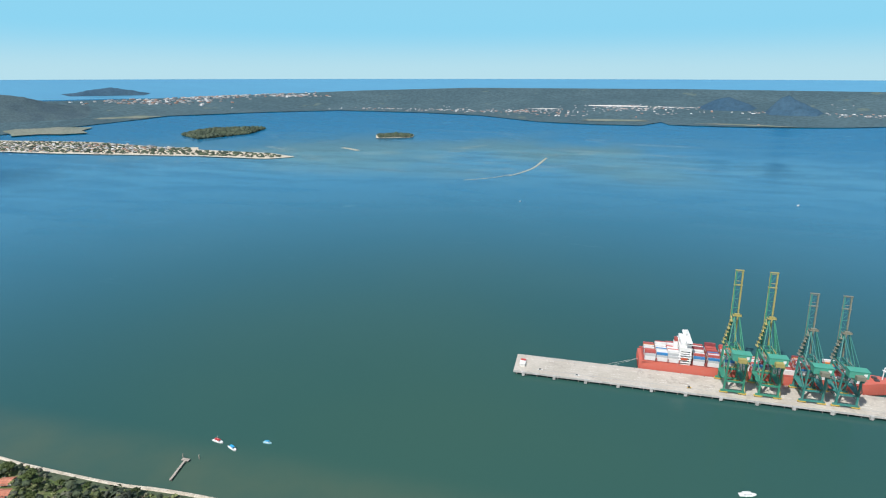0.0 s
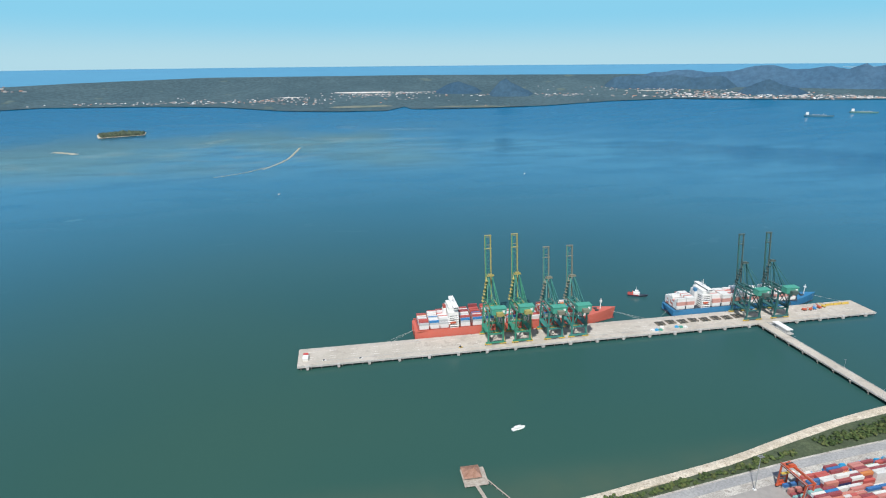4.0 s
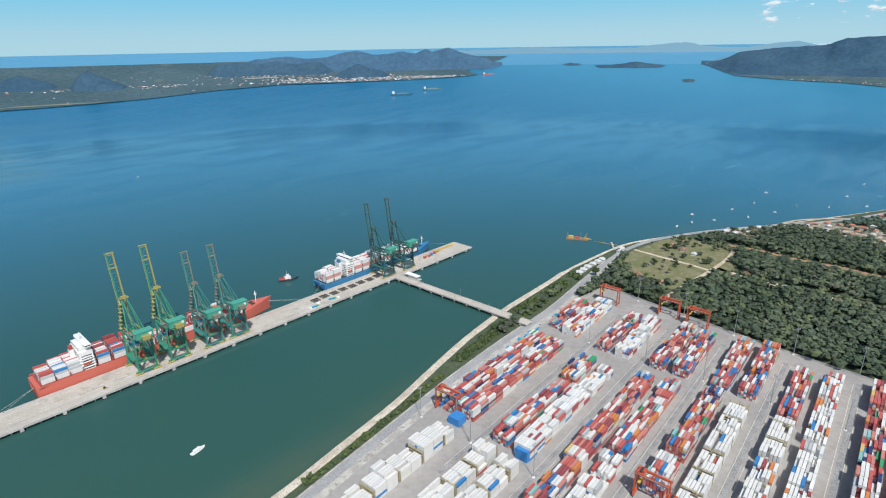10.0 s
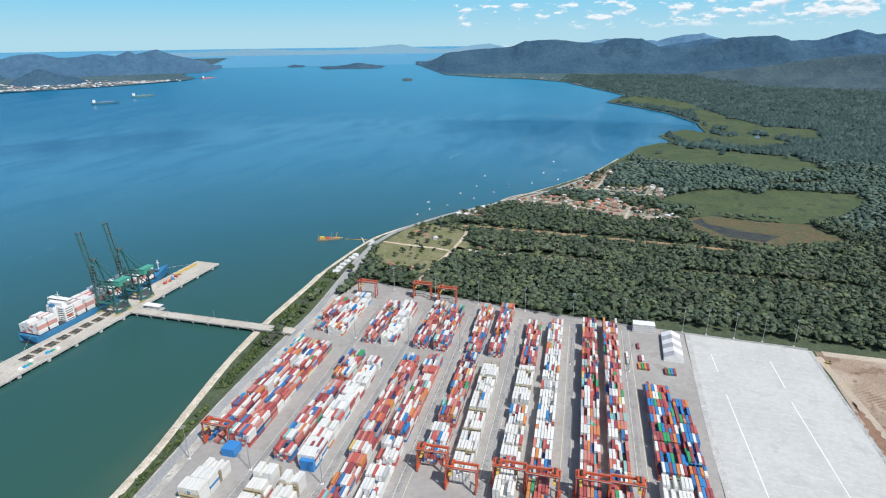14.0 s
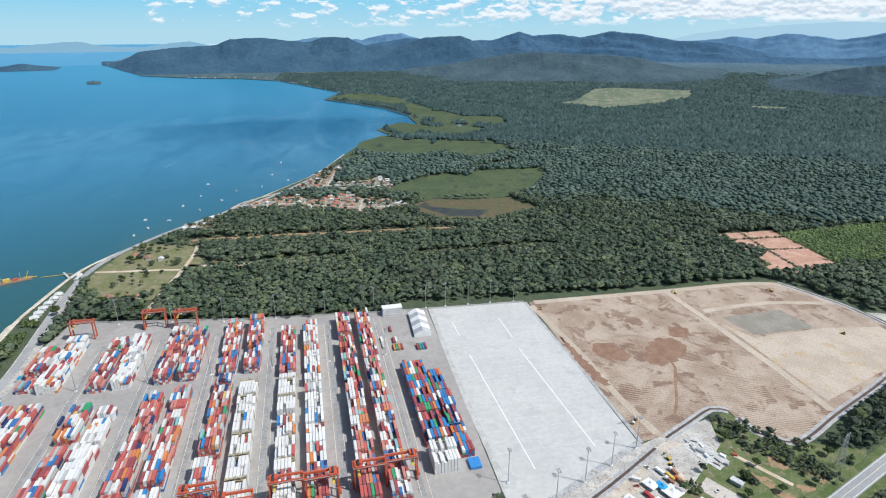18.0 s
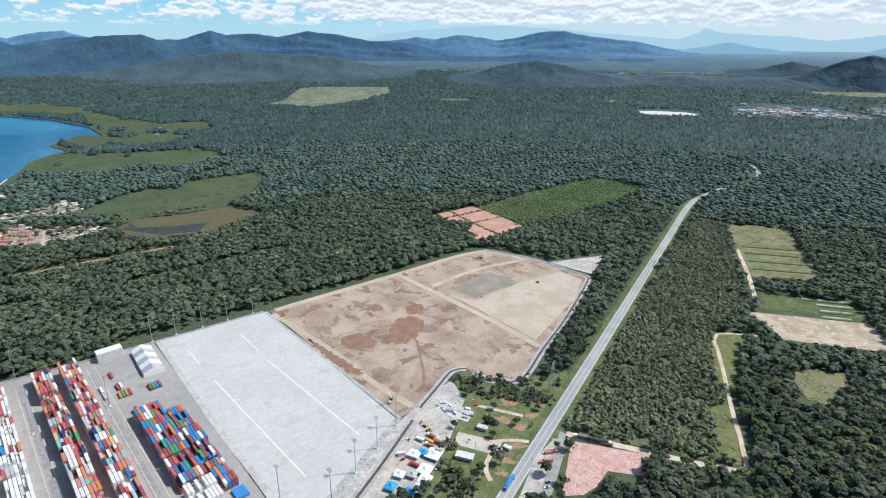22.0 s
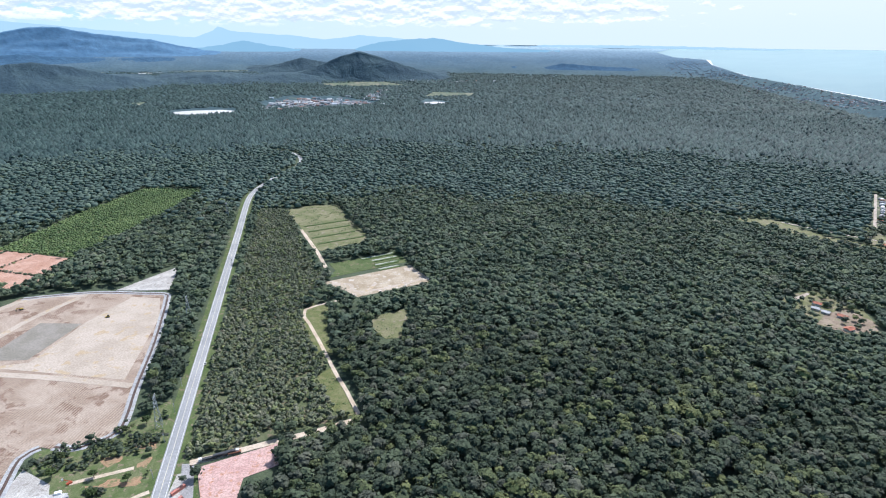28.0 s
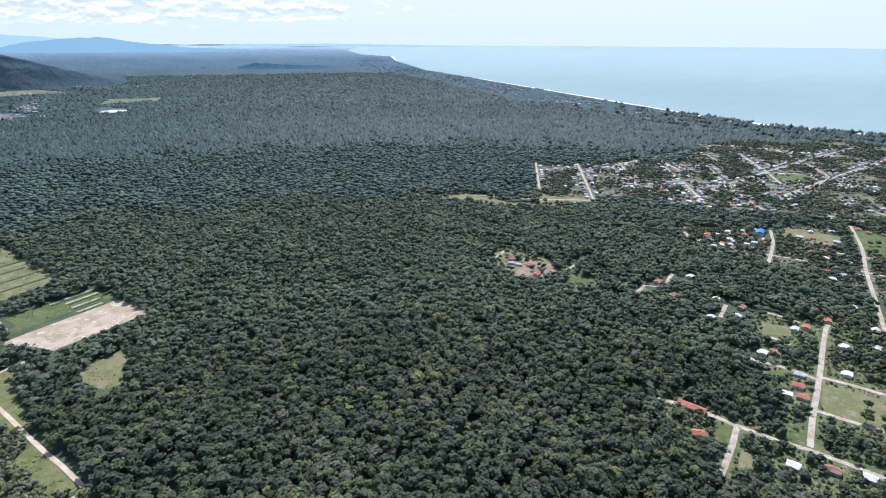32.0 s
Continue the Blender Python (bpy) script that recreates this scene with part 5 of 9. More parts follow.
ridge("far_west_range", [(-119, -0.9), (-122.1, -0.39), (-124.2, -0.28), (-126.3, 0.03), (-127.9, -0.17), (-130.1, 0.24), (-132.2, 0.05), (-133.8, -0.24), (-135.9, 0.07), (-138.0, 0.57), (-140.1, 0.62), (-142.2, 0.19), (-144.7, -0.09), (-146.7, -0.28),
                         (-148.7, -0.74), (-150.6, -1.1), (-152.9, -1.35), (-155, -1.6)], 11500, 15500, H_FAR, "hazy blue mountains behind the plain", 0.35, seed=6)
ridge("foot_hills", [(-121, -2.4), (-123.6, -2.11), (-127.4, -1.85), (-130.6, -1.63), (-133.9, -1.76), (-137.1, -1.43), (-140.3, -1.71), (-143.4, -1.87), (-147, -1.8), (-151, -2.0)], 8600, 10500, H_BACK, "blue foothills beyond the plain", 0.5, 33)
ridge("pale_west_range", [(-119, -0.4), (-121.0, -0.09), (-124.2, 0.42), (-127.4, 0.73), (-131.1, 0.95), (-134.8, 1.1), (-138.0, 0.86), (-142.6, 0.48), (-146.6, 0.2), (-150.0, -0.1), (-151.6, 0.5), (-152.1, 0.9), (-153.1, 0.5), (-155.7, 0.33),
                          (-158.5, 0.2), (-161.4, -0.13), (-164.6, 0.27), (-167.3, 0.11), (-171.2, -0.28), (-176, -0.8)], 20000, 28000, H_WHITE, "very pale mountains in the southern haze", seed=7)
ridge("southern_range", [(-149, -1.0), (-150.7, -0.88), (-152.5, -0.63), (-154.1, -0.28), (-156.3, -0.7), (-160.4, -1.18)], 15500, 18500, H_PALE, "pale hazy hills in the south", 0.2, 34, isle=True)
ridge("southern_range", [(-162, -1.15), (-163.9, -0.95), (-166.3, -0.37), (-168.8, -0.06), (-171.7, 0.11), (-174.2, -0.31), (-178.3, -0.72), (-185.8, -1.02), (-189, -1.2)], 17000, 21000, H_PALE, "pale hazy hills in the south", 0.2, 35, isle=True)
# Added glowing band of haze that covers the dark rim of the plain.
ridge("horizon_haze_band", [(-179, -0.7), (-182, -0.42), (-186, -0.40), (-190, -0.38), (-194, -0.41), (-199, -0.46), (-203, -0.8)], 31000, 35000, H_WHITE, "faint pale haze band along the southern horizon", 0.1, 39)
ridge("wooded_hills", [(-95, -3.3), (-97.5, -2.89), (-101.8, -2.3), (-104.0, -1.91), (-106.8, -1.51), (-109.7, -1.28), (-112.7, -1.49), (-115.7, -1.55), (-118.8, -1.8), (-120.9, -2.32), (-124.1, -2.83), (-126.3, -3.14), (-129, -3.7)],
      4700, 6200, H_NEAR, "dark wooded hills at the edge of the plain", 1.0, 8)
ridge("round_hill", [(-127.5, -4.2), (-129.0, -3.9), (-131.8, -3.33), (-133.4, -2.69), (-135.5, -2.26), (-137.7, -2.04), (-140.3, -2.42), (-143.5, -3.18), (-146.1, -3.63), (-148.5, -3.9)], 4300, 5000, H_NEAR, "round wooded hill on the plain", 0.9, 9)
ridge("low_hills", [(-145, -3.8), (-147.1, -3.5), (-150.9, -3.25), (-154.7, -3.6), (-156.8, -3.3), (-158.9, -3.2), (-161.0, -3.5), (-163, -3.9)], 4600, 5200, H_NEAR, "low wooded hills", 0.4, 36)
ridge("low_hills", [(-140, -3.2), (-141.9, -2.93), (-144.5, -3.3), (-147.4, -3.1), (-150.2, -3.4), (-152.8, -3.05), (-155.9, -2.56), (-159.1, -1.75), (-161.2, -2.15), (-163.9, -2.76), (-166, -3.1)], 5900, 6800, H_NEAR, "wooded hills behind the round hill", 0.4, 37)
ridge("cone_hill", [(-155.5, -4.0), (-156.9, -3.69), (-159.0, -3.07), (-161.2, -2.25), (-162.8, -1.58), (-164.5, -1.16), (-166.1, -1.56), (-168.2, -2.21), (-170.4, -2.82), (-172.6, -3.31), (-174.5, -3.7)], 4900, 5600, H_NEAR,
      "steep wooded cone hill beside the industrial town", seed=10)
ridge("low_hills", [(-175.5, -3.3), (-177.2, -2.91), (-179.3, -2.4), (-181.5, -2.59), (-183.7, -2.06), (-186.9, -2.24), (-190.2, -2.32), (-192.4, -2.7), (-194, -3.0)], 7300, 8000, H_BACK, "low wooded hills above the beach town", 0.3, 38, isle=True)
ridge("north_hill", [(-14.4, -3.2), (-15.1, -2.5), (-15.5, -2.0), (-16.1, -1.7), (-16.7, -2.1), (-18.0, -2.7), (-18.8, -3.0)], 5700, 6200, H_MID, "steep small hill on the north shore", 0.1, 11, isle=True)
ridge("north_hill", [(-8.5, -3.2), (-9.4, -2.8), (-10.5, -2.2), (-11.6, -1.95), (-12.6, -2.3), (-13.9, -2.8)], 6200, 6800, H_MID, "low rocky hill on the north shore", 0.1, 12, isle=True)
ridge("east_hill", [(58, -1.2), (54, -1.4), (51.6, -1.6), (50.2, -1.8), (48.8, -2.2), (46.9, -2.7), (45, -3.1)], 5200, 6600, H_NEAR, "wooded hill above the spit", 0.2, 13)
ridge("sea_island", [(47.6, -1.75), (45.9, -1.4), (44.0, -1.15), (42.6, -1.35), (41.0, -1.7)], 10800, 12000, H_MID, "wooded island out at sea", 0.1, 14, isle=True)
ridge("bay_island", [(-58.5, -2.2), (-59.2, -1.85), (-60.2, -2.2)], 9000, 9600, H_MID, "small wooded island in the bay", 0.1, 16, isle=True)
ridge("bay_island", [(-61.4, -2.5), (-63.2, -2.15), (-65, -1.85), (-67.7, -2.2)], 8100, 8900, H_MID, "long wooded island in the bay", 0.1, 17, isle=True)
ridge("bay_island", [(-69.2, -3.7), (-69.7, -3.3), (-70.3, -3.7)], 5400, 5700, H_NEAR, "small dark island in the bay", 0.1, 18, isle=True)

FAR_ROOF = Nodes("far_walls_and_roofs")
fr = FAR_ROOF.add("ShaderNodeNewGeometry").outputs["Random Per Island"]
FAR_ROOF = FAR_ROOF.done(FAR_ROOF.palette(fr, [(4, (0.46, 0.46, 0.46)), (4, (0.33, 0.32, 0.31)), (3, (0.36, 0.22, 0.17)), (3, (0.22, 0.23, 0.25)), (2, (0.72, 0.73, 0.73))]), 0.8)


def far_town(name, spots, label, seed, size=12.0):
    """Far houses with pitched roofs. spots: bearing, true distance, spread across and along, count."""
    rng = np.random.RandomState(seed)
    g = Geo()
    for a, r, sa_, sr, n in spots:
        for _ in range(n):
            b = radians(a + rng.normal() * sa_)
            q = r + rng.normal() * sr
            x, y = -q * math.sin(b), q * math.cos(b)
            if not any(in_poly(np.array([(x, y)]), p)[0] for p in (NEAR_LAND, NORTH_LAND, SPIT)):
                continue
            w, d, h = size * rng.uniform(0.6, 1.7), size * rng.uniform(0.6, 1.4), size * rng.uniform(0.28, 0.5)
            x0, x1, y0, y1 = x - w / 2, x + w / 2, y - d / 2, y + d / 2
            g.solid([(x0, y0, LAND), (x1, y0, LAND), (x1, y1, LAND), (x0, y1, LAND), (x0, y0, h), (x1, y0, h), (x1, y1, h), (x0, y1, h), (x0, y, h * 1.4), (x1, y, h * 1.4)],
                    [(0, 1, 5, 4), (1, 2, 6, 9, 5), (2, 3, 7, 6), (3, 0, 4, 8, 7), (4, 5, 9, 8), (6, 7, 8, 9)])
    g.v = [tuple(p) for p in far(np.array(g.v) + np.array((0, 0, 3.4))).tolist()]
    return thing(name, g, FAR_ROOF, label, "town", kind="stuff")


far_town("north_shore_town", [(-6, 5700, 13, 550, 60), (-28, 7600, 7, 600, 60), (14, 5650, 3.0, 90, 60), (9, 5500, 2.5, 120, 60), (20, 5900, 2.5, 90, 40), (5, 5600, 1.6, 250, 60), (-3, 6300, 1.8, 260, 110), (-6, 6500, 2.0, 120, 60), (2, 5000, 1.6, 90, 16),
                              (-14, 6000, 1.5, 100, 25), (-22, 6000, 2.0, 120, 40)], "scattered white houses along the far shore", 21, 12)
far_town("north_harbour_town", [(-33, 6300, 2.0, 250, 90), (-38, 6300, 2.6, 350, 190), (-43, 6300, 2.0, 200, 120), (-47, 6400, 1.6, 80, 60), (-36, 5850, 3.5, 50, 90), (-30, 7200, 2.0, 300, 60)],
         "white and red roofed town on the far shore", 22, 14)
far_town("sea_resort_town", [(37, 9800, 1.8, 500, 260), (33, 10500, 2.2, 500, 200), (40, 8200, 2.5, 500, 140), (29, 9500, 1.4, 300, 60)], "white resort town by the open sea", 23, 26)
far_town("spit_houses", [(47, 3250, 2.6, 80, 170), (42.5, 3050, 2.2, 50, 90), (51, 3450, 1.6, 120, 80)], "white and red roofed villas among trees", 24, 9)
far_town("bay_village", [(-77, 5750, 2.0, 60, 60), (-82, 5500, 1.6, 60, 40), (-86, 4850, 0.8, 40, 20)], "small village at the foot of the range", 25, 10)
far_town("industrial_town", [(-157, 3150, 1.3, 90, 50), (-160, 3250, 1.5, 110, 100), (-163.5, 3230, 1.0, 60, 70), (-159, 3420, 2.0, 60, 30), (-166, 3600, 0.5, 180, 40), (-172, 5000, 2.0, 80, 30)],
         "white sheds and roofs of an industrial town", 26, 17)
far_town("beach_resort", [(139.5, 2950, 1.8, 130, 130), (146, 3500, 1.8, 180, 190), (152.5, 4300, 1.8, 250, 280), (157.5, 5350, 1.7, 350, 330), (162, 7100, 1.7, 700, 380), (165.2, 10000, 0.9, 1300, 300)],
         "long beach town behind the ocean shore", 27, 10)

FAR_SAND = surf("far_pale_sand", (0.55, 0.54, 0.50), (0.62, 0.61, 0.58), 60, 8, 0.95, grain=0.15)
FAR_FIELD = surf("far_fields", (0.13, 0.160, 0.125), (0.18, 0.195, 0.16), 90, 12, 0.95, grain=0.25)


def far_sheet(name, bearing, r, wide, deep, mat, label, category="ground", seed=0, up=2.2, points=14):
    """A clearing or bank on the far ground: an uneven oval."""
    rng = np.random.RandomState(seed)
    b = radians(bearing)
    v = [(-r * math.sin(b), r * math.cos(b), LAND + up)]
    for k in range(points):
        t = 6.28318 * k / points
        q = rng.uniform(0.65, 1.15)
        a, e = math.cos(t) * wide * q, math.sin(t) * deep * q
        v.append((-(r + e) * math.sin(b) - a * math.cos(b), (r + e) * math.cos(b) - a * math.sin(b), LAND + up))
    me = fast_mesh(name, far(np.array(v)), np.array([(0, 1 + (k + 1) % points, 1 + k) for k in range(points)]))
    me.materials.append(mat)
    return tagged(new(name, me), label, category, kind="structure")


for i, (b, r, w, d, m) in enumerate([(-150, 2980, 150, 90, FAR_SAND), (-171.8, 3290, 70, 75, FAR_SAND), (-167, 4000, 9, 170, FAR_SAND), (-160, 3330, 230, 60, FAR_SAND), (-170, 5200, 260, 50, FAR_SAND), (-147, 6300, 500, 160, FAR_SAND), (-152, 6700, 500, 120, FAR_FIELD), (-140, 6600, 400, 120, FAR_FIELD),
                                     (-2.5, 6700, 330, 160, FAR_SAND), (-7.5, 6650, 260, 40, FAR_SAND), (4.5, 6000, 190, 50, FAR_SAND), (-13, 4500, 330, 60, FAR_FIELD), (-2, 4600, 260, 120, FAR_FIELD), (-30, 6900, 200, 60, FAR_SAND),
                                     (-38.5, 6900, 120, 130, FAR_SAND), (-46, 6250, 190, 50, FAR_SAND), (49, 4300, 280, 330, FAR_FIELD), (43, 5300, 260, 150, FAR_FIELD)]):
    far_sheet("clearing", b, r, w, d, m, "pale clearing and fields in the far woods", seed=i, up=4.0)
BAR = surf("wet_sand_bar", (0.30, 0.29, 0.23), (0.36, 0.35, 0.29), 20, 4, 0.9, grain=0.2)
for line, w in (([(-270, 1964), (-232, 2060), (-203, 2176), (-186, 2348), (-178, 2451)], 9), ([(-1163, 2552), (-1109, 2521), (-1048, 2473)], 26), ([(-407, 1848), (-322, 1915), (-266, 2001)], 5)):
    bg_ = ribbon(curve(line, 30), w, 0.35, 0.2)
    bg_.v = [tuple(p) for p in far(np.array(bg_.v)).tolist()]
    thing("sand_bar", bg_, BAR, "pale curved sand bar in the shallows", "sand", kind="structure")
# surf line of the ocean beach
surf_line = [p for p in SHORE_SEA if p[1] < -900 and p[1] > -16000]
sg = ribbon(curve(surf_line, 120), 60.0, 2.6, 0.2)
sg.v = [tuple(p) for p in far(np.array(sg.v)).tolist()]
thing("ocean_beach", sg, surf("surf_and_sand", (0.78, 0.77, 0.74), (0.86, 0.86, 0.85), 60, 6, 0.9, grain=0.1), "white surf and sand of the ocean beach", "beach", kind="structure")

# the outer part of the western suburb
rs_ = np.random.RandomState(91)
sg = Geo()
taken = [(q[1], q[2]) for q in HOMES_TOWN]
sites = []
for line in TOWN_LANES[3:] + CROSS_STREETS:
    way = curve(line, 14.5)
    for (x0, y0), (x1, y1) in zip(way, way[1:]):
        d = math.hypot(x1 - x0, y1 - y0) + 1e-6
        for off in (-29, -13, 13, 29):
            sites.append((x0 - (y1 - y0) / d * off, y0 + (x1 - x0) / d * off, math.atan2(y1 - y0, x1 - x0), 0.62 if abs(off) < 20 else 0.34))
sites += [(rs_.uniform(-2120, -950), rs_.uniform(-1510, -680), 0.56, 0.6) for _ in range(300)]
for x, y, turn, share in sites:
    p = np.array([(x, y)])
    if rs_.rand() > share or not in_poly(p, SUBURB)[0] or math.hypot(x, y) < 1180 or any(to_line(p, ln)[0] < 8 for ln in STREETS) or any(in_poly(p, f)[0] for f in SUBURB_FIELDS):
        continue
    if any((x - a) ** 2 + (y - b) ** 2 < 150 for a, b in taken):
        continue
    taken.append((x, y))
    w, d, h = rs_.uniform(7, 15), rs_.uniform(6, 10), rs_.uniform(2.8, 4.4)
    turn += 1.5708 * rs_.randint(2)
    c, s = math.cos(turn), math.sin(turn)
    q = [(-w / 2, -d / 2), (w / 2, -d / 2), (w / 2, d / 2), (-w / 2, d / 2)]
    q = [(x + a * c - b * s, y + a * s + b * c) for a, b in q]
    e0, e1 = [((q[i][0] + q[j][0]) / 2, (q[i][1] + q[j][1]) / 2, LAND + h * 1.4) for i, j in ((0, 3), (1, 2))]
    sg.solid([(*p, LAND) for p in q] + [(*p, LAND + h) for p in q] + [e0, e1], [(0, 1, 5, 4), (1, 2, 6, 9, 5), (2, 3, 7, 6), (3, 0, 4, 8, 7), (4, 5, 9, 8), (6, 7, 8, 9)])
outer_at = taken
thing("outer_suburb", sg, FAR_ROOF, "white and grey roofed houses of the outer suburb", "houses", kind="stuff")
canopy("island_mangrove", scatter((-2500, 2600, -1900, 3450), 15, lambda p: in_poly(p, ISLE), seed=41), COARSE, 12, 12, H_NEAR_LEAF, "low mangrove trees covering the island")
canopy("islet_trees", scatter((-1300, 2900, -900, 3300), 13, lambda p: in_poly(p, ISLET) & (to_line(p, ISLET + ISLET[:1]) > 12), seed=42), COARSE, 11, 12, H_NEAR_LEAF, "trees on the islet")
canopy("spit_trees", scatter((-3500, 1950, -1200, 2450), 24, lambda p: in_poly(p, SPIT) & (to_line(p, SPIT + SPIT[:1]) > 26), seed=43), COARSE, 10, 7, H_NEAR_LEAF, "garden trees between the villas")

# ---------------------------------------------------------------- port materials
def colours(name, cols, island=True, rough=0.55):
    m = Nodes(name)
    rnd = m.add("ShaderNodeNewGeometry").outputs["Random Per Island"] if island else m.add("ShaderNodeObjectInfo").outputs["Random"]
    col = m.palette(rnd, cols)
    col = m.mix(m.ramp(m.noise(1.4, 4, 0.65), 0.45, 0.8, 0.0, 0.35), col, (0.32, 0.30, 0.28))
    col = m.mix(m.ramp(m.noise(0.5, 4, 0.7), 0.66, 0.74, 0.0, 0.35), col, (0.20, 0.11, 0.07))
    return m.done(col, rough, 0, 0.35)


C_RED, C_MAROON, C_WHITE, C_BLUE, C_GREY = (0.47, 0.10, 0.085), (0.28, 0.062, 0.070), (0.68, 0.67, 0.63), (0.04, 0.15, 0.36), (0.42, 0.43, 0.43)
C_ORANGE, C_GREEN, C_SKY, C_NAVY, C_TEAL, C_YELLOW, C_RUST = (0.56, 0.20, 0.06), (0.04, 0.30, 0.12), (0.03, 0.20, 0.46), (0.02, 0.035, 0.12), (0.22, 0.44, 0.42), (0.58, 0.42, 0.14), (0.52, 0.20, 0.15)
MIXED = colours("mixed_containers", [(5, C_RED), (4.5, C_MAROON), (4.5, C_WHITE), (2.5, C_RUST), (1.2, C_BLUE), (3, C_GREY), (1.0, C_ORANGE), (0.7, C_GREEN), (1.2, C_SKY), (0.7, C_NAVY), (0.8, C_TEAL), (0.4, C_YELLOW), (3.5, (0.62, 0.62, 0.60)), (3.5, (0.50, 0.20, 0.17))])
PALE = colours("pale_containers", [(9, C_WHITE), (5, (0.64, 0.65, 0.64)), (2, C_RED), (1, C_MAROON), (1.5, C_GREY), (1, C_SKY), (0.6, C_ORANGE), (3, (0.74, 0.74, 0.73))])
REEFER = colours("white_refrigerated_containers", [(9, (0.68, 0.67, 0.64)), (3, (0.60, 0.60, 0.58)), (3, (0.65, 0.63, 0.58)), (0.25, C_RED), (0.2, C_SKY)])
BOXBLUE = colours("blue_and_red_containers", [(5, C_SKY), (3, C_BLUE), (5, C_MAROON), (3, C_RED), (3, C_WHITE), (1.4, C_ORANGE), (1, C_GREEN), (1, C_RUST)])
GREEN = paint("crane_green_paint", (0.03, 0.23, 0.145))
TEAL = paint("crane_teal_paint", (0.035, 0.21, 0.18))
MACHINE = paint("machine_house_green", (0.06, 0.33, 0.24))
YELLOW = paint("safety_yellow_paint", (0.58, 0.40, 0.07))
ORANGE = paint("yard_crane_orange", (0.50, 0.085, 0.03))
DARK = paint("dark_steel", (0.035, 0.04, 0.045))
STEEL = paint("galvanised_steel", (0.42, 0.44, 0.45), 0.45, 0.5)
WHITE = paint("white_paint", (0.78, 0.78, 0.76), much=0.05)
HULL_RED = paint("orange_red_hull", (0.56, 0.125, 0.085))
DECK_RED = paint("red_oxide_deck", (0.36, 0.07, 0.05))
HULL_BLUE = paint("blue_hull", (0.025, 0.18, 0.36))
HULL_DARK = paint("dark_hull", (0.03, 0.04, 0.06))
RUBBER = paint("black_rubber", (0.02, 0.02, 0.02), 0.8)
GLASS = paint("dark_window_glass", (0.02, 0.03, 0.04), 0.12)
BLUE = paint("blue_paint", (0.03, 0.22, 0.55))
RED = paint("red_paint", (0.45, 0.03, 0.03))
TARP_BLUE = paint("blue_tarpaulin", (0.02, 0.33, 0.62), 0.6)
TARP_WHITE = surf("white_membrane", (0.78, 0.78, 0.76), (0.70, 0.70, 0.69), 6, 1, 0.7, grain=0.15)
TARP_GREY = surf("grey_membrane", (0.42, 0.42, 0.42), (0.36, 0.36, 0.37), 6, 1, 0.7, grain=0.15)
WOOD = surf("weathered_planks", (0.30, 0.26, 0.22), (0.40, 0.36, 0.31), 3, 0.4, 0.9)
PILE = surf("wet_concrete_piles", (0.20, 0.19, 0.17), (0.30, 0.28, 0.25), 4, 0.6, 0.8)
TILE = surf("clay_roof_tiles", (0.34, 0.125, 0.08), (0.42, 0.18, 0.12), 6, 0.8, 0.9, grain=0.4)
TILE_OLD = surf("weathered_roof_tiles", (0.24, 0.13, 0.09), (0.32, 0.19, 0.14), 6, 0.8, 0.9, grain=0.4)
FIBRE = surf("fibre_cement_roof", (0.42, 0.42, 0.41), (0.54, 0.54, 0.52), 5, 0.8, 0.9, grain=0.3)
ROOF_WHITE = surf("white_sheet_roof", (0.62, 0.62, 0.60), (0.54, 0.54, 0.52), 6, 1, 0.7, grain=0.15)
WALLS = {k: surf(k + "_render", c, tuple(x * 0.88 for x in c), 3, 0.6, 0.9, grain=0.2) for k, c in (("white", (0.68, 0.67, 0.63)), ("cream", (0.58, 0.50, 0.36)), ("grey", (0.40, 0.39, 0.37)), ("orange", (0.58, 0.34, 0.20)), ("green", (0.42, 0.52, 0.40)))}

# ---------------------------------------------------------------- quay, bridge and piers
QX0, QX1, QY0, QY1 = -69.0, 717.0, 603.0, 645.0
quay = thing("quay", None, None, "long pale concrete quay on piles in the bay", "quay")
part("deck", Geo().box(QX0, QY0, DECK - 1.6, QX1, QY1, DECK), QUAY, quay)
part("edge_beam", Geo().box(QX0, QY0 - 0.5, DECK - 2.0, QX1, QY0, DECK + 0.25), KERB, quay)
part("edge_beam", Geo().box(QX0, QY1, DECK - 2.0, QX1, QY1 + 0.5, DECK + 0.25), KERB, quay)
for y in (QY0 + 9.5, QY1 - 3.5):
    for d in (-0.5, 0.5):
        part("crane_rail", Geo().box(QX0 + 20, y + d - 0.12, DECK, QX1 - 20, y + d + 0.12, DECK + 0.06), STEEL, quay)
pile = Geo().tube((0, 0, -4), (0, 0, DECK - 1.6), 0.55, 8).mesh("pile")
pile.materials.append(PILE)
for i in range(66):
    for y in (QY0 + 1.5, QY0 + 12, QY1 - 12, QY1 - 1.5):
        o = part("pile", pile, PILE, quay)
        o.location = (QX0 + 4 + i * 12.0, y, 0)
fender = Geo().box(-1.6, -2.6, 1.0, 1.6, 0, DECK + 0.4).mesh("fender")
fender.materials.append(KERB)
for i in range(22):
    o = part("fender", fender, KERB, quay, "grey fender block on the quay edge")
    o.location = (QX0 + 12 + i * 36.0, QY0, 0)
for i in range(30):
    o = part("bollard", Geo().tube((QX0 + 10 + i * 26, QY1 - 1.2, DECK), (QX0 + 10 + i * 26, QY1 - 1.2, DECK + 0.8), 0.35), DARK, quay)
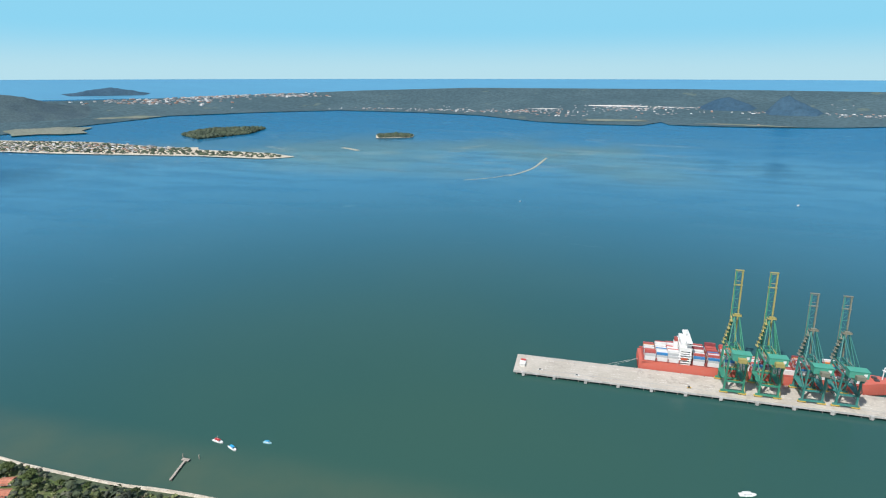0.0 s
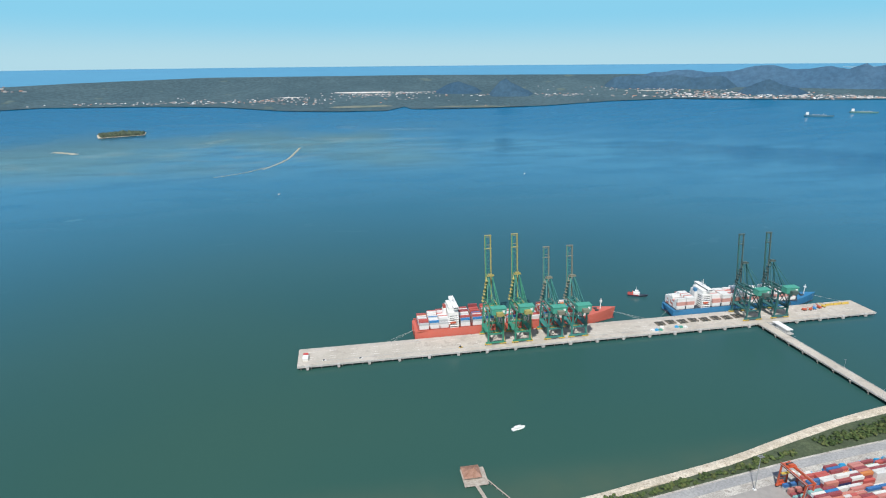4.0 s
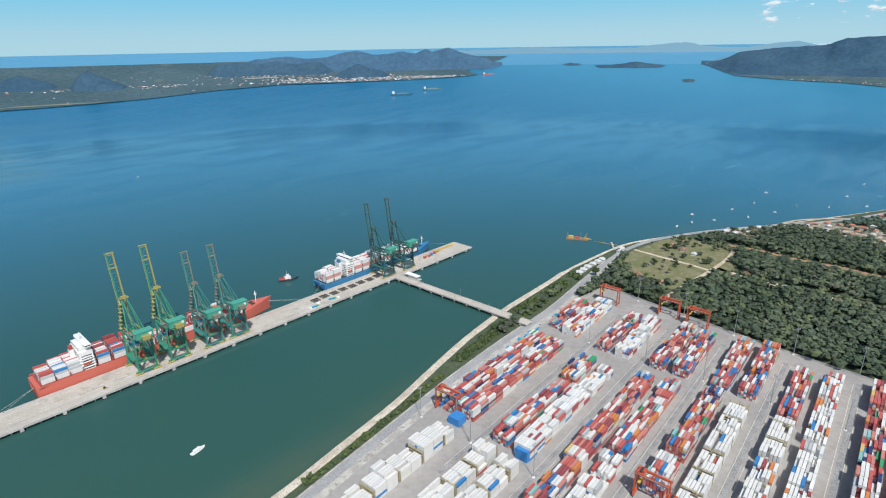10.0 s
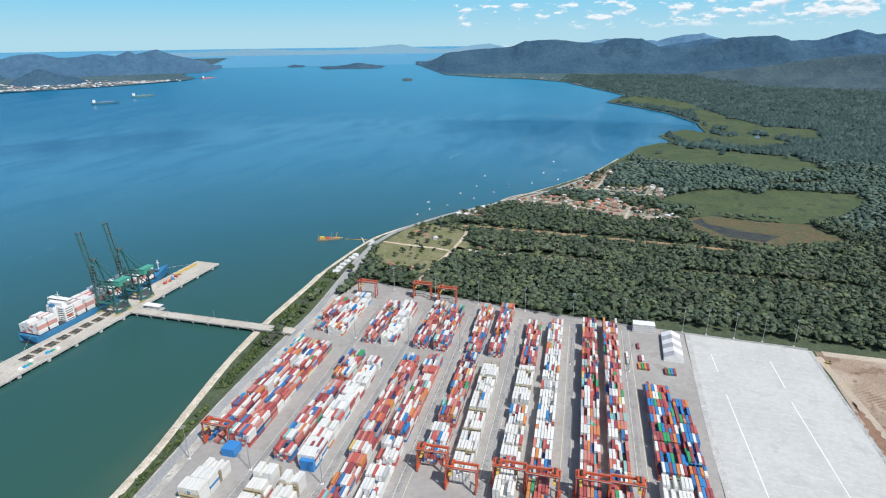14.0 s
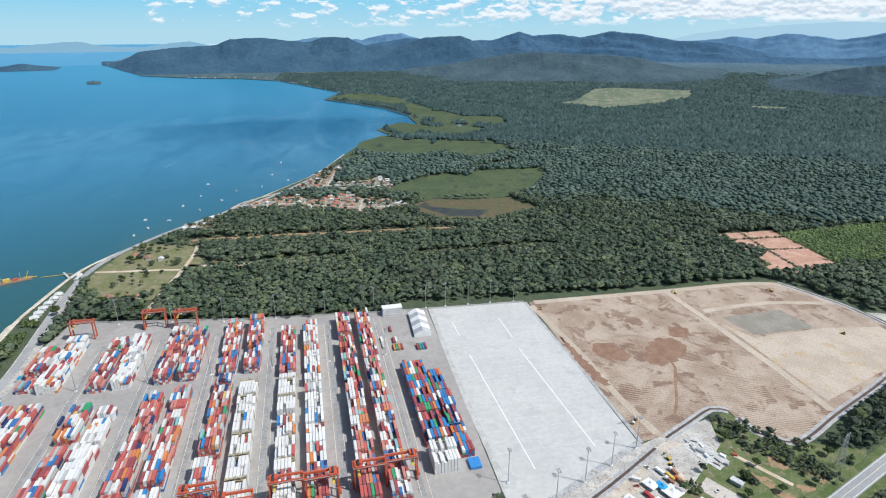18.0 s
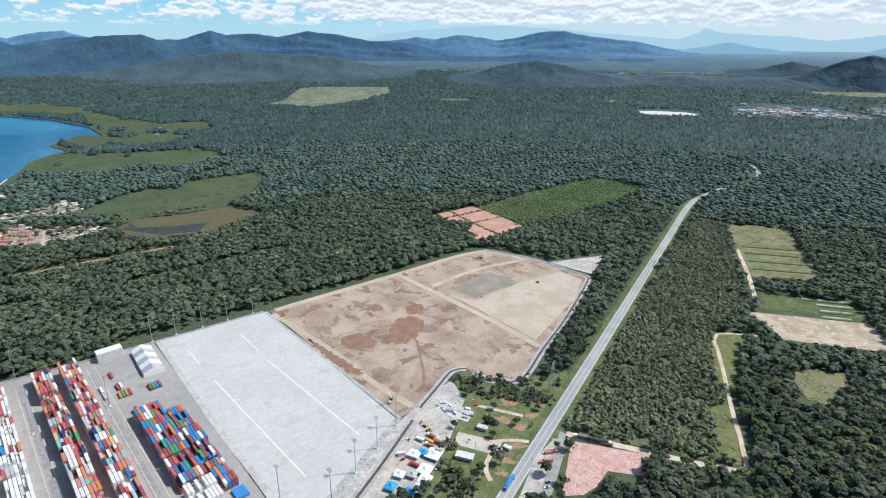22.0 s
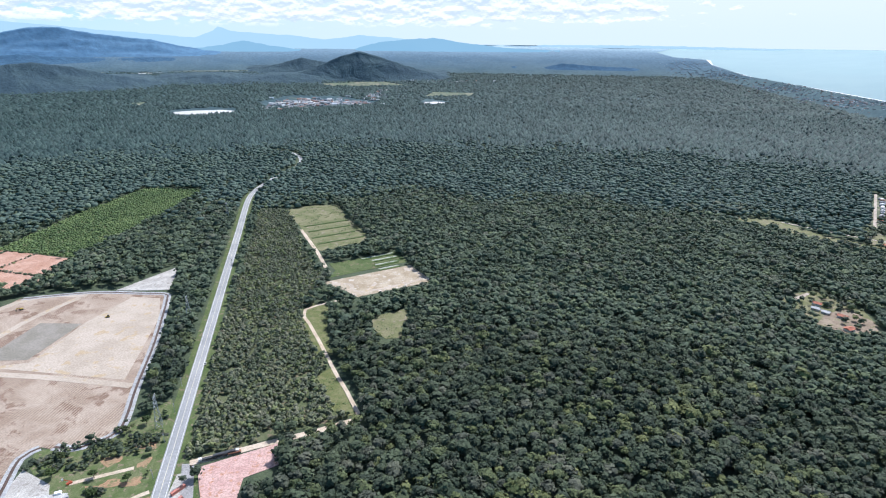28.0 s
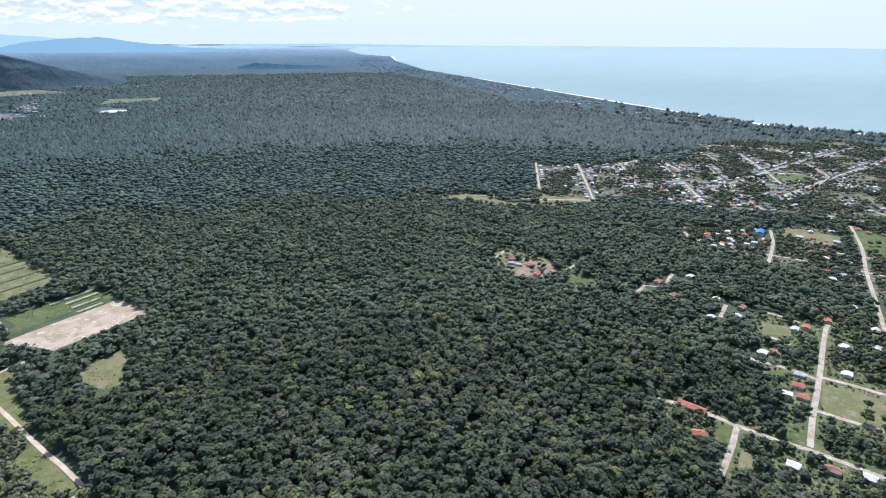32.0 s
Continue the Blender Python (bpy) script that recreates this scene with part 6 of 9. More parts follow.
for y, w in ((QY0 + 15, 0.3), (QY0 + 20, 0.3), (QY1 - 9, 0.3)):
    for i in range(60):
        if i % 2 == 0:
            part("lane_mark", Geo().box(QX0 + 10 + i * 12.8, y, DECK + 0.004, QX0 + 20 + i * 12.8, y + w, DECK + 0.02), WHITE_LINE, quay)
bridge = thing("access_bridge", None, None, "narrow concrete access bridge from shore to quay", "bridge")
bx, by0, by1, slant = 539.0, 362.0, QY0 - 0.5, -6.0


def on_bridge(s, off=0.0):
    return (bx - slant * (1 - s) + off, by0 + (by1 - by0) * s)


(ax, ay), (cx, cy) = on_bridge(0, -7), on_bridge(0, 7)
(dx_, dy_), (ex, ey) = on_bridge(1, -7), on_bridge(1, 7)
part("deck", Geo().prism([(ax, ay), (cx, cy), (ex, ey), (dx_, dy_)], DECK - 1.2, DECK - 0.05), QUAY, bridge)
for off in (-7, 7):
    p, q = on_bridge(0, off), on_bridge(1, off)
    part("parapet", Geo().beam((*p, DECK + 0.35), (*q, DECK + 0.35), 0.35, 0.9), KERB, bridge)
for i in range(11):
    s = 0.04 + i * 0.092
    p, q = on_bridge(s, -7.6), on_bridge(s, 7.6)
    part("pier_cap", Geo().beam((*p, DECK - 1.8), (*q, DECK - 1.8), 1.6, 1.2), KERB, bridge)
    for off in (-6, 0, 6):
        x, y = on_bridge(s, off)
        part("pile", Geo().tube((x, y, -4), (x, y, DECK - 2.2), 0.6, 8), PILE, bridge)
for s, off in ((0.25, -7), (0.5, 7), (0.75, -7)):
    x, y = on_bridge(s, off)
    part("lamp_post", Geo().tube((x, y, DECK), (x, y, DECK + 11), 0.14).beam((x, y, DECK + 11), (x - off * 0.3, y, DECK + 11.2), 0.3, 0.15), STEEL, bridge)
gate = thing("quay_gatehouse", None, None, "long white canopy and gatehouse on a platform beside the bridge", "building")
part("platform", Geo().box(547, 568, DECK - 1.4, 557, 601, DECK), KERB, gate)
part("canopy", Geo().box(547.5, 569, DECK + 4.6, 556.5, 596, DECK + 5.2), WHITE, gate)
part("office", Geo().box(549, 572, DECK, 555, 590, DECK + 3.4), WALLS["white"], gate)
for x in (548, 556):
    for y in (570, 582, 595):
        part("post", Geo().tube((x, y, DECK), (x, y, DECK + 4.6), 0.15), STEEL, gate)
for x, y in ((549, 570), (549, 599), (555, 570), (555, 599)):
    part("pile", Geo().tube((x, y, -4), (x, y, DECK - 1.4), 0.55, 8), PILE, gate)

# things lying on the quay
GEAR = colours("stacked_gear", [(3, (0.05, 0.06, 0.06)), (2, (0.12, 0.11, 0.09)), (1, (0.2, 0.18, 0.14))])
hatch = Geo()
for i in range(3):
    for j in range(2):
        for k in range(3):
            hatch.beam((i * 4.2, j * 6 + k * 2, 0.5), (i * 4.2 + 3.6, j * 6 + k * 2, 0.5), 0.35, 1.0)
        for s in (0.2, 3.4):
            hatch.beam((i * 4.2 + s, j * 6, 0.8), (i * 4.2 + s, j * 6 + 4.2, 0.8), 0.3, 0.4)
hm = hatch.mesh("spreader_frames")
hm.materials.append(GEAR)
for i in range(8):
    o = thing("hatch_frames", hm, GEAR, "dark steel lashing frames laid out on the quay", "steel frames", "frames laid out on the quay")
    o.matrix_world = pose(398 + i * 16.5, 622 + (i % 2) * 1.5, DECK, 0, 0, (i * 37 % 5) - 2)
rs = random.Random(8)
for i in range(7):
    m_ = (TARP_WHITE, TARP_BLUE, MACHINE)[i % 3]
    o = thing("quay_bundle", Geo().box(-2.2, -1.6, 0, 2.2, 1.6, 1.6).box(-1.6, -1.2, 1.6, 1.4, 1.1, 2.3), m_, "tarpaulin covered bundle on the quay", "bundle", "bundles on the quay")
    o.matrix_world = pose(384 + i * 5.5 + (14 if i > 3 else 0), 612 + rs.uniform(-3, 4), DECK, 0, 0, rs.uniform(-20, 20))


def vehicle(name, length, width, height, body, cab, label, category, truck=False):
    """A small road vehicle with wheels; built along +x."""
    v = thing(name, None, None, label, category)
    w = width / 2
    if truck:
        part("cab", Geo().box(length / 2 - 2.4, -w, 0.7, length / 2, w, 3.1), cab, v)
        part("windscreen", Geo().box(length / 2, -w * 0.85, 1.9, length / 2 + 0.03, w * 0.85, 2.8), GLASS, v)
        part("chassis", Geo().box(-length / 2, -w * 0.5, 0.7, length / 2 - 2.4, w * 0.5, 1.1), DARK, v)
        part("load", Geo().box(-length / 2, -w, 1.1, length / 2 - 2.8, w, height), body, v)
        xs = (length / 2 - 1.4, -length / 2 + 1.2, -length / 2 + 2.5)
    else:
        part("body", Geo().box(-length / 2, -w, 0.35, length / 2, w, 0.95), body, v)
        part("cabin", Geo().solid([(-length * 0.36, -w * 0.9, 0.95), (length * 0.22, -w * 0.9, 0.95), (length * 0.22, w * 0.9, 0.95), (-length * 0.36, w * 0.9, 0.95),
                                   (-length * 0.25, -w * 0.75, height), (length * 0.08, -w * 0.75, height), (length * 0.08, w * 0.75, height), (-length * 0.25, w * 0.75, height)],
                                  [(0, 1, 5, 4), (1, 2, 6, 5), (2, 3, 7, 6), (3, 0, 4, 7), (4, 5, 6, 7)]), cab, v)
        xs = (length * 0.3, -length * 0.3)
    for x in xs:
        for s in (-1, 1):
            part("wheel", Geo().tube((x, s * w, 0.42), (x, s * (w - 0.25), 0.42), 0.42, 10), RUBBER, v)
    return v


def place(ob, x, y, z=0.0, turn=0.0):
    ob.matrix_world = pose(x, y, z, 0, 0, turn)
    return ob


place(vehicle("forklift", 4.5, 2.2, 2.6, YELLOW, DARK, "yellow yard vehicle parked on the quay", "vehicle"), 128, 613, DECK, 10)
place(vehicle("pickup_truck", 5.0, 1.9, 1.7, WHITE, GLASS, "white pickup truck parked on the quay end", "car"), -38, 612, DECK, 5)
place(vehicle("pickup_truck", 5.0, 1.9, 1.7, WHITE, GLASS, "white pickup truck parked on the quay end", "car"), 5, 609, DECK, -4)
hut = thing("quay_hut", None, None, "small white and red hut at the end of the quay", "hut")
part("walls", Geo().box(-63, 615, DECK, -57, 624, DECK + 3), WALLS["white"], hut)
part("roof", Geo().box(-63.4, 614.6, DECK + 3, -56.6, 624.4, DECK + 3.3), WHITE, hut)
tank = thing("red_tank", Geo().tube((-63, 630, DECK + 1.4), (-57, 630, DECK + 1.4), 1.4, 10), RED, "red steel tank lying on the quay end", "tank")
digger_rows = [(625, 628), (634, 627), (642, 629), (651, 631), (660, 633)]
for i, (x, y) in enumerate(digger_rows):
    m_ = (ORANGE, ORANGE, BLUE, ORANGE, YELLOW)[i]
    o = thing("site_machine", None, None, ("blue" if i == 2 else "yellow" if i == 4 else "orange") + " work machine parked at the quay head", "machine", "machines at the quay head")
    part("body", Geo().box(-3, -1.6, 0.9, 2.2, 1.6, 3.0), m_, o)
    part("boom", Geo().beam((2, 0, 2.6), (6.5, 0, 4.2), 0.6, 0.7), m_, o)
    for s in (-1.3, 1.3):
        part("track", Geo().box(-3.2, s - 0.4, 0, 2.6, s + 0.4, 0.95), RUBBER, o)
    place(o, x, y, DECK, 30 * i)
for i in range(3):
    place(thing("pipe_stack", Geo().tube((-6, -0.9, 0.8), (6, -0.9, 0.8), 0.8, 8).tube((-6, 0.9, 0.8), (6, 0.9, 0.8), 0.8, 8).tube((-6, 0, 2.1), (6, 0, 2.1), 0.8, 8), YELLOW, "stack of ochre pipes on the quay head", "pipes",
                "pipes on the quay head"), 672 + i * 13, 636, DECK, 4)


# ---------------------------------------------------------------- quay cranes
def quay_crane(main, trim, tall, label):
    """Ship-to-shore crane with its boom raised. Local x along the quay, y to the water; rails at y 0 and 30."""
    c = thing("quay_crane", None, None, label, "crane", "quay cranes")
    hw, port, top = 9.5, 15.0, 43.0 * tall
    apex = 80.0 * tall
    for y in (0, 30):
        part("sill_beam", Geo().box(-hw - 3, y - 0.9, 2.4, hw + 3, y + 0.9, 4.2), main, c)
        for x in (-hw, hw):
            b = part("bogie", Geo().box(x - 4.2, y - 0.8, 0.9, x + 4.2, y + 0.8, 2.4), YELLOW, c, "yellow wheel bogie")
            for k in range(4):
                part("wheel", Geo().tube((x - 3.3 + k * 2.2, y - 0.45, 0.48), (x - 3.3 + k * 2.2, y + 0.45, 0.48), 0.45, 8), DARK, b)
            part("leg", Geo().beam((x, y, 4), (x * 0.93, y, top), 1.7, 1.9), main, c)
        part("cross_beam", Geo().beam((-hw, y, port), (hw, y, port), 1.3, 1.8), main, c)
        part("cross_beam", Geo().beam((-hw, y, top - 1), (hw, y, top - 1), 1.4, 2.0), main, c)
        for s in (-1, 1):
            part("brace", Geo().beam((s * hw * 0.97, y, port + 1), (0, y, top - 2), 0.7), main, c)
    for x in (-hw, hw):
        part("portal_beam", Geo().beam((x, 0, port), (x, 30, port), 1.5, 2.2), main, c)
        part("diagonal", Geo().beam((x, 0, port + 1), (x * 0.95, 30, top - 2), 0.9), main, c)
        part("top_beam", Geo().beam((x * 0.93, -1, top), (x * 0.93, 31, top), 1.3, 1.8), main, c)
    # girder with walkway, from the back reach to the hinge
    for x in (-3.4, 3.4):
        part("girder", Geo().beam((x, -17, top + 2), (x, 36, top + 2), 1.3, 2.6), main, c)
        part("walkway", Geo().box(x * 1.75 - 0.5, -17, top + 2.6, x * 1.75 + 0.5, 36, top + 2.75), trim, c)
        part("handrail", Geo().beam((x * 1.9, -17, top + 3.8), (x * 1.9, 36, top + 3.8), 0.12), trim, c)
    for k in range(6):
        part("girder_tie", Geo().beam((-3.4, -16 + k * 10, top + 3), (3.4, -16 + k * 10, top + 3), 0.7), main, c)
    house = part("machine_house", Geo().box(-9.0, -13, top + 3.6, 9.0, -3.5, top + 11.0), MACHINE, c, "green machinery house with sloped roof edge")
    part("roof", Geo().prism([(-9.5, -13.5), (9.5, -13.5), (9.5, -3), (-9.5, -3)], top + 11.0, top + 11.5), MACHINE, house)
    part("panel", Geo().box(-5.5, -3.48, top + 6.0, -2.5, -3.4, top + 9.2), WHITE, house)
    part("panel", Geo().box(4.0, -13.1, top + 6.0, 7.0, -13.02, top + 9.2), WHITE, house)
    part("electric_room", Geo().box(-4, -18.5, top + 3.6, 4, -13.4, top + 8), trim, c)
    # apex frame over the water side legs
    for x in (-1, 1):
        part("apex_leg", Geo().beam((x * hw * 0.93, 30, top), (x * 2.6, 32, apex), 1.1, 1.3), main, c)
        part("apex_leg", Geo().beam((x * hw * 0.9, 14, top + 1), (x * 2.6, 31, apex - 2), 0.8), main, c)
        part("back_stay", Geo().beam((x * 2.6, 31.5, apex), (x * 3.4, -15, top + 3.4), 0.55), main, c)
        part("back_stay", Geo().beam((x * 2.4, 31.5, apex - 1), (x * 3.4, 3, top + 3.4), 0.55), main, c)
        part("stay_rod", Geo().beam((x * 2.6, 32, apex), (x * 3.0, 44, top + 38 * tall), 0.35), main, c)
    part("apex_platform", Geo().box(-4.6, 29.5, apex, 4.6, 34.2, apex + 0.4).box(-4.6, 29.5, apex + 0.4, -4.3, 34.2, apex + 1.6).box(4.3, 29.5, apex + 0.4, 4.6, 34.2, apex + 1.6), trim, c)
    part("sheave_block", Geo().box(-2.8, 30.5, apex + 0.4, 2.8, 33.2, apex + 2.6), trim, c)
    for k in range(7):
        z0, z1 = top + 4 + k * (apex - top - 5) / 7, top + 4 + (k + 1) * (apex - top - 5) / 7
        f = (z0 - top) / (apex - top)
        part("stair_flight", Geo().beam((-hw * 0.93 * (1 - f) - 2.6 * f - 1.6, 28 + (k % 2) * 5, z0), (-hw * 0.93 * (1 - f) - 2.6 * f - 1.6, 33 - (k % 2) * 5, z1), 1.1, 0.3), trim, c)
        part("landing", Geo().box(-hw * 0.93 * (1 - f) - 2.6 * f - 3.0, 27.5, z0 - 0.15, -hw * 0.93 * (1 - f) - 2.6 * f - 0.4, 33.5, z0 + 0.1), trim, c)
    # raised boom
    lean, length = radians(82), 84.0 if tall == 1.0 else 69.0
    dy, dz = math.cos(lean), math.sin(lean)
    hy, hz = 37.0, top + 2.0

    def on_boom(s, x):
        return (x, hy + dy * s, hz + dz * s)

    for x in (-3.2, 3.2):
        part("boom_beam", Geo().beam(on_boom(0, x), on_boom(length, x), 1.0 if x > 0 else 1.35, 1.9), main if x < 0 else trim, c)
        part("boom_rail", Geo().beam(on_boom(1, x * 1.28), on_boom(length - 1, x * 1.28), 0.5, 0.25), trim, c)
    for k in range(9):
        part("boom_tie", Geo().beam(on_boom(length * k / 8.2, -3.2), on_boom(length * k / 8.2, 3.2), 0.5), trim if k > 6 else main, c)
        if k < 8:
            part("boom_brace", Geo().beam(on_boom(length * k / 8.2, -3.2 if k % 2 else 3.2), on_boom(length * (k + 1) / 8.2, 3.2 if k % 2 else -3.2), 0.3), main, c)
    for s in (length * 0.8, length):
        a, b = on_boom(s, -4.6), on_boom(s, 4.6)
        part("boom_platform", Geo().beam(a, b, 2.6, 0.8), trim, c)
    cab = part("operator_cab", Geo().box(-5.2, 20, top - 3.6, -2.2, 23, top - 0.6), WHITE, c, "white glazed operator cab")
    part("window", Geo().box(-5.1, 23.0, top - 3.2, -2.3, 23.05, top - 1.2), GLASS, cab)
    part("trolley", Geo().box(-3.5, 17, top - 0.5, 3.5, 24, top + 0.5), trim, c)
    part("spreader", Geo().box(-6, 18.5, port + 7, 6, 20.8, port + 7.8), trim, c)
    for x in (-5, 5):
        part("hoist_rope", Geo().tube((x * 0.5, 19.6, top - 0.5), (x, 19.6, port + 7.8), 0.08, 4), DARK, c)
    for k in range(4):
        z0 = 4.5 + k * (top - 6) / 4
        part("stair_flight", Geo().beam((hw + 1.6, -2 + (k % 2) * 5, z0), (hw + 1.4, 3 - (k % 2) * 5, z0 + (top - 6) / 4), 1.0, 0.3), trim, c)
    for x in (-hw, hw):
        part("side_platform", Geo().box(x - 3, 4, port + 1.4, x + 3, 26, port + 1.6), main, c)
        part("lower_frame", Geo().beam((x, 4, 9), (x, 26, 9), 0.6), main, c)
    return c


crane_a = quay_crane(GREEN, paint("olive_yellow_steel", (0.36, 0.31, 0.10)), 1.0, "tall bright green quay crane with yellow stairs, boom raised")
place(crane_a, 172.5, 612.5, DECK)
copy_thing(crane_a, pose(207.5, 612.5, DECK))
crane_b = quay_crane(TEAL, paint("ochre_weathered_steel", (0.20, 0.20, 0.15)), 0.89, "dark teal quay crane with weathered stairs, boom raised")
place(crane_b, 250, 612.5, DECK)
copy_thing(crane_b, pose(282, 612.5, DECK))
crane_c = quay_crane(paint("crane_dark_teal_paint", (0.02, 0.125, 0.12)), paint("dark_teal_weathered", (0.07, 0.11, 0.10)), 0.89, "very dark teal quay crane beside the bridge, boom raised")
place(crane_c, 531, 612.5, DECK)
copy_thing(crane_c, pose(573, 612.5, DECK))


# ---------------------------------------------------------------- ships
def hull_mesh(length, beam, depth, sheer=3.0, fine=0.16, z0=-3.0):
    """A ship's hull along +x from stern to bow, closed by its deck."""
    g = Geo()
    st = [0, 0.015, 0.06, 0.2, 0.5, 0.7, 0.8, 0.87, 0.92, 0.96, 0.985, 1.0]
    rows = []
    for s in st:
        wide = 1.0
        if s > 1 - fine * 1.8:
            k = (s - (1 - fine * 1.8)) / (fine * 1.8)
            wide = max(0.02, 1 - k ** 2.1)
        if s < 0.06:
            wide = 0.86 + s * 2.3
        low = wide * (0.92 if 0.1 < s < 0.75 else 0.74)
        if s > 1 - fine:
            low = wide * 0.45
        rise = sheer * max(0, (s - 0.82) / 0.18) ** 1.3
        x = s * length
        under = x if s > 0.05 else x + 6
        over = x + (4 * max(0, (s - 0.9) / 0.1))
        rows += [(under, -low * beam / 2, z0), (x, -wide * beam / 2, 2.0), (over, -wide * beam / 2, depth + rise), (over, wide * beam / 2, depth + rise), (x, wide * beam / 2, 2.0), (under, low * beam / 2, z0)]
    f = []
    for i in range(len(st) - 1):
        for k in range(5):
            a = 6 * i + k
            f.append((a, a + 6, a + 7, a + 1))
    f += [tuple(range(5, -1, -1)), tuple(range(6 * len(st) - 6, 6 * len(st)))]
    return g.solid(rows, [tuple(reversed(q)) for q in f])


def ship(name, label, length, beam, depth, tower_x, tower_z, hull, deckm, seed, boxes, mixm, stack_hi):
    s = thing(name, None, None, label, "ship")
    part("hull", hull_mesh(length, beam, depth), hull, s)
    part("boot_stripe", hull_mesh(length - 0.6, beam + 0.12, 1.1, 0, z0=-2.9), deckm, s)
    part("deck", Geo().box(4, -beam / 2 + 0.5, depth + 0.02, length * 0.84, beam / 2 - 0.5, depth + 0.25), deckm, s)
    for y in (-1, 1):
        part("bulwark", Geo().beam((2, y * (beam / 2 - 0.2), depth + 0.7), (length * 0.72, y * (beam / 2 - 0.2), depth + 0.7), 0.25, 1.4), hull, s)
    hw = beam / 2
    t = part("accommodation", Geo().box(tower_x, -hw * 0.86, depth, tower_x + 13, hw * 0.86, tower_z - 9).box(tower_x + 1, -hw * 0.7, tower_z - 9, tower_x + 12, hw * 0.7, tower_z - 4), WHITE, s, "white accommodation tower")
    part("bridge_wing", Geo().box(tower_x + 6, -hw, tower_z - 4, tower_x + 12.5, hw, tower_z - 1), WHITE, t)
    part("window_band", Geo().box(tower_x + 12.5, -hw * 0.95, tower_z - 3, tower_x + 12.56, hw * 0.95, tower_z - 1.8), GLASS, t)
    for k in range(4):
        z = depth + 3.4 + k * 3.2
        part("deck_edge", Geo().box(tower_x - 0.8, -hw * 0.92, z, tower_x + 13.8, hw * 0.92, z + 0.25), WHITE, t)
        for j in range(6):
            part("porthole", Geo().box(tower_x + 13.0, -hw * 0.7 + j * hw * 0.28, z + 1.0, tower_x + 13.05, -hw * 0.7 + j * hw * 0.28 + 1.1, z + 2.0), GLASS, t)
    for k in range(6):
        z = depth + 1.5 + k * 3.0
        if z < tower_z - 10:
            part("window_row", Geo().box(tower_x + 1.5, -hw * 0.86 - 0.06, z, tower_x + 11.5, -hw * 0.86 - 0.01, z + 0.9), GLASS, t)
            part("window_row", Geo().box(tower_x - 0.06, -hw * 0.7, z, tower_x - 0.01, -hw * 0.25, z + 0.9).box(tower_x - 0.06, hw * 0.25, z, tower_x - 0.01, hw * 0.7, z + 0.9), GLASS, t)
    part("wing_window", Geo().box(tower_x + 6.5, -hw - 0.06, tower_z - 2.9, tower_x + 12, -hw - 0.01, tower_z - 1.7).box(tower_x + 5.94, -hw * 0.9, tower_z - 2.9, tower_x + 5.99, hw * 0.9, tower_z - 1.7), GLASS, t)
    part("stairway", Geo().beam((tower_x - 0.6, -hw * 0.5, depth + 3.4), (tower_x - 0.6, -hw * 0.1, depth + 9.8), 0.9, 0.2).beam((tower_x - 0.6, hw * 0.1, depth + 9.8), (tower_x - 0.6, hw * 0.5, depth + 16.2), 0.9, 0.2), STEEL, t)
    part("radar", Geo().box(tower_x + 6.5, -2.2, tower_z + 2.2, tower_x + 7.2, 2.2, tower_z + 2.7).box(tower_x + 9, -3.2, tower_z - 0.6, tower_x + 10.2, -2.0, tower_z + 0.9).box(tower_x + 9, 2.0, tower_z - 0.6, tower_x + 10.2, 3.2, tower_z + 0.9), WHITE, t)
    part("roof", Geo().box(tower_x + 5, -hw * 0.8, tower_z - 1, tower_x + 12, hw * 0.8, tower_z - 0.6), WHITE, t)
    part("mast", Geo().tube((tower_x + 8, 0, tower_z - 1), (tower_x + 8, 0, tower_z + 8), 0.4).beam((tower_x + 8, -4, tower_z + 4), (tower_x + 8, 4, tower_z + 4), 0.3), WHITE, t)
    fu = part("funnel", Geo().box(tower_x - 5.4, -3.2, depth, tower_x - 0.9, 3.2, tower_z - 8), WHITE, t)
    part("funnel_top", Geo().box(tower_x - 5.0, -2.8, tower_z - 8, tower_x - 1.4, 2.8, tower_z - 4), DECK_RED if hull is HULL_RED else HULL_BLUE, fu)
    for y in (-1, 1):
        part("lifeboat", Geo().prism([(tower_x + 2, y * hw * 0.9 - 1.2), (tower_x + 8, y * hw * 0.9 - 1.2), (tower_x + 9.5, y * hw * 0.9), (tower_x + 8, y * hw * 0.9 + 1.2), (tower_x + 2, y * hw * 0.9 + 1.2)],
                                     depth + 7, depth + 9.4), ORANGE, t)
    rng = random.Random(seed)
    for b, (x0, hi) in enumerate(boxes):
        cols = int((beam - 3) / 2.55)
        g = Geo()
        for j in range(cols):
            h = max(0, min(stack_hi, hi + rng.choice((-1, 0, 0, 0, 1)) - (1 if j in (0, cols - 1) and rng.random() < 0.5 else 0)))
            if x0 > length * 0.8 and abs(j - cols / 2 + 0.5) > cols * 0.36:
                h = 0
            for k in range(h):
                y = -cols * 2.55 / 2 + j * 2.55
                g.box(x0, y, depth + 1.5 + k * 2.7, x0 + 12.2, y + 2.44, depth + 4.1 + k * 2.7)
        if g.v:
            tagged(part("container_bay", g, mixm, s), "stack of containers across the deck", kind="stuff")
        part("hatch_coaming", Geo().box(x0 - 0.6, -hw + 2, depth + 0.25, x0 + 12.8, hw - 2, depth + 1.5), deckm, s)
        part("lashing_bridge", Geo().box(x0 + 12.9, -hw + 0.8, depth + 0.3, x0 + 13.6, hw - 0.8, depth + 5.5), deckm, s)
    xb = length * 0.935
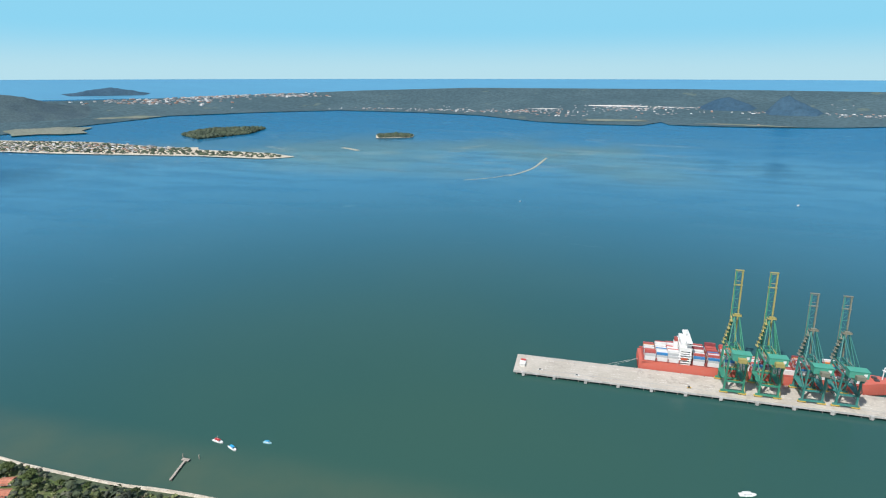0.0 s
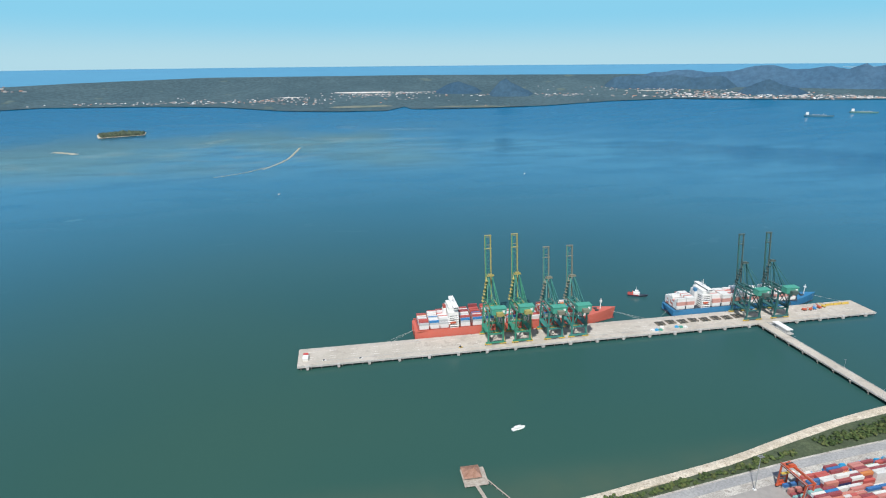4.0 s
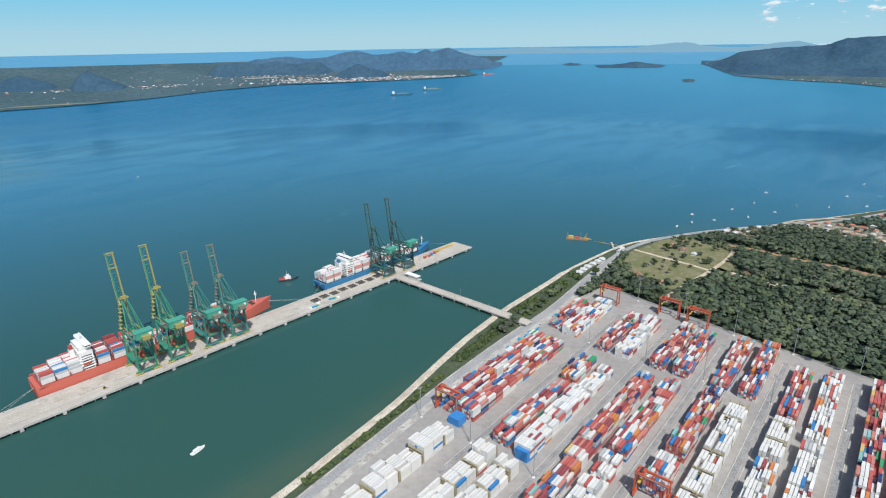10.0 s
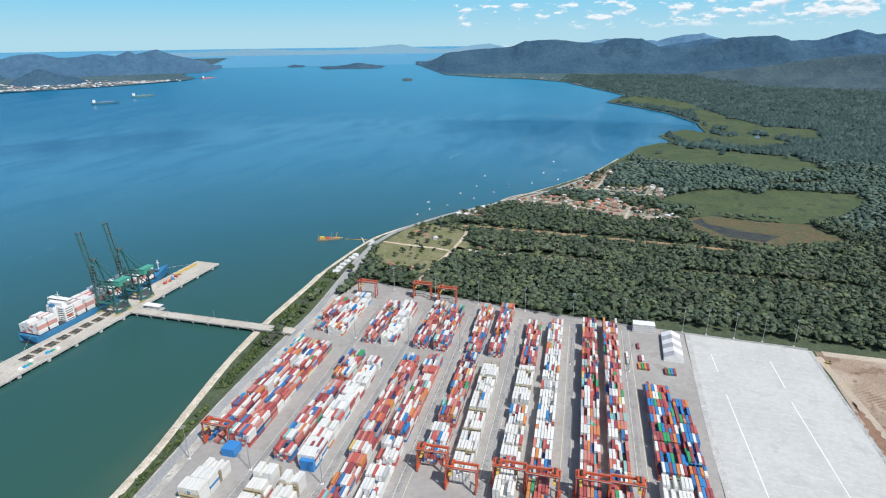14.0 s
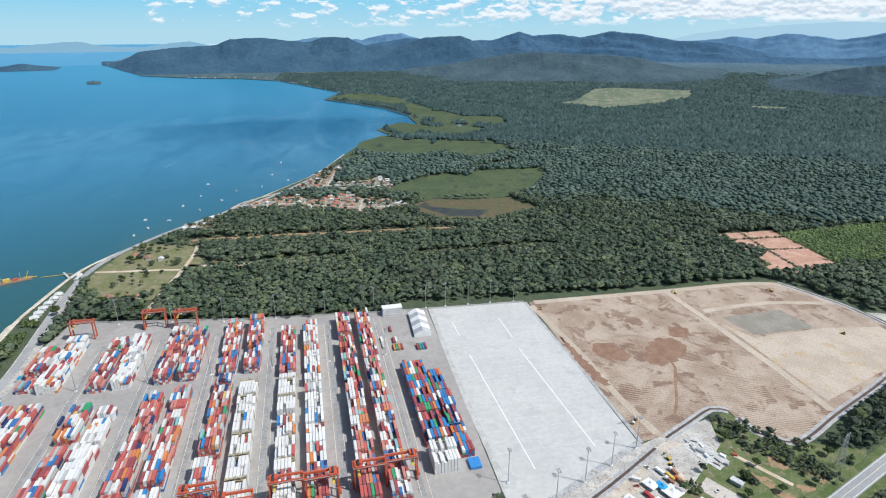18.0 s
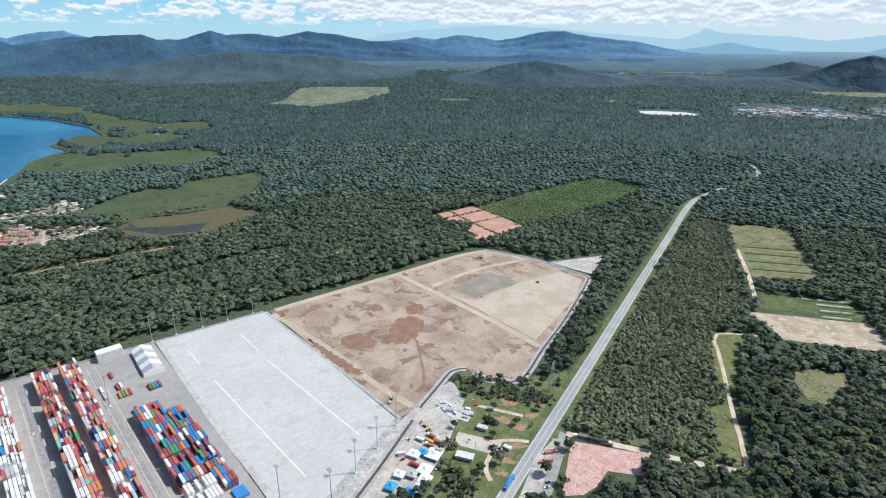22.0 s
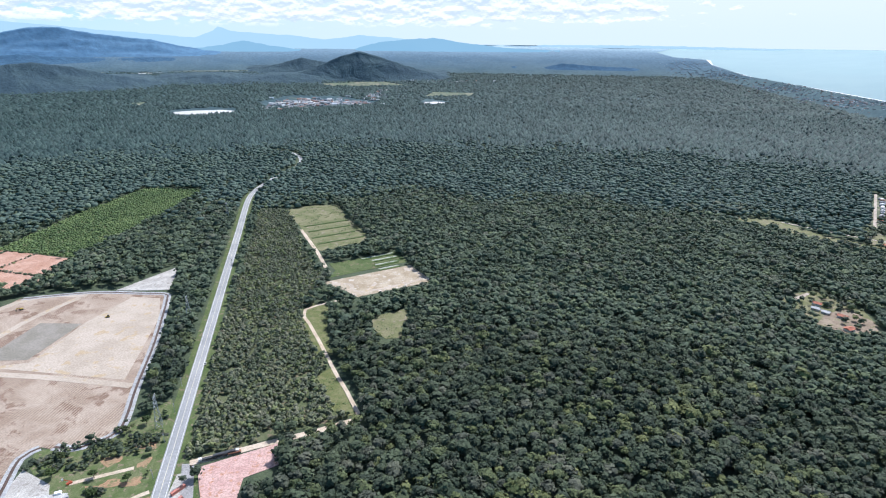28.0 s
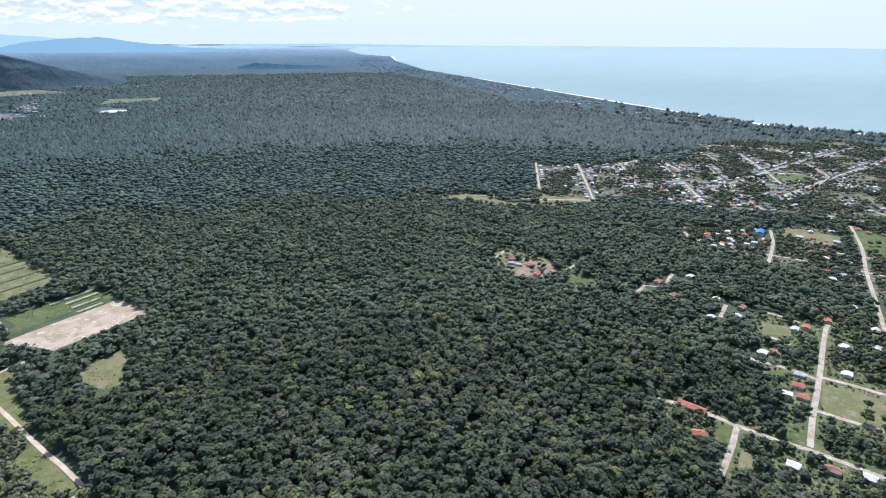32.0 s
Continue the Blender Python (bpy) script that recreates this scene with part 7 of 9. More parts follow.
    part("foremast", Geo().tube((xb, 0, depth + 2), (xb, 0, depth + 17), 0.6).beam((xb, -3, depth + 12), (xb, 3, depth + 12), 0.4).box(xb - 1.4, -1.4, depth + 12.5, xb + 1.4, 1.4, depth + 13.5), WHITE, s)
    part("windlass", Geo().box(xb - 9, -5, depth + 0.4, xb - 4, -1.5, depth + 2.6).box(xb - 9, 1.5, depth + 0.4, xb - 4, 5, depth + 2.6), DARK, s)
    return s


SHIP_MIX = colours("ship_containers", [(6, C_RED), (6, (0.68, 0.68, 0.67)), (1.5, C_GREY), (3, C_MAROON), (1, C_ORANGE), (1, C_SKY), (0.15, C_GREEN), (1.5, (0.45, 0.47, 0.48))])
SHIP_PALE = colours("pale_ship_containers", [(9, (0.74, 0.74, 0.73)), (4, (0.66, 0.67, 0.66)), (1, C_RED), (2, (0.55, 0.28, 0.24)), (0.6, C_GREY)])
ship_a = ship("container_ship", "orange red container ship moored along the quay, half loaded", 278, 38, 14, 44, 45, HULL_RED, DECK_RED, 5,
              [(6, 3), (19, 4), (31.5, 5), (60, 5), (76, 5), (92, 5), (108, 3), (124, 2), (140, 5), (156, 1), (172, 4), (188, 2), (204, 3), (220, 2)], SHIP_MIX, 6)
place(ship_a, 76, 666.5, 0)
ship_b = ship("container_ship", "blue hulled container ship stacked with white reefers at the quay", 232, 34, 11, 42, 40, HULL_BLUE, HULL_DARK, 6,
              [(4, 5), (18, 6), (58, 6), (73, 6), (88, 5), (103, 6), (118, 5), (133, 5), (148, 5), (163, 5), (178, 4)], SHIP_PALE, 6)
place(ship_b, 437, 664.5, 0)
ROPE = paint("mooring_rope", (0.55, 0.55, 0.5), 0.9)
for x0, x1, y1, z1 in ((78, 40, 646, 12), (78, 48, 646, 12), (350, 392, 646, 14), (350, 384, 646, 14), (438, 416, 646, 11), (664, 700, 646, 12)):
    thing("mooring_line", Geo().tube((x0, 660, z1), (x1, y1, DECK + 0.6), 0.12, 4), ROPE, "pale mooring line from ship to quay", "rope", "mooring lines")

# ---------------------------------------------------------------- container yard
YM = pose(0, 0, 0, 0, 0, 3.2)          # the rows run slightly turned; local x along them, local y = minus q
BAY, SLOT, BL, BW, BH = 12.75, 2.82, 12.19, 2.44, 2.59
FLOOR_Z = 1.8
SINGLE = [("dark red", C_MAROON), ("bright red", C_RED), ("white", C_WHITE), ("blue", C_SKY), ("grey", C_GREY), ("orange", C_ORANGE), ("green", C_GREEN), ("rust red", C_RUST)]
single_mats = [paint(n.replace(" ", "_") + "_container_paint", c, 0.55) for n, c in SINGLE]


def container_mesh():
    """Walls with a sunk panel between the corner posts on each side, open to the doors at one end."""
    g = Geo()
    g.box(0.12, 0.05, 0.14, BL - 0.12, BW - 0.05, BH - 0.06)
    for x in (0, BL - 0.16):
        for y in (0, BW - 0.14):
            g.box(x, y, 0, x + 0.16, y + 0.14, BH)
    for y in (0, BW - 0.12):
        g.box(0.16, y, 0, BL - 0.16, y + 0.12, 0.16).box(0.16, y, BH - 0.12, BL - 0.16, y + 0.12, BH)
    for x in (0, BL - 0.14):
        g.box(x, 0.14, 0, x + 0.14, BW - 0.14, 0.16).box(x, 0.14, BH - 0.12, x + 0.14, BW - 0.14, BH)
    return g


def single_container(k):
    m = single_mats[k]
    c = thing("container", container_mesh(), m, SINGLE[k][0] + " steel shipping container in a yard stack", "container", "containers in the yard")
    for y in (0.16, BW / 2 + 0.01):
        d = part("door", Geo().box(-0.02, y, 0.2, 0.1, y + BW / 2 - 0.18, BH - 0.15), m, c)
        part("lock_bar", Geo().beam((-0.05, y + 0.35, 0.2), (-0.05, y + 0.35, BH - 0.15), 0.06), STEEL, d)
    part("roof_panel", Geo().box(0.2, 0.16, BH - 0.06, BL - 0.2, BW - 0.16, BH - 0.02), m, c)
    return c


proto = [single_container(k) for k in range(len(SINGLE))]
used = [False] * len(proto)
left = [300]


def put_single(k, x, y, z):
    m = YM @ pose(x, y, z)
    if not used[k]:
        used[k] = True
        proto[k].matrix_world = m
    else:
        copy_thing(proto[k], m)
    left[0] -= 1


RACK = paint("rack_ochre_steel", (0.40, 0.34, 0.20))
rack_proto = []


def reefer_rack(p, qmin, n):
    """A steel service rack with four decks between two blocks of refrigerated boxes."""
    m = YM @ pose(p + 1.2, -qmin - n * SLOT, FLOOR_Z)
    if rack_proto:
        copy_thing(rack_proto[0], m)
        return
    rack = thing("reefer_rack", None, None, "ochre steel service rack between white containers", "rack", "reefer racks")
    w = 6 * SLOT
    for k in range(1, 5):
        part("deck", Geo().box(0, 0, k * 2.6, 1.6, w, k * 2.6 + 0.12), RACK, rack)
        part("handrail", Geo().beam((0, 0, k * 2.6 + 1.1), (0, w, k * 2.6 + 1.1), 0.1).beam((1.6, 0, k * 2.6 + 1.1), (1.6, w, k * 2.6 + 1.1), 0.1), RACK, rack)
    for y in (0.1, w / 2, w - 0.1):
        part("post", Geo().beam((0.1, y, 0), (0.1, y, 12.6), 0.25).beam((1.5, y, 0), (1.5, y, 12.6), 0.25), RACK, rack)
    part("stair", Geo().beam((0.8, 0.3, 0), (0.8, w * 0.45, 10.4), 0.8, 0.2), RACK, rack)
    rack.matrix_world = m
    rack_proto.append(rack)


def stack_row(qmin, n, spans, seed, near_p=0.0):
    """One row of stacks, n boxes wide; spans of (from, to, paint, usual height). Boxes up to near_p stand as things of their own."""
    rng = random.Random(seed)
    for p0, p1, mat, hi in spans:
        g = Geo()
        p, base, count = p0, hi, 0
        while p + BL <= p1 + 0.5:
            if rng.random() < 0.35:
                base = max(2, min(6, hi + rng.choice((-1, 0, 0, 1))))
            gap = rng.random() < 0.035
            for j in range(n):
                h = max(0, min(6, base + rng.choice((-2, -1, 0, 0, 0, 0, 0)))) if not gap else rng.choice((0, 1, 2))
                y = -qmin - (j + 1) * SLOT
                halves = rng.random() < 0.10
                for k in range(h):
                    z = FLOOR_Z + k * (BH + 0.01)
                    if p < near_p and left[0] > 0 and not halves and (k == h - 1 or k >= h - 2 and p == p0):
                        w = (5, 5, 2, 1, 4, 1, 1, 3) if mat is MIXED else (1, 1, 14, 1, 2, 0, 0, 0) if mat in (REEFER, PALE) else (4, 2, 3, 5, 1, 1, 1, 1)
                        put_single(rng.choices(range(8), w)[0], p, y, z)
                    elif halves:
                        g.box(p, y, z, p + 6.06, y + BW, z + BH).box(p + 6.13, y, z, p + BL, y + BW, z + BH)
                    else:
                        e = rng.uniform(-0.06, 0.06)
                        g.box(p + e, y, z, p + BL + e, y + BW, z + BH)
            p += BAY
            count += 1
            if mat is REEFER and count % 2 == 0 and p + 4 < p1:
                reefer_rack(p, qmin, n)
                p += 3.4
        if g.v:
            o = thing("container_stacks", g, mat, ("row of white refrigerated containers stacked in the yard" if mat is REEFER else "row of mixed red, white and blue containers stacked in the yard"), "containers", "", "stuff")
            o.matrix_world = YM


stack_row(18, 6, [(343, 664, MIXED, 5)], 101, 372)
stack_row(42, 6, [(343, 664, MIXED, 5)], 102, 372)
stack_row(-48, 6, [(347, 440, REEFER, 5), (440, 470, PALE, 4), (470, 500, REEFER, 5), (500, 545, REEFER, 4), (545, 655, MIXED, 4)], 103, 376)
stack_row(-22, 6, [(343, 420, MIXED, 4), (420, 520, PALE, 4), (520, 664, PALE, 4)], 104, 372)
stack_row(81, 8, [(366, 400, REEFER, 5), (400, 438, BOXBLUE, 4), (440, 545, BOXBLUE, 4)], 105)
stack_row(106, 5, [(380, 470, BOXBLUE, 3), (478, 527, BOXBLUE, 2)], 106)
stack_row(-112, 6, [(378, 546, MIXED, 5), (562, 682, MIXED, 5)], 107)
stack_row(-86, 6, [(362, 546, REEFER, 5), (562, 680, MIXED, 5)], 108)
stack_row(-176, 6, [(290, 540, MIXED, 5), (562, 680, MIXED, 5)], 109)
stack_row(-151, 6, [(290, 400, PALE, 4), (400, 540, MIXED, 4), (562, 664, MIXED, 5)], 110)
stack_row(-240, 6, [(250, 345, REEFER, 5), (352, 540, MIXED, 5), (562, 664, MIXED, 5)], 111)
stack_row(-216, 6, [(262, 338, REEFER, 5), (350, 470, PALE, 5), (470, 530, PALE, 3), (562, 664, PALE, 5)], 112)
stack_row(-310, 6, [(360, 545, MIXED, 5), (578, 660, MIXED, 4)], 113)
stack_row(-289, 7, [(205, 345, REEFER, 5), (362, 552, MIXED, 5), (572, 676, PALE, 5)], 114)
for q, p, n, hgt in ((-288, 347, 5, 3), (-238, 357, 5, 4), (-212, 346, 5, 4), (103, 415, 6, 3), (112, 364, 4, 1)):
    g = Geo()
    for j in range(n):
        for k in range(hgt):
            g.box(p, -q - (j + 1) * 2.5, FLOOR_Z + k * 2.6, p + BL, -q - (j + 1) * 2.5 + BW, FLOOR_Z + k * 2.6 + BH)
    o = thing("blue_containers", g, BLUE, "block of bright blue containers in the yard", "containers", "", "stuff")
    o.matrix_world = YM
# tarped loads and odd crates along the shore road
tarps = [thing("tarped_load", Geo().prism([(0, 0), (5.2, 0), (5.2, 2.4), (0, 2.4)], 0, 1.5).prism([(0.4, 0.3), (4.6, 0.3), (4.6, 2.1), (0.4, 2.1)], 1.5, 2.3), TARP_BLUE, "machine load under a bright blue tarpaulin", "cargo", "tarped loads"),
         thing("crate", Geo().prism([(0, 0), (4.0, 0), (4.0, 2.3), (0, 2.3)], 0, 2.2).prism([(0.2, 0.2), (3.8, 0.2), (3.8, 2.1), (0.2, 2.1)], 2.2, 2.35), TARP_GREY, "grey wrapped crate beside the road", "cargo", "tarped loads")]
rc = random.Random(77)
for j in range(24):
    m = YM @ pose(392 + j * 9.5 + rc.uniform(-3, 3), 318 + rc.uniform(-2.5, 2.0), FLOOR_Z, 0, 0, rc.uniform(-12, 12))
    if j < 2:
        tarps[j].matrix_world = m
    elif rc.random() < 0.85:
        copy_thing(tarps[0 if rc.random() < 0.62 else 1], m)
# loose boxes by the tent hall
for q, p, turn, k in ((112, 566, 0, 6), (115, 566, 0, 3), (118, 566, 0, 0), (109, 566, 0, 0), (84, 588, 0, 0), (87, 588, 0, 2), (84, 616, 0, 0), (82, 571, 0, 5), (85, 571, 0, 6), (88, 571, 0, 5), (91, 571, 0, 0), (70, 592, 0, 2), (70, 578, 0, 4)):
    copy_thing(proto[k], YM @ pose(p, -q, FLOOR_Z, 0, 0, turn))
whites = thing("reefer_block", None, None, "tall block of white containers with doors along the fence", "containers")
for j in range(10):
    for k in range(4):
        y = -79 - (j + 1) * 2.6
        b = part("container", Geo().box(660, y, FLOOR_Z + k * 2.65, 672, y + 2.44, FLOOR_Z + k * 2.65 + 2.6), WHITE, whites)
        part("vent", Geo().box(659.9, y + 0.6, FLOOR_Z + k * 2.65 + 0.7, 659.98, y + 1.8, FLOOR_Z + k * 2.65 + 1.5), DARK, b)
whites.matrix_world = YM


# ---------------------------------------------------------------- yard cranes
def yard_crane():
    """Rubber-tyred gantry: local x along the row, y across it, 26 m over the tyres."""
    c = thing("yard_crane", None, None, "orange rubber tyred gantry crane straddling a container row", "crane", "yard cranes")
    top = 21.5
    for y in (-12.4, 12.4):
        part("bogie_beam", Geo().box(-5.6, y - 0.6, 1.3, 5.6, y + 0.6, 2.5), ORANGE, c)
        for x in (-4.6, -2.9, 2.9, 4.6):
            part("tyre", Geo().tube((x, y - 0.35, 0.8), (x, y + 0.35, 0.8), 0.8, 10), RUBBER, c)
        for x in (-3.6, 3.6):
            part("leg", Geo().beam((x * 1.25, y, 2.4), (x, y, top), 0.95, 1.1), ORANGE, c)
        part("leg_tie", Geo().beam((-4.1, y, 9.5), (4.1, y, 9.5), 0.6, 0.8), ORANGE, c)
    for x in (-3.6, 3.6):
        part("main_girder", Geo().box(x - 0.65, -13.6, top, x + 0.65, 13.6, top + 1.9), ORANGE, c)
        part("girder_rail", Geo().beam((x * 1.25, -13.4, top + 3.0), (x * 1.25, 13.4, top + 3.0), 0.12), ORANGE, c)
        part("walkway", Geo().box(x * 1.28 - 0.4, -13.4, top + 1.5, x * 1.28 + 0.4, 13.4, top + 1.6), STEEL, c)
    for y in (-13.2, 13.2):
        part("end_tie", Geo().beam((-3.6, y, top + 1), (3.6, y, top + 1), 0.7, 1.0), ORANGE, c)
    t = part("trolley", Geo().box(-4.6, 6.0, top + 1.9, 4.6, 12.0, top + 2.6), ORANGE, c)
    part("hoist_drum", Geo().tube((-3, 9, top + 3.6), (3, 9, top + 3.6), 0.9, 8), DARK, t)
    part("hoist_house", Geo().box(-2.4, 6.4, top + 2.6, 2.4, 8.0, top + 4.6), ORANGE, t)
    cab = part("operator_cab", Geo().box(-1.2, 3.6, top - 3.0, 1.4, 5.6, top - 0.4), WHITE, c)
    part("window", Geo().box(-1.0, 3.5, top - 2.6, 1.2, 3.58, top - 1.2), GLASS, cab)
    part("generator", Geo().box(-2.8, 13.1, 2.4, 2.8, 14.6, 4.8), ORANGE, c)
    part("stairs", Geo().beam((-4.8, -13.2, 2.4), (-3.0, -13.2, top), 0.7, 0.25), STEEL, c)
    part("spreader", Geo().box(-6, 7.8, 16.2, 6, 10.0, 16.8), YELLOW, c)
    for x in (-1.6, 1.6):
        part("hoist_rope", Geo().tube((x, 8.9, top + 2), (x, 8.9, 16.8), 0.06, 4), DARK, c)
    return c


rtg = yard_crane()
spots = [(371, -102), (356, -74), (366, -37), (364, -10), (367, 28), (369, 54), (692, -164), (700, -202), (690, -280), (362, -300)]
for i, (p, q) in enumerate(spots):
    m = YM @ pose(p, -q, FLOOR_Z, 0, 0, 180 if i in (3, 5) else 0)
    if i == 0:
        rtg.matrix_world = m
    else:
        copy_thing(rtg, m)


# ---------------------------------------------------------------- masts, lines, fence
def mast(h=33.0):
    c = thing("light_mast", None, None, "tall grey floodlight mast with a lamp ring", "light mast", "floodlight masts")
    part("base", Geo().box(-1.1, -1.1, 0, 1.1, 1.1, 1.0), WHITE_LINE, c)
    part("pole", Geo().tube((0, 0, 1.0), (0, 0, h), 0.42, 8, 0.2), STEEL, c)
    ring_ = part("lamp_frame", Geo().beam((-2, -1, h), (2, -1, h), 0.2).beam((-2, 1, h), (2, 1, h), 0.2).beam((-2, -1, h), (-2, 1, h), 0.2).beam((2, -1, h), (2, 1, h), 0.2), STEEL, c)
    for x in (-1.8, -0.6, 0.6, 1.8):
        for y in (-1, 1):
            part("floodlight", Geo().box(x - 0.4, y - 0.35, h + 0.1, x + 0.4, y + 0.35, h + 0.8), STEEL, ring_)
    return c


mast_a = mast()
first = True
for x, y in [(678, -101), (679, -128), (678, -159), (678, -190), (676, -223), (687, 160), (684, 95), (683, 32), (683, -32), (558, 214), (561, 152), (564, 88), (565, 26), (568, -37), (555, 283),
             (322, 272), (324, 205), (319, 332), (350, -118), (321, -148), (339, -180), (353, -210), (369, -241), (698, 225), (704, 290)]:
    if first:
        place(mast_a, x, y, FLOOR_Z)
        first = False
    else:
        copy_thing(mast_a, pose(x, y, FLOOR_Z))
fence = thing("yard_fence", None, None, "low concrete fence along the edge of the yard", "fence")
edge = [(722, 350), (711, 298), (700, 215), (687, 125), (676, -42), (674, -102), (671, -236)]
for a, b in zip(edge, edge[1:]):
    part("wall_panel", Geo().beam((*a, 2.9), (*b, 2.9), 0.25, 2.2), KERB, fence)
# lanes painted between the rows
for q in (-122, -58, 7, 70, -186, -250):
    for d in (-4, 4):
        o = thing("lane_line", Geo().box(300, -q + d - 0.15, FLOOR_Z + 0.01, 660, -q + d + 0.15, FLOOR_Z + 0.025), YELLOW_LINE, "worn yellow lane line on the yard floor", "road marking", "", "structure")
        o.matrix_world = YM
STAIN = surf("dark_tyre_lane", (0.22, 0.22, 0.215), (0.28, 0.275, 0.27), 14, 1.5, 0.9, grain=0.4)
for q in (-125, -60, 8, 67, -188, -252):
    o = thing("tyre_lane", Geo().box(290, -q - 3, FLOOR_Z + 0.002, 664, -q + 3, FLOOR_Z + 0.008), STAIN, "darker worn wheel lane on the yard floor", "pavement", "", "structure")
    o.matrix_world = YM

# new paving: white guide lines and faint bay marks
ANG = radians(3.0)
for (x0, y0), (x1, y1) in (((631, -128), (594, -130)), ((551, -132), (361, -145)), ((633, -189), (580, -192)), ((554, -192), (379, -207))):
    thing("paving_line", Geo().beam((x0, y0, 1.875), (x1, y1, 1.875), 0.9, 0.03), WHITE_LINE, "white guide line on new paving", "road marking", "", "structure")
BAYMARK = surf("faint_bay_paint", (0.60, 0.56, 0.47), (0.56, 0.55, 0.50), 6, 0.8, 0.85, grain=0.2)
for col, (yy, n) in enumerate(((-119, 20), (-141, 20), (-160, 19), (-181, 18), (-203, 18), (-222, 19))):
    for i in range(n):
        x = 385 + i * 14.5
        thing("bay_mark", Geo().beam((x, yy - (x - 500) * -0.05 - 7, 1.868), (x, yy - (x - 500) * -0.05 + 7, 1.868), 0.5, 0.012), BAYMARK, "faint ochre bay mark on new paving", "road marking", "", "structure")
GREYLINE = surf("grey_joint_concrete", (0.30, 0.305, 0.31), (0.38, 0.385, 0.38), 10, 1.2, 0.9, grain=0.35, c=(0.27, 0.24, 0.20))
thing("paving_gutter", ribbon([(677, -106), (580, -107), (461, -109), (344, -115)], 5.5, 1.9, 0.2), KERB, "grey concrete gutter between yard and new paving", "gutter", kind="structure")
thing("paving_gutter", ribbon([(668, -237), (495, -246), (375, -250)], 3.5, 1.9, 0.2), GREYLINE, "grey concrete kerb of the new paving", "gutter", kind="structure")
thing("paving_gutter", ribbon([(376, -248), (350, -196), (322, -140)], 6.5, 1.92, 0.2), GREYLINE, "grey concrete edge strip of the new paving", "gutter", kind="structure")

# drain: concrete sides with a dark channel between
CHANNEL = surf("dark_wet_channel", (0.07, 0.045, 0.035), (0.10, 0.065, 0.05), 5, 1, 0.5)
for line in ([(664, -624), (585, -657), (512, -666), (480, -668), (468, -652), (447, -610), (411, -534), (378, -455), (357, -410), (350, -388), (356, -372), (372, -360), (391, -359)], [(402, -356), (408, -341), (393, -308), (377, -275)],
             [(366, -258), (336, -206), (306, -150)]):
    c = curve(line, 6)
    thing("drain_bank", ribbon(c, 9.0, 1.96, 0.4), GREYLINE, "grey concrete lined drain bank", "drain", kind="structure")
    thing("drain_channel", ribbon(c, 2.6, 1.99, 0.2), CHANNEL, "dark water in a narrow drain channel", "drain", kind="structure")

# earthworks: haul road, pond, pale fill, mud pools
thing("haul_road", ribbon(curve([(668, -446), (564, -452), (474, -456), (384, -455)]), 9.0, 1.95, 0.2), PALE_EARTH, "pale haul road across the earthworks", "road", kind="structure")
thing("haul_road", ribbon(curve([(667, -250), (667, -430), (662, -612), (585, -648)]), 11.0, 1.93, 0.2), PALE_EARTH, "pale haul road along the forest edge", "road", kind="structure")
thing("haul_road", ribbon(curve([(658, -243), (530, -258), (440, -262), (384, -270)]), 8.0, 1.92, 0.2), PALE_EARTH, "pale haul road beside the new paving", "road", kind="structure")
thing("haul_road", ribbon(curve([(600, -462), (606, -560), (590, -640)]), 9.0, 1.92, 0.2), PALE_EARTH, "pale haul road between fill areas", "road", kind="structure")
slab("pale_fill", [(560, -464), (398, -464), (446, -600), (480, -655), (520, -652), (530, -575), (524, -480)], 1.9, PALE_EARTH, "pale sandy fill at the end of the earthworks", "ground", 0.1)
slab("wet_basin", [(579, -475), (585, -564), (532, -571), (530, -484)], 1.98, surf("grey_wet_sand", (0.21, 0.19, 0.15), (0.27, 0.24, 0.20), 20, 2, 0.5, grain=0.3), "grey wet basin in the fill", "ground", 0.1)
thing("mud_trench", ribbon(curve([(545, -335), (520, -335), (490, -350), (460, -335), (425, -315), (405, -300)], 5), 3.0, 1.87, 0.05), MUD, "curved wet trench in the earth", "ground", kind="structure")
slab("stone_apron", [(557, -669), (519, -768), (484, -683), (513, -676)], 1.9, GRAVEL, "pale gravel apron beyond the drain", "ground")

# tent hall beside the new paving
hall = thing("tent_hall", None, None, "striped white and grey membrane storage hall", "hall")
for i in range(6):
    x0, x1 = 602 + i * 10, 612 + i * 10
    m_ = TARP_WHITE if i % 2 else TARP_GREY
    part("roof_bay", Geo().solid([(x0, -96, 6), (x1, -96, 6), (x1, -85.5, 11), (x0, -85.5, 11), (x1, -75, 6), (x0, -75, 6)], [(0, 1, 2, 3), (3, 2, 4, 5)]), m_, hall)
    for y in (-96, -75):
        part("wall_bay", Geo().box(x0, y - 0.1, FLOOR_Z, x1, y + 0.1, 6), TARP_GREY, hall)
part("gable", Geo().prism([(601.9, -96), (602.1, -96), (602.1, -75), (601.9, -75)], FLOOR_Z, 6).solid([(602, -96, 6), (602, -75, 6), (602, -85.5, 11)], [(0, 1, 2)]), TARP_WHITE, hall)
part("gable", Geo().prism([(661.9, -96), (662.1, -96), (662.1, -75), (661.9, -75)], FLOOR_Z, 6).solid([(662, -96, 6), (662, -75, 6), (662, -85.5, 11)], [(0, 2, 1)]), TARP_WHITE, hall)

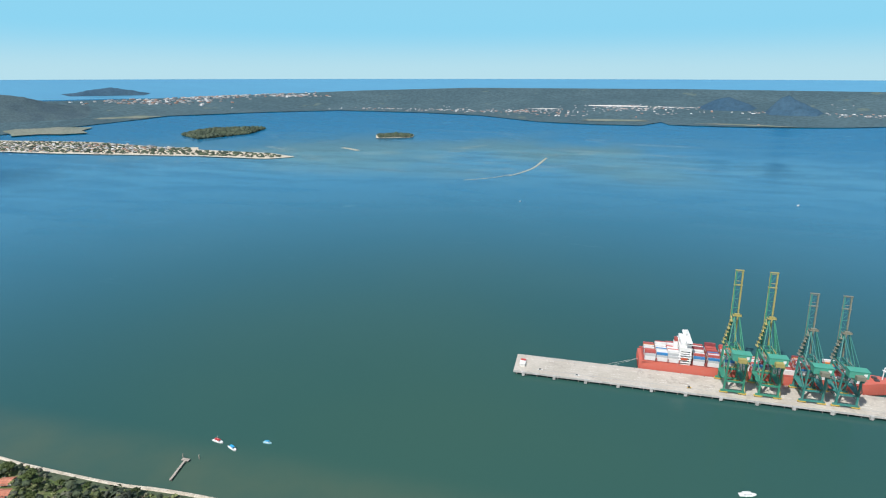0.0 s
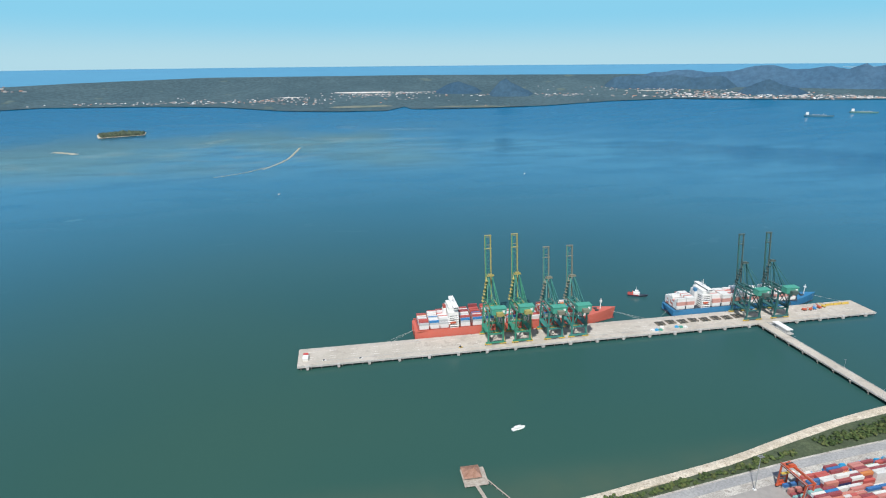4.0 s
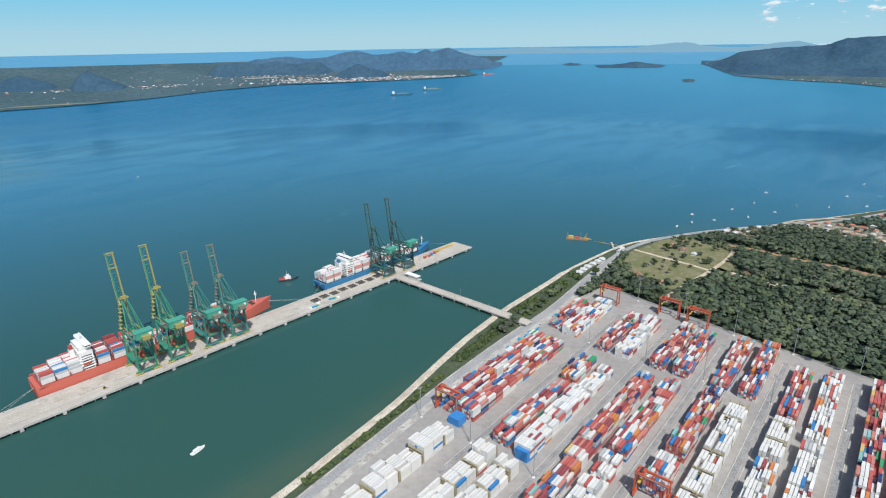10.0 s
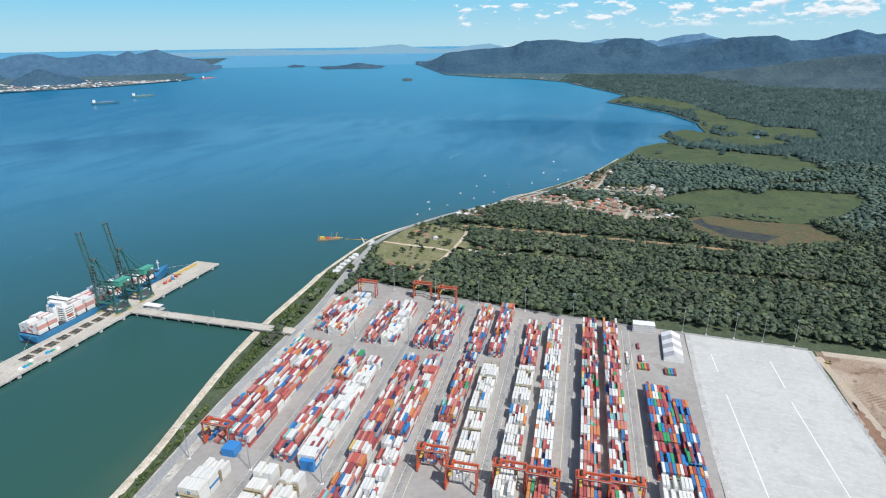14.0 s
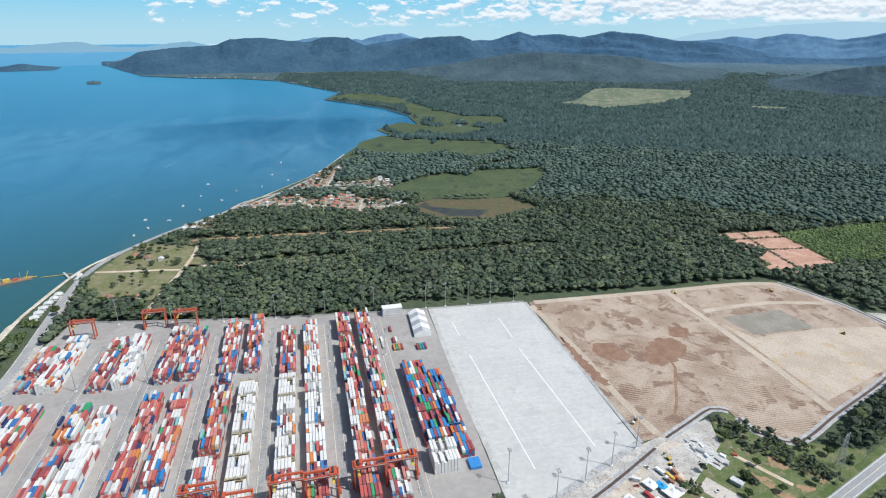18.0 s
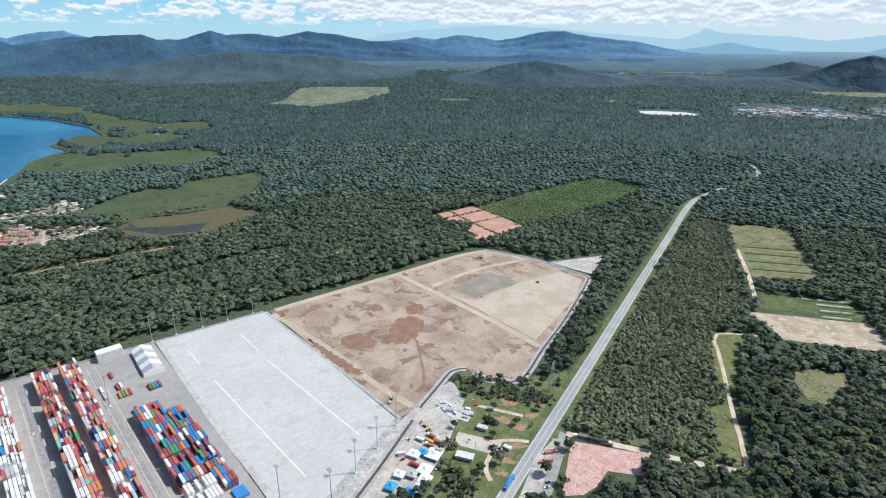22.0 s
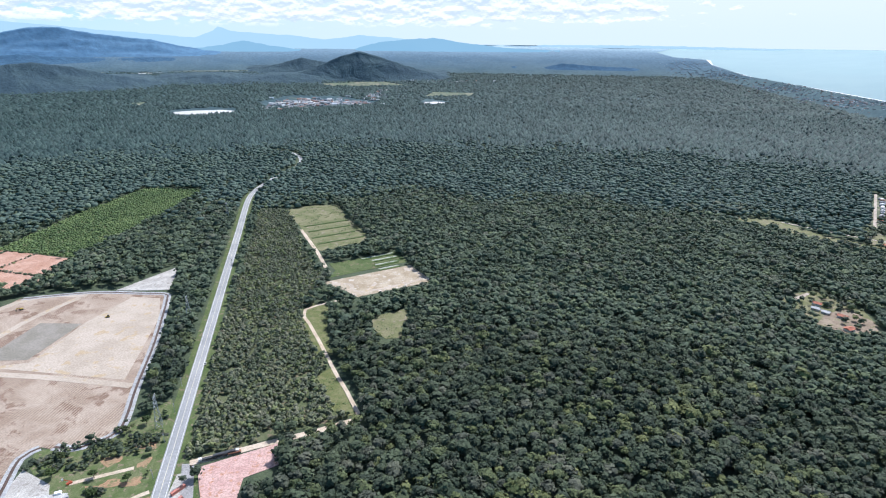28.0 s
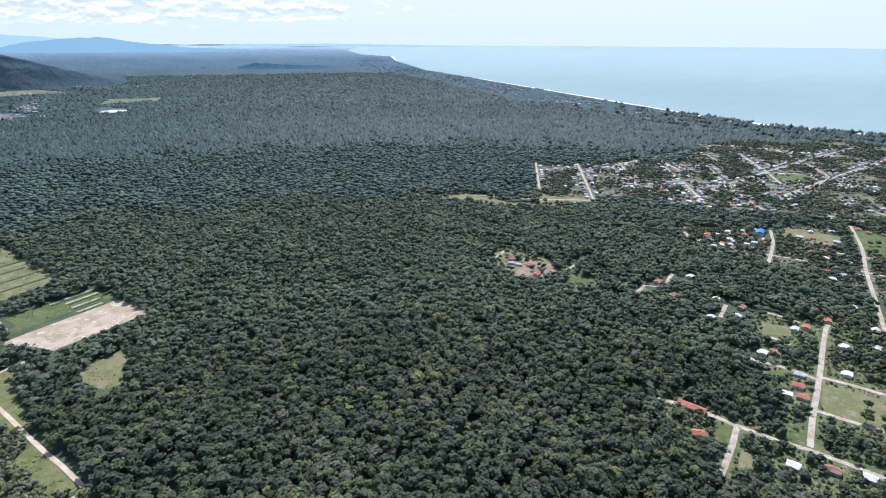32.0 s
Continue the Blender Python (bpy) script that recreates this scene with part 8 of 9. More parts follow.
# brown mud pools on the graded earth
MUD_FLAT = surf("flat_brown_mud", (0.205, 0.12, 0.08), (0.25, 0.155, 0.105), 9, 1.5, 0.8, grain=0.25)
MUD_POOLS = [[(544, -279), (548, -292), (543, -305), (521, -312), (506, -306), (511, -284), (528, -274)], [(536, -346), (545, -366), (537, -385), (512, -382), (493, -354), (489, -331), (506, -324)],
             [(572, -393), (560, -412), (541, -401), (546, -383)], [(572, -250), (529, -256), (482, -262), (464, -263), (474, -252), (519, -247)]]
for k, poly in enumerate(MUD_POOLS):
    c = curve(poly + poly[:1], 5)[:-1]
    slab("mud_pool", [(x + 2.2 * math.sin(i * 1.9 + k), y + 2.0 * math.sin(i * 2.7)) for i, (x, y) in enumerate(c)], 1.84 + (0.004 * k if k < 3 else 0.1), MUD_FLAT, "flat brown wet mud on the earthworks", "ground", 0.03)

# ---------------------------------------------------------------- boats, piers, far ships
def boat(label, length, hull, top, category="boat", mast_h=0.0, name="motor_boat"):
    b = thing(name, None, None, label, category, "boats on the water")
    L, w = length, length * 0.17
    g = Geo()
    rows = []
    for s, k, z in ((-0.5, 0.85, 0.9), (-0.2, 1.0, 0.9), (0.2, 0.95, 1.0), (0.38, 0.6, 1.15), (0.5, 0.04, 1.35)):
        rows += [(s * L, -w * k, z), (s * L * 0.96, -w * k * 0.7, -0.4), (s * L * 0.96, w * k * 0.7, -0.4), (s * L, w * k, z)]
    f = [(4 * i + k, 4 * i + k + 1, 4 * i + k + 5, 4 * i + k + 4) for i in range(4) for k in range(3)] + [(4 * i + 3, 4 * i, 4 * i + 4, 4 * i + 7) for i in range(4)] + [(3, 2, 1, 0)]
    part("hull", g.solid(rows, f), hull, b)
    c = part("cabin", Geo().box(-L * 0.18, -w * 0.62, 0.95, L * 0.16, w * 0.62, 2.5), WHITE, b)
    part("window_band", Geo().box(L * 0.16, -w * 0.5, 1.6, L * 0.165, w * 0.5, 2.2), GLASS, c)
    part("roof", Geo().box(-L * 0.3, -w * 0.7, 2.5, L * 0.18, w * 0.7, 2.65), top, b)
    if mast_h:
        part("mast", Geo().tube((0, 0, 2.6), (0, 0, 2.6 + mast_h), 0.08), WHITE, b)
    return b


place(boat("white and red passenger boat moored off the shore", 13, WHITE, RED, mast_h=4), -330, 401, 0, -12)
place(boat("white motor boat with a blue canopy at anchor", 12, WHITE, TARP_BLUE), -310, 395, 0, -25)
place(boat("small pale blue motor boat at anchor", 9, paint("pale_blue_hull", (0.35, 0.62, 0.70)), TARP_BLUE), -282, 411, 0, 0)
place(boat("white work boat with a dark deck at anchor", 15, WHITE, WHITE, mast_h=3), 152, 450, 0, 14)
small = boat("small white fishing boat moored off the village", 8, WHITE, WHITE, name="fishing_boat")
for i, (x, y) in enumerate([(1077, 384), (1120, 372), (1162, 344), (1175, 392), (1268, 342), (1347, 321), (1381, 247), (1463, 327), (1469, 133), (1414, 192), (1230, 300), (1300, 268), (1540, 180), (1700, 170), (560, 1700), (-180, 1560)]):
    m = pose(x, y, 0, 0, 0, 40 * i)
    if i == 0:
        small.matrix_world = m
    else:
        copy_thing(small, m)
tug = thing("tug_boat", None, None, "red and white harbour tug beside the ships", "tug")
part("hull", hull_mesh(27, 10, 2.6, 1.6, 0.3, -1), HULL_DARK, tug)
part("rail", Geo().box(1, -4.9, 2.6, 16, -4.6, 3.5).box(1, 4.6, 2.6, 16, 4.9, 3.5), RED, tug)
part("deck", Geo().box(0.8, -4.6, 2.62, 17, 4.6, 2.75), DECK_RED, tug)
th = part("wheelhouse", Geo().box(9, -3.2, 2.7, 18, 3.2, 6).box(11, -2.6, 6, 16, 2.6, 9), WHITE, tug)
part("window_band", Geo().box(10.95, -2.5, 7.2, 16.05, 2.5, 8.4), GLASS, th)
part("funnel", Geo().box(7, -2.6, 2.7, 8.6, -1.2, 7).box(7, 1.2, 2.7, 8.6, 2.6, 7), HULL_RED, tug)
part("mast", Geo().tube((13, 0, 9), (13, 0, 15), 0.2), WHITE, tug)
place(tug, 414, 738, 0, -28)
barge = thing("dredging_barge", None, None, "ochre dredging barge with a crane frame and pipeline", "barge")
part("pontoon", Geo().box(-20, -6, -1, 20, 6, 2.0), paint("ochre_barge_paint", (0.28, 0.18, 0.11)), barge)
part("deck_house", Geo().box(-16, -3.5, 2, -7, 3.5, 6), YELLOW, barge)
part("a_frame", Geo().beam((12, -4, 2), (17, 0, 12), 0.6).beam((12, 4, 2), (17, 0, 12), 0.6), YELLOW, barge)
part("ladder", Geo().beam((10, 0, 3), (26, 0, 1), 1.6, 1.2), YELLOW, barge)
part("winch", Geo().box(-4, -3, 2, 3, 3, 4.4), ORANGE, barge)
for x in (-18, 6):
    part("spud", Geo().tube((x, 5, -4), (x, 5, 11), 0.4), STEEL, barge)
place(barge, 886, 492, 0, -62)
pl = thing("floating_pipeline", Geo().tube((894, 462, 0.5), (900, 420, 0.7), 0.5), YELLOW, "ochre floating pipeline behind the barge", "pipe")
jet = thing("boat_jetty", None, None, "narrow concrete boat jetty by the fishing quarter", "jetty")
part("deck", Geo().beam((876, 414, 2.0), (905, 434, 2.0), 3.0, 0.4), KERB, jet)
for i in range(6):
    part("pile", Geo().tube((878 + i * 5, 415.5 + i * 3.4, -3), (878 + i * 5, 415.5 + i * 3.4, 1.8), 0.25), PILE, jet)
jet2 = thing("plank_jetty", None, None, "narrow detached plank jetty with a wide head", "jetty")
part("walkway", Geo().beam((-336, 341, 1.6), (-341, 367, 1.6), 2.0, 0.25), WOOD, jet2)
part("head", Geo().box(-345, 366.5, 1.5, -337.5, 370, 1.75), WOOD, jet2)
for i in range(7):
    for d in (-0.9, 0.9):
        part("post", Geo().tube((-336 - i * 0.8 + d, 342 + i * 4.2, -3), (-336 - i * 0.8 + d, 342 + i * 4.2, 2.6), 0.14), WOOD, jet2)
for x, y in ((-346.5, 371.5), (-331, 374)):
    thing("mooring_post", Geo().tube((x, y, -3), (x, y, 4.5), 0.4), WOOD, "weathered timber mooring post in the water", "post", "mooring posts")
ph = thing("pier_house", None, None, "old plank pier with a rusty hip roofed boathouse", "pier")
part("platform", Geo().box(83, 379, 1.8, 104, 401, 2.2), WOOD, ph)
part("walls", Geo().box(85, 387, 2.2, 98, 400, 4.6), WOOD, ph)
part("roof", Geo().solid([(83.5, 385.5, 4.6), (99.5, 385.5, 4.6), (99.5, 401.5, 4.6), (83.5, 401.5, 4.6), (89, 392, 7.6), (94, 395, 7.6)], [(0, 1, 5, 4), (1, 2, 5), (2, 3, 4, 5), (3, 0, 4)]), TILE_OLD, ph, "rusty brown hip roof")
part("walkway", Geo().beam((93, 381, 2.0), (103, 336, 2.0), 3.0, 0.3), WOOD, ph)
part("pipe_run", Geo().beam((104, 384, 2.2), (127, 340, 2.2), 0.8, 0.5), WOOD, ph)
for i in range(7):
    part("pile", Geo().tube((93 + i * 1.6, 380 - i * 7, -3), (93 + i * 1.6, 380 - i * 7, 2), 0.25), PILE, ph)
    part("pile", Geo().tube((106 + i * 3.3, 380 - i * 6.3, -3), (106 + i * 3.3, 380 - i * 6.3, 2.4), 0.35), PILE, ph)
for x, y in ((84, 380), (103, 380), (84, 400), (103, 400)):
    part("pile", Geo().tube((x, y, -3), (x, y, 2), 0.3), PILE, ph)


def tanker(x, y, turn, hull, label):
    t = thing("anchored_ship", None, None, label, "ship", "ships at anchor")
    part("hull", hull_mesh(150, 24, 9, 2.5), hull, t)
    part("deckhouse", Geo().box(8, -10, 9, 24, 10, 24), WHITE, t)
    part("deck_gear", Geo().box(40, -4, 9, 120, 4, 11).tube((70, 0, 9), (70, 0, 20), 0.8).tube((100, 0, 9), (100, 0, 20), 0.8), STEEL, t)
    k = far(np.array([(x, y, 0.0)]))[0]
    s = math.hypot(k[0], k[1]) / math.hypot(x, y)
    t.matrix_world = Matrix.Translation(k) @ pose(0, 0, 0, 0, 0, turn) @ Matrix.Diagonal((s, s, s, 1))
    return t


tanker(2800, 3110, -42, paint("blue_green_hull", (0.05, 0.16, 0.22)), "dark blue bulk carrier at anchor in the bay")
tanker(3250, 3240, -42, paint("grey_green_hull", (0.10, 0.22, 0.20)), "green bulk carrier at anchor in the bay")
tanker(5150, 4180, -30, HULL_RED, "red tanker berthed at the far oil pier")


# ---------------------------------------------------------------- houses
def house(name, w, d, h, wall, roof, label, style="gable", pitch=0.42, category="house"):
    """A small house: walls, roof, door and windows; local x is the ridge."""
    b = thing(name, None, None, label, category, "houses")
    part("wall", Geo().box(-w / 2, -d / 2, 0, w / 2, d / 2, h), wall, b)
    o = 0.5
    X, Y, R = w / 2 + o, d / 2 + o, h + d / 2 * pitch
    if style == "gable":
        part("roof", Geo().solid([(-X, -Y, h), (X, -Y, h), (X, 0, R), (-X, 0, R), (X, Y, h), (-X, Y, h), (-X, -Y, h - 0.15), (X, -Y, h - 0.15), (X, Y, h - 0.15), (-X, Y, h - 0.15)],
                                 [(0, 1, 2, 3), (3, 2, 4, 5), (0, 3, 5, 9, 6), (1, 7, 8, 4, 2), (6, 9, 8, 7), (0, 6, 7, 1), (4, 8, 9, 5)]), roof, b)
        part("ridge_cap", Geo().beam((-X, 0, R + 0.03), (X, 0, R + 0.03), 0.35, 0.16), roof, b)
    elif style == "hip":
        part("roof", Geo().solid([(-X, -Y, h), (X, -Y, h), (X, Y, h), (-X, Y, h), (-X + Y, 0, R), (X - Y, 0, R)] if X > Y + 0.3 else [(-X, -Y, h), (X, -Y, h), (X, Y, h), (-X, Y, h), (-0.2, 0, R), (0.2, 0, R)],
                                 [(0, 1, 5, 4), (1, 2, 5), (2, 3, 4, 5), (3, 0, 4), (3, 2, 1, 0)]), roof, b)
    else:
        part("roof", Geo().box(-X, -Y, h, X, Y, h + 0.3), roof, b)
        part("parapet", Geo().box(-X, -Y, h + 0.3, X, -Y + 0.2, h + 0.7).box(-X, Y - 0.2, h + 0.3, X, Y, h + 0.7), wall, b)
    part("door", Geo().box(-0.5, -d / 2 - 0.06, 0, 0.5, -d / 2 - 0.01, 2.1), WOOD, b)
    for x, s in ((-w * 0.3, -1), (w * 0.3, -1), (0.0, 1)):
        y = s * (d / 2 + 0.03)
        part("window", Geo().box(x - 0.65, y - 0.03, 1.0, x + 0.65, y + 0.03, 2.1), GLASS, b)
    if style != "flat":
        part("porch", Geo().box(-w * 0.35, -d / 2 - 2.2, 2.3, w * 0.35, -d / 2 - 0.5, 2.45), roof, b)
    return b


HOUSES = [house("house", 11, 8, 3.0, WALLS["white"], TILE, "white rendered house with a clay tile gable roof"), house("house", 9, 7.5, 2.9, WALLS["cream"], TILE, "cream house with a clay tile hip roof", "hip"),
          house("house", 10, 7, 2.9, WALLS["white"], FIBRE, "white cottage with a grey fibre cement roof"), house("house", 12, 8, 3.0, WALLS["grey"], TILE_OLD, "grey house with a weathered brown tile roof"),
          house("house", 8, 6.5, 2.8, WALLS["orange"], FIBRE, "orange cottage with a grey sheet roof"), house("house", 10, 8.5, 3.2, WALLS["white"], ROOF_WHITE, "white house with a pale sheet roof", "gable", 0.25),
          house("house", 13, 8, 3.1, WALLS["cream"], TILE_OLD, "cream house with an old hip tile roof", "hip"), house("house", 9, 8, 5.6, WALLS["white"], ROOF_WHITE, "two storey white house with a flat roof", "flat"),
          house("long_house", 26, 9, 3.4, WALLS["orange"], TILE, "long shed with a bright red tile roof beside the lane"), house("blue_hall", 24, 14, 6, WALLS["white"], BLUE, "large hall with a bright blue sheet roof")]
house_used = [False] * len(HOUSES)
house_at = []


def put_house(k, x, y, turn, z=LAND + 0.25):
    house_at.append((x, y))
    m = pose(x, y, z, 0, 0, turn)
    if not house_used[k]:
        house_used[k] = True
        HOUSES[k].matrix_world = m
    else:
        copy_thing(HOUSES[k], m)


def settle(poly, lines, count, gap, seed, turn, mix=(0.22, 0.14, 0.14, 0.12, 0.10, 0.13, 0.10, 0.05)):
    """Houses spread over a settlement, clear of the lanes."""
    rng = np.random.RandomState(seed)
    x0, y0 = np.min(poly, axis=0)
    x1, y1 = np.max(poly, axis=0)
    n = 0
    for _ in range(count * 40):
        p = np.array([[rng.uniform(x0, x1), rng.uniform(y0, y1)]])
        if not in_poly(p, poly)[0] or any(to_line(p, ln)[0] < 9 for ln in lines):
            continue
        if any((p[0, 0] - a) ** 2 + (p[0, 1] - b) ** 2 < gap * gap for a, b in house_at):
            continue
        put_house(rng.choice(8, p=mix), p[0, 0], p[0, 1], turn + rng.choice((0, 90)) + rng.uniform(-6, 6))
        n += 1
        if n >= count:
            break


for k, x, y, turn in ((3, 772, 353, 20), (2, 784, 372, 30), (0, 784, 292, 30), (0, 878, 218, -60), (5, 854, 240, -60), (2, 835, 214, -60), (2, 828, 208, -60), (5, 872, 190, -50), (2, 935, 300, 10), (3, 944, 322, 20), (3, 790, 330, 40), (1, 960, 345, 0),
                      (5, 739, 403, 25), (5, 753, 404, 25), (5, 768, 405, 20), (5, 784, 405, 15), (5, 799, 404, 15), (5, 813, 404, 12), (2, 868, 400, 0), (2, 882, 404, -10)):
    put_house(k, x, y, turn)
RED_ROOFS, PALE_ROOFS = (0.30, 0.20, 0.08, 0.16, 0.05, 0.06, 0.12, 0.03), (0.10, 0.06, 0.25, 0.14, 0.05, 0.32, 0.02, 0.06)
settle(VILLAGE, [SHORE_ROAD] + VILLAGE_STREETS, 76, 12.5, 51, -15, RED_ROOFS)
settle(VILLAGE_POINT, [SHORE_ROAD] + VILLAGE_STREETS, 20, 13.0, 53, -30, RED_ROOFS)
settle(VILLAGE_OUT, VILLAGE_STREETS, 16, 13.0, 58, -15, PALE_ROOFS)
settle(VILLAGE_SHORE, [SHORE_ROAD] + LANES, 10, 14.0, 52, -40)
for k, x, y, turn in ((5, 951, -52, 0), (2, 944, -38, 20), (3, 905, 208, 0), (3, 985, 225, 0), (5, 1160, 262, -30)):
    put_house(k, x, y, turn)
for k, x, y, turn in ((0, -470, 302, 20), (0, -486, 296, 30), (6, -500, 310, 20), (0, -458, 290, 15), (3, -515, 292, 15), (1, -478, 280, 20)):
    put_house(k, x, y, turn)
for k, x, y, turn in HOMES + HOMES_LANE:
    put_house(k, x, y, turn)
for i, (k, x, y) in enumerate(HOMES_TOWN):
    put_house(k, x, y, 32 + (i % 3) * 88 + i % 7)
settle([(-849, -769), (-961, -746), (-925, -705), (-831, -640), (-790, -667), (-784, -725)], STREETS, 30, 12.5, 56, 35, PALE_ROOFS)
settle([p if p[0] > -1180 else (-1180, p[1]) for p in SUBURB], STREETS, 46, 15, 54, 30, PALE_ROOFS)
settle(HAMLET, STREETS, 20, 15, 55, 40, PALE_ROOFS)
# garden trees among the houses
hp = np.array(house_at + outer_at)


def clear_of_houses(p):
    best = np.full(len(p), 1e9)
    for a, b in hp:
        best = np.minimum(best, np.hypot(p[:, 0] - a, p[:, 1] - b))
    return best > 8.5


def gardens(p):
    rng = np.random.RandomState(77)
    ok = np.zeros(len(p), bool)
    grove = np.sin(p[:, 0] / 47.0 + 1.1 * np.sin(p[:, 1] / 60.0)) * np.sin(p[:, 1] / 41.0) + 0.5 * np.sin(p[:, 0] / 19.0 + 2) * np.sin(p[:, 1] / 23.0)
    for poly, share, swing in ((VILLAGE, 0.22, 0.2), (VILLAGE_OUT, 0.2, 0.2), (VILLAGE_POINT, 0.25, 0.2), (VILLAGE_SHORE, 0.4, 0.2), (SUBURB, 0.66, 0.7), (HAMLET, 0.66, 0.7), (QUARTER, 0.62, 0.6), (SHORE_LOT, 0.4, 0.2), (FARMYARD, 0.25, 0), (COMMON, 0.06, 0), (LOTS_WEST, 0.08, 0), (VERGE, 0.10, 0.2)):
        ok |= in_poly(p, poly) & (rng.uniform(size=len(p)) < share + swing * grove)
    for poly in LOTS + SUBURB_FIELDS:
        ok &= ~in_poly(p, poly) | (rng.uniform(size=len(p)) < 0.04)
    for ln in STREETS + VILLAGE_STREETS + LANES + [SHORE_ROAD, ROAD]:
        ok &= to_line(p, ln) > 7
    return ok & clear_of_houses(p)


canopy("garden_trees", scatter((-2200, -1510, 1650, 420), 7.6, gardens, 0.5, seed=61), MID, 4.9, 8.5, LEAF, "garden trees and bushes between houses", category="trees")


def undergrowth(p):
    rng = np.random.RandomState(79)
    ok = np.zeros(len(p), bool)
    for poly in (QUARTER, HAMLET, SHORE_LOT):
        ok |= in_poly(p, poly)
    for poly in LOTS:
        ok &= ~in_poly(p, poly)
    for ln in STREETS:
        ok &= to_line(p, ln) > 5.5
    return ok & clear_of_houses(p) & (rng.uniform(size=len(p)) < 0.8)


canopy("lot_bushes", scatter((-1210, -820, -300, 330), 5.6, undergrowth, 0.5, seed=63), BUSH, 2.1, 2.6, SCRUB, "bushes and tall weeds on the lots between the lanes", category="bushes")


# ---------------------------------------------------------------- single trees
def tree(seed, h, r, label):
    rng = np.random.RandomState(seed)
    t = thing("tree", None, None, label, "tree", "single trees")
    g = Geo().tube((0, 0, 0), (0.15, 0.1, h * 0.55), 0.38, 7, 0.2)
    part("trunk", g, BARK, t)
    tips = []
    for k in range(5):
        a = k * 1.257 + rng.uniform(-0.3, 0.3)
        q = (math.cos(a) * r * 0.55, math.sin(a) * r * 0.55, h * rng.uniform(0.62, 0.8))
        part("limb", Geo().tube((0.1, 0.05, h * rng.uniform(0.3, 0.5)), q, 0.16, 5, 0.05), BARK, t)
        tips.append(q)
    tips.append((0, 0, h * 0.82))
    vs, fs, at = [], [], 0
    for q in tips:
        sv, sf = FINE[rng.randint(len(FINE))]
        s = r * rng.uniform(0.5, 0.68)
        vs.append(sv * s + np.array(q))
        fs.append(sf + at)
        at += len(sv)
    me = fast_mesh("crown", np.concatenate(vs), np.concatenate(fs))
    part("crown", me, TREE_LEAF, t)
    return t


TREES = [tree(1, 11, 6.0, "broad dark green tree on open ground"), tree(2, 9, 4.6, "round leafy tree on open ground"), tree(3, 8, 3.8, "small spreading tree beside the lane")]
spots_ = [(0, 931, 345), (1, 925, 338), (0, 760, 318), (1, 752, 312), (0, 770, 330), (2, 790, 318), (1, 745, 300), (0, 748, 380), (1, 760, 385), (1, 715, 388), (2, 730, 330), (1, 810, 262), (0, 730, 282), (1, 737, 272), (2, 850, 330), (2, 862, 300), (1, 905, 268),
          (2, 800, 250), (1, 975, 312), (0, 985, 340), (1, 995, 330), (0, 726, 305), (1, 316, -310), (2, 300, -300), (2, 330, -330), (1, 275, -262), (2, 268, -240), (1, 262, -228), (2, 282, -245), (1, 364, -325), (2, 372, -345), (2, 340, -385), (1, 330, -400),
          (0, -452, 309), (1, -440, 305), (2, -420, 310), (0, -480, 312), (1, -430, 290), (2, -395, 312), (0, -540, -270), (1, -565, -285), (2, 300, -330), (0, 770, 300), (1, 720, 360), (2, -350, 318)]
for i, (k, x, y) in enumerate(spots_):
    m = pose(x, y, LAND + 0.2, 0, 0, 47 * i)
    if i in (0, 1, 5):
        TREES[k].matrix_world = m
    else:
        copy_thing(TREES[k], m)


# ---------------------------------------------------------------- pylons along the highway
def pylon(h=34.0):
    p = thing("power_pylon", None, None, "grey lattice power pylon in the forest by the highway", "pylon", "power pylons")
    for sx in (-1, 1):
        for sy in (-1, 1):
            part("leg", Geo().beam((sx * 3, sy * 3, 0), (sx * 0.7, sy * 0.7, h), 0.28), STEEL, p)
    for k in range(7):
        z0, z1 = h * k / 7, h * (k + 1) / 7
        a0, a1 = 3 - 2.3 * k / 7, 3 - 2.3 * (k + 1) / 7
        g = Geo()
        for (x0, y0), (x1, y1) in (((-1, -1), (1, -1)), ((1, -1), (1, 1)), ((1, 1), (-1, 1)), ((-1, 1), (-1, -1))):
            g.beam((x0 * a0, y0 * a0, z0), (x1 * a1, y1 * a1, z1), 0.14).beam((x1 * a0, y1 * a0, z0), (x0 * a1, y0 * a1, z1), 0.14)
        part("lattice", g, STEEL, p)
    for z in (h * 0.74, h * 0.86, h * 0.98):
        a = part("cross_arm", Geo().beam((-5.5, 0, z), (5.5, 0, z), 0.3, 0.4), STEEL, p)
        for x in (-5.2, 5.2):
            part("insulator", Geo().tube((x, 0, z - 0.1), (x, 0, z - 1.6), 0.12), DARK, a)
    return p


py = pylon()
py.matrix_world = pose(404, -600, LAND, 0, 0, -65)
copy_thing(py, pose(565, -1015, LAND, 0, 0, -65))
copy_thing(py, pose(316, -398, LAND, 0, 0, -65))
for a, b in (((404, -600), (565, -1015)), ((316, -398), (404, -600))):
    for off in (-5.2, 5.2):
        d = Vector((b[0] - a[0], b[1] - a[1], 0)).normalized()
        n = Vector((-d.y, d.x, 0)) * off
        g = Geo()
        pts = []
        for k in range(9):
            t = k / 8
            pts.append((a[0] + (b[0] - a[0]) * t + n.x, a[1] + (b[1] - a[1]) * t + n.y, LAND + 31.0 - 24 * t * (1 - t)))
        for p, q in zip(pts, pts[1:]):
            g.tube(p, q, 0.07, 4)
        thing("power_line", g, DARK, "thin dark power line between pylons", "cable", "power lines")

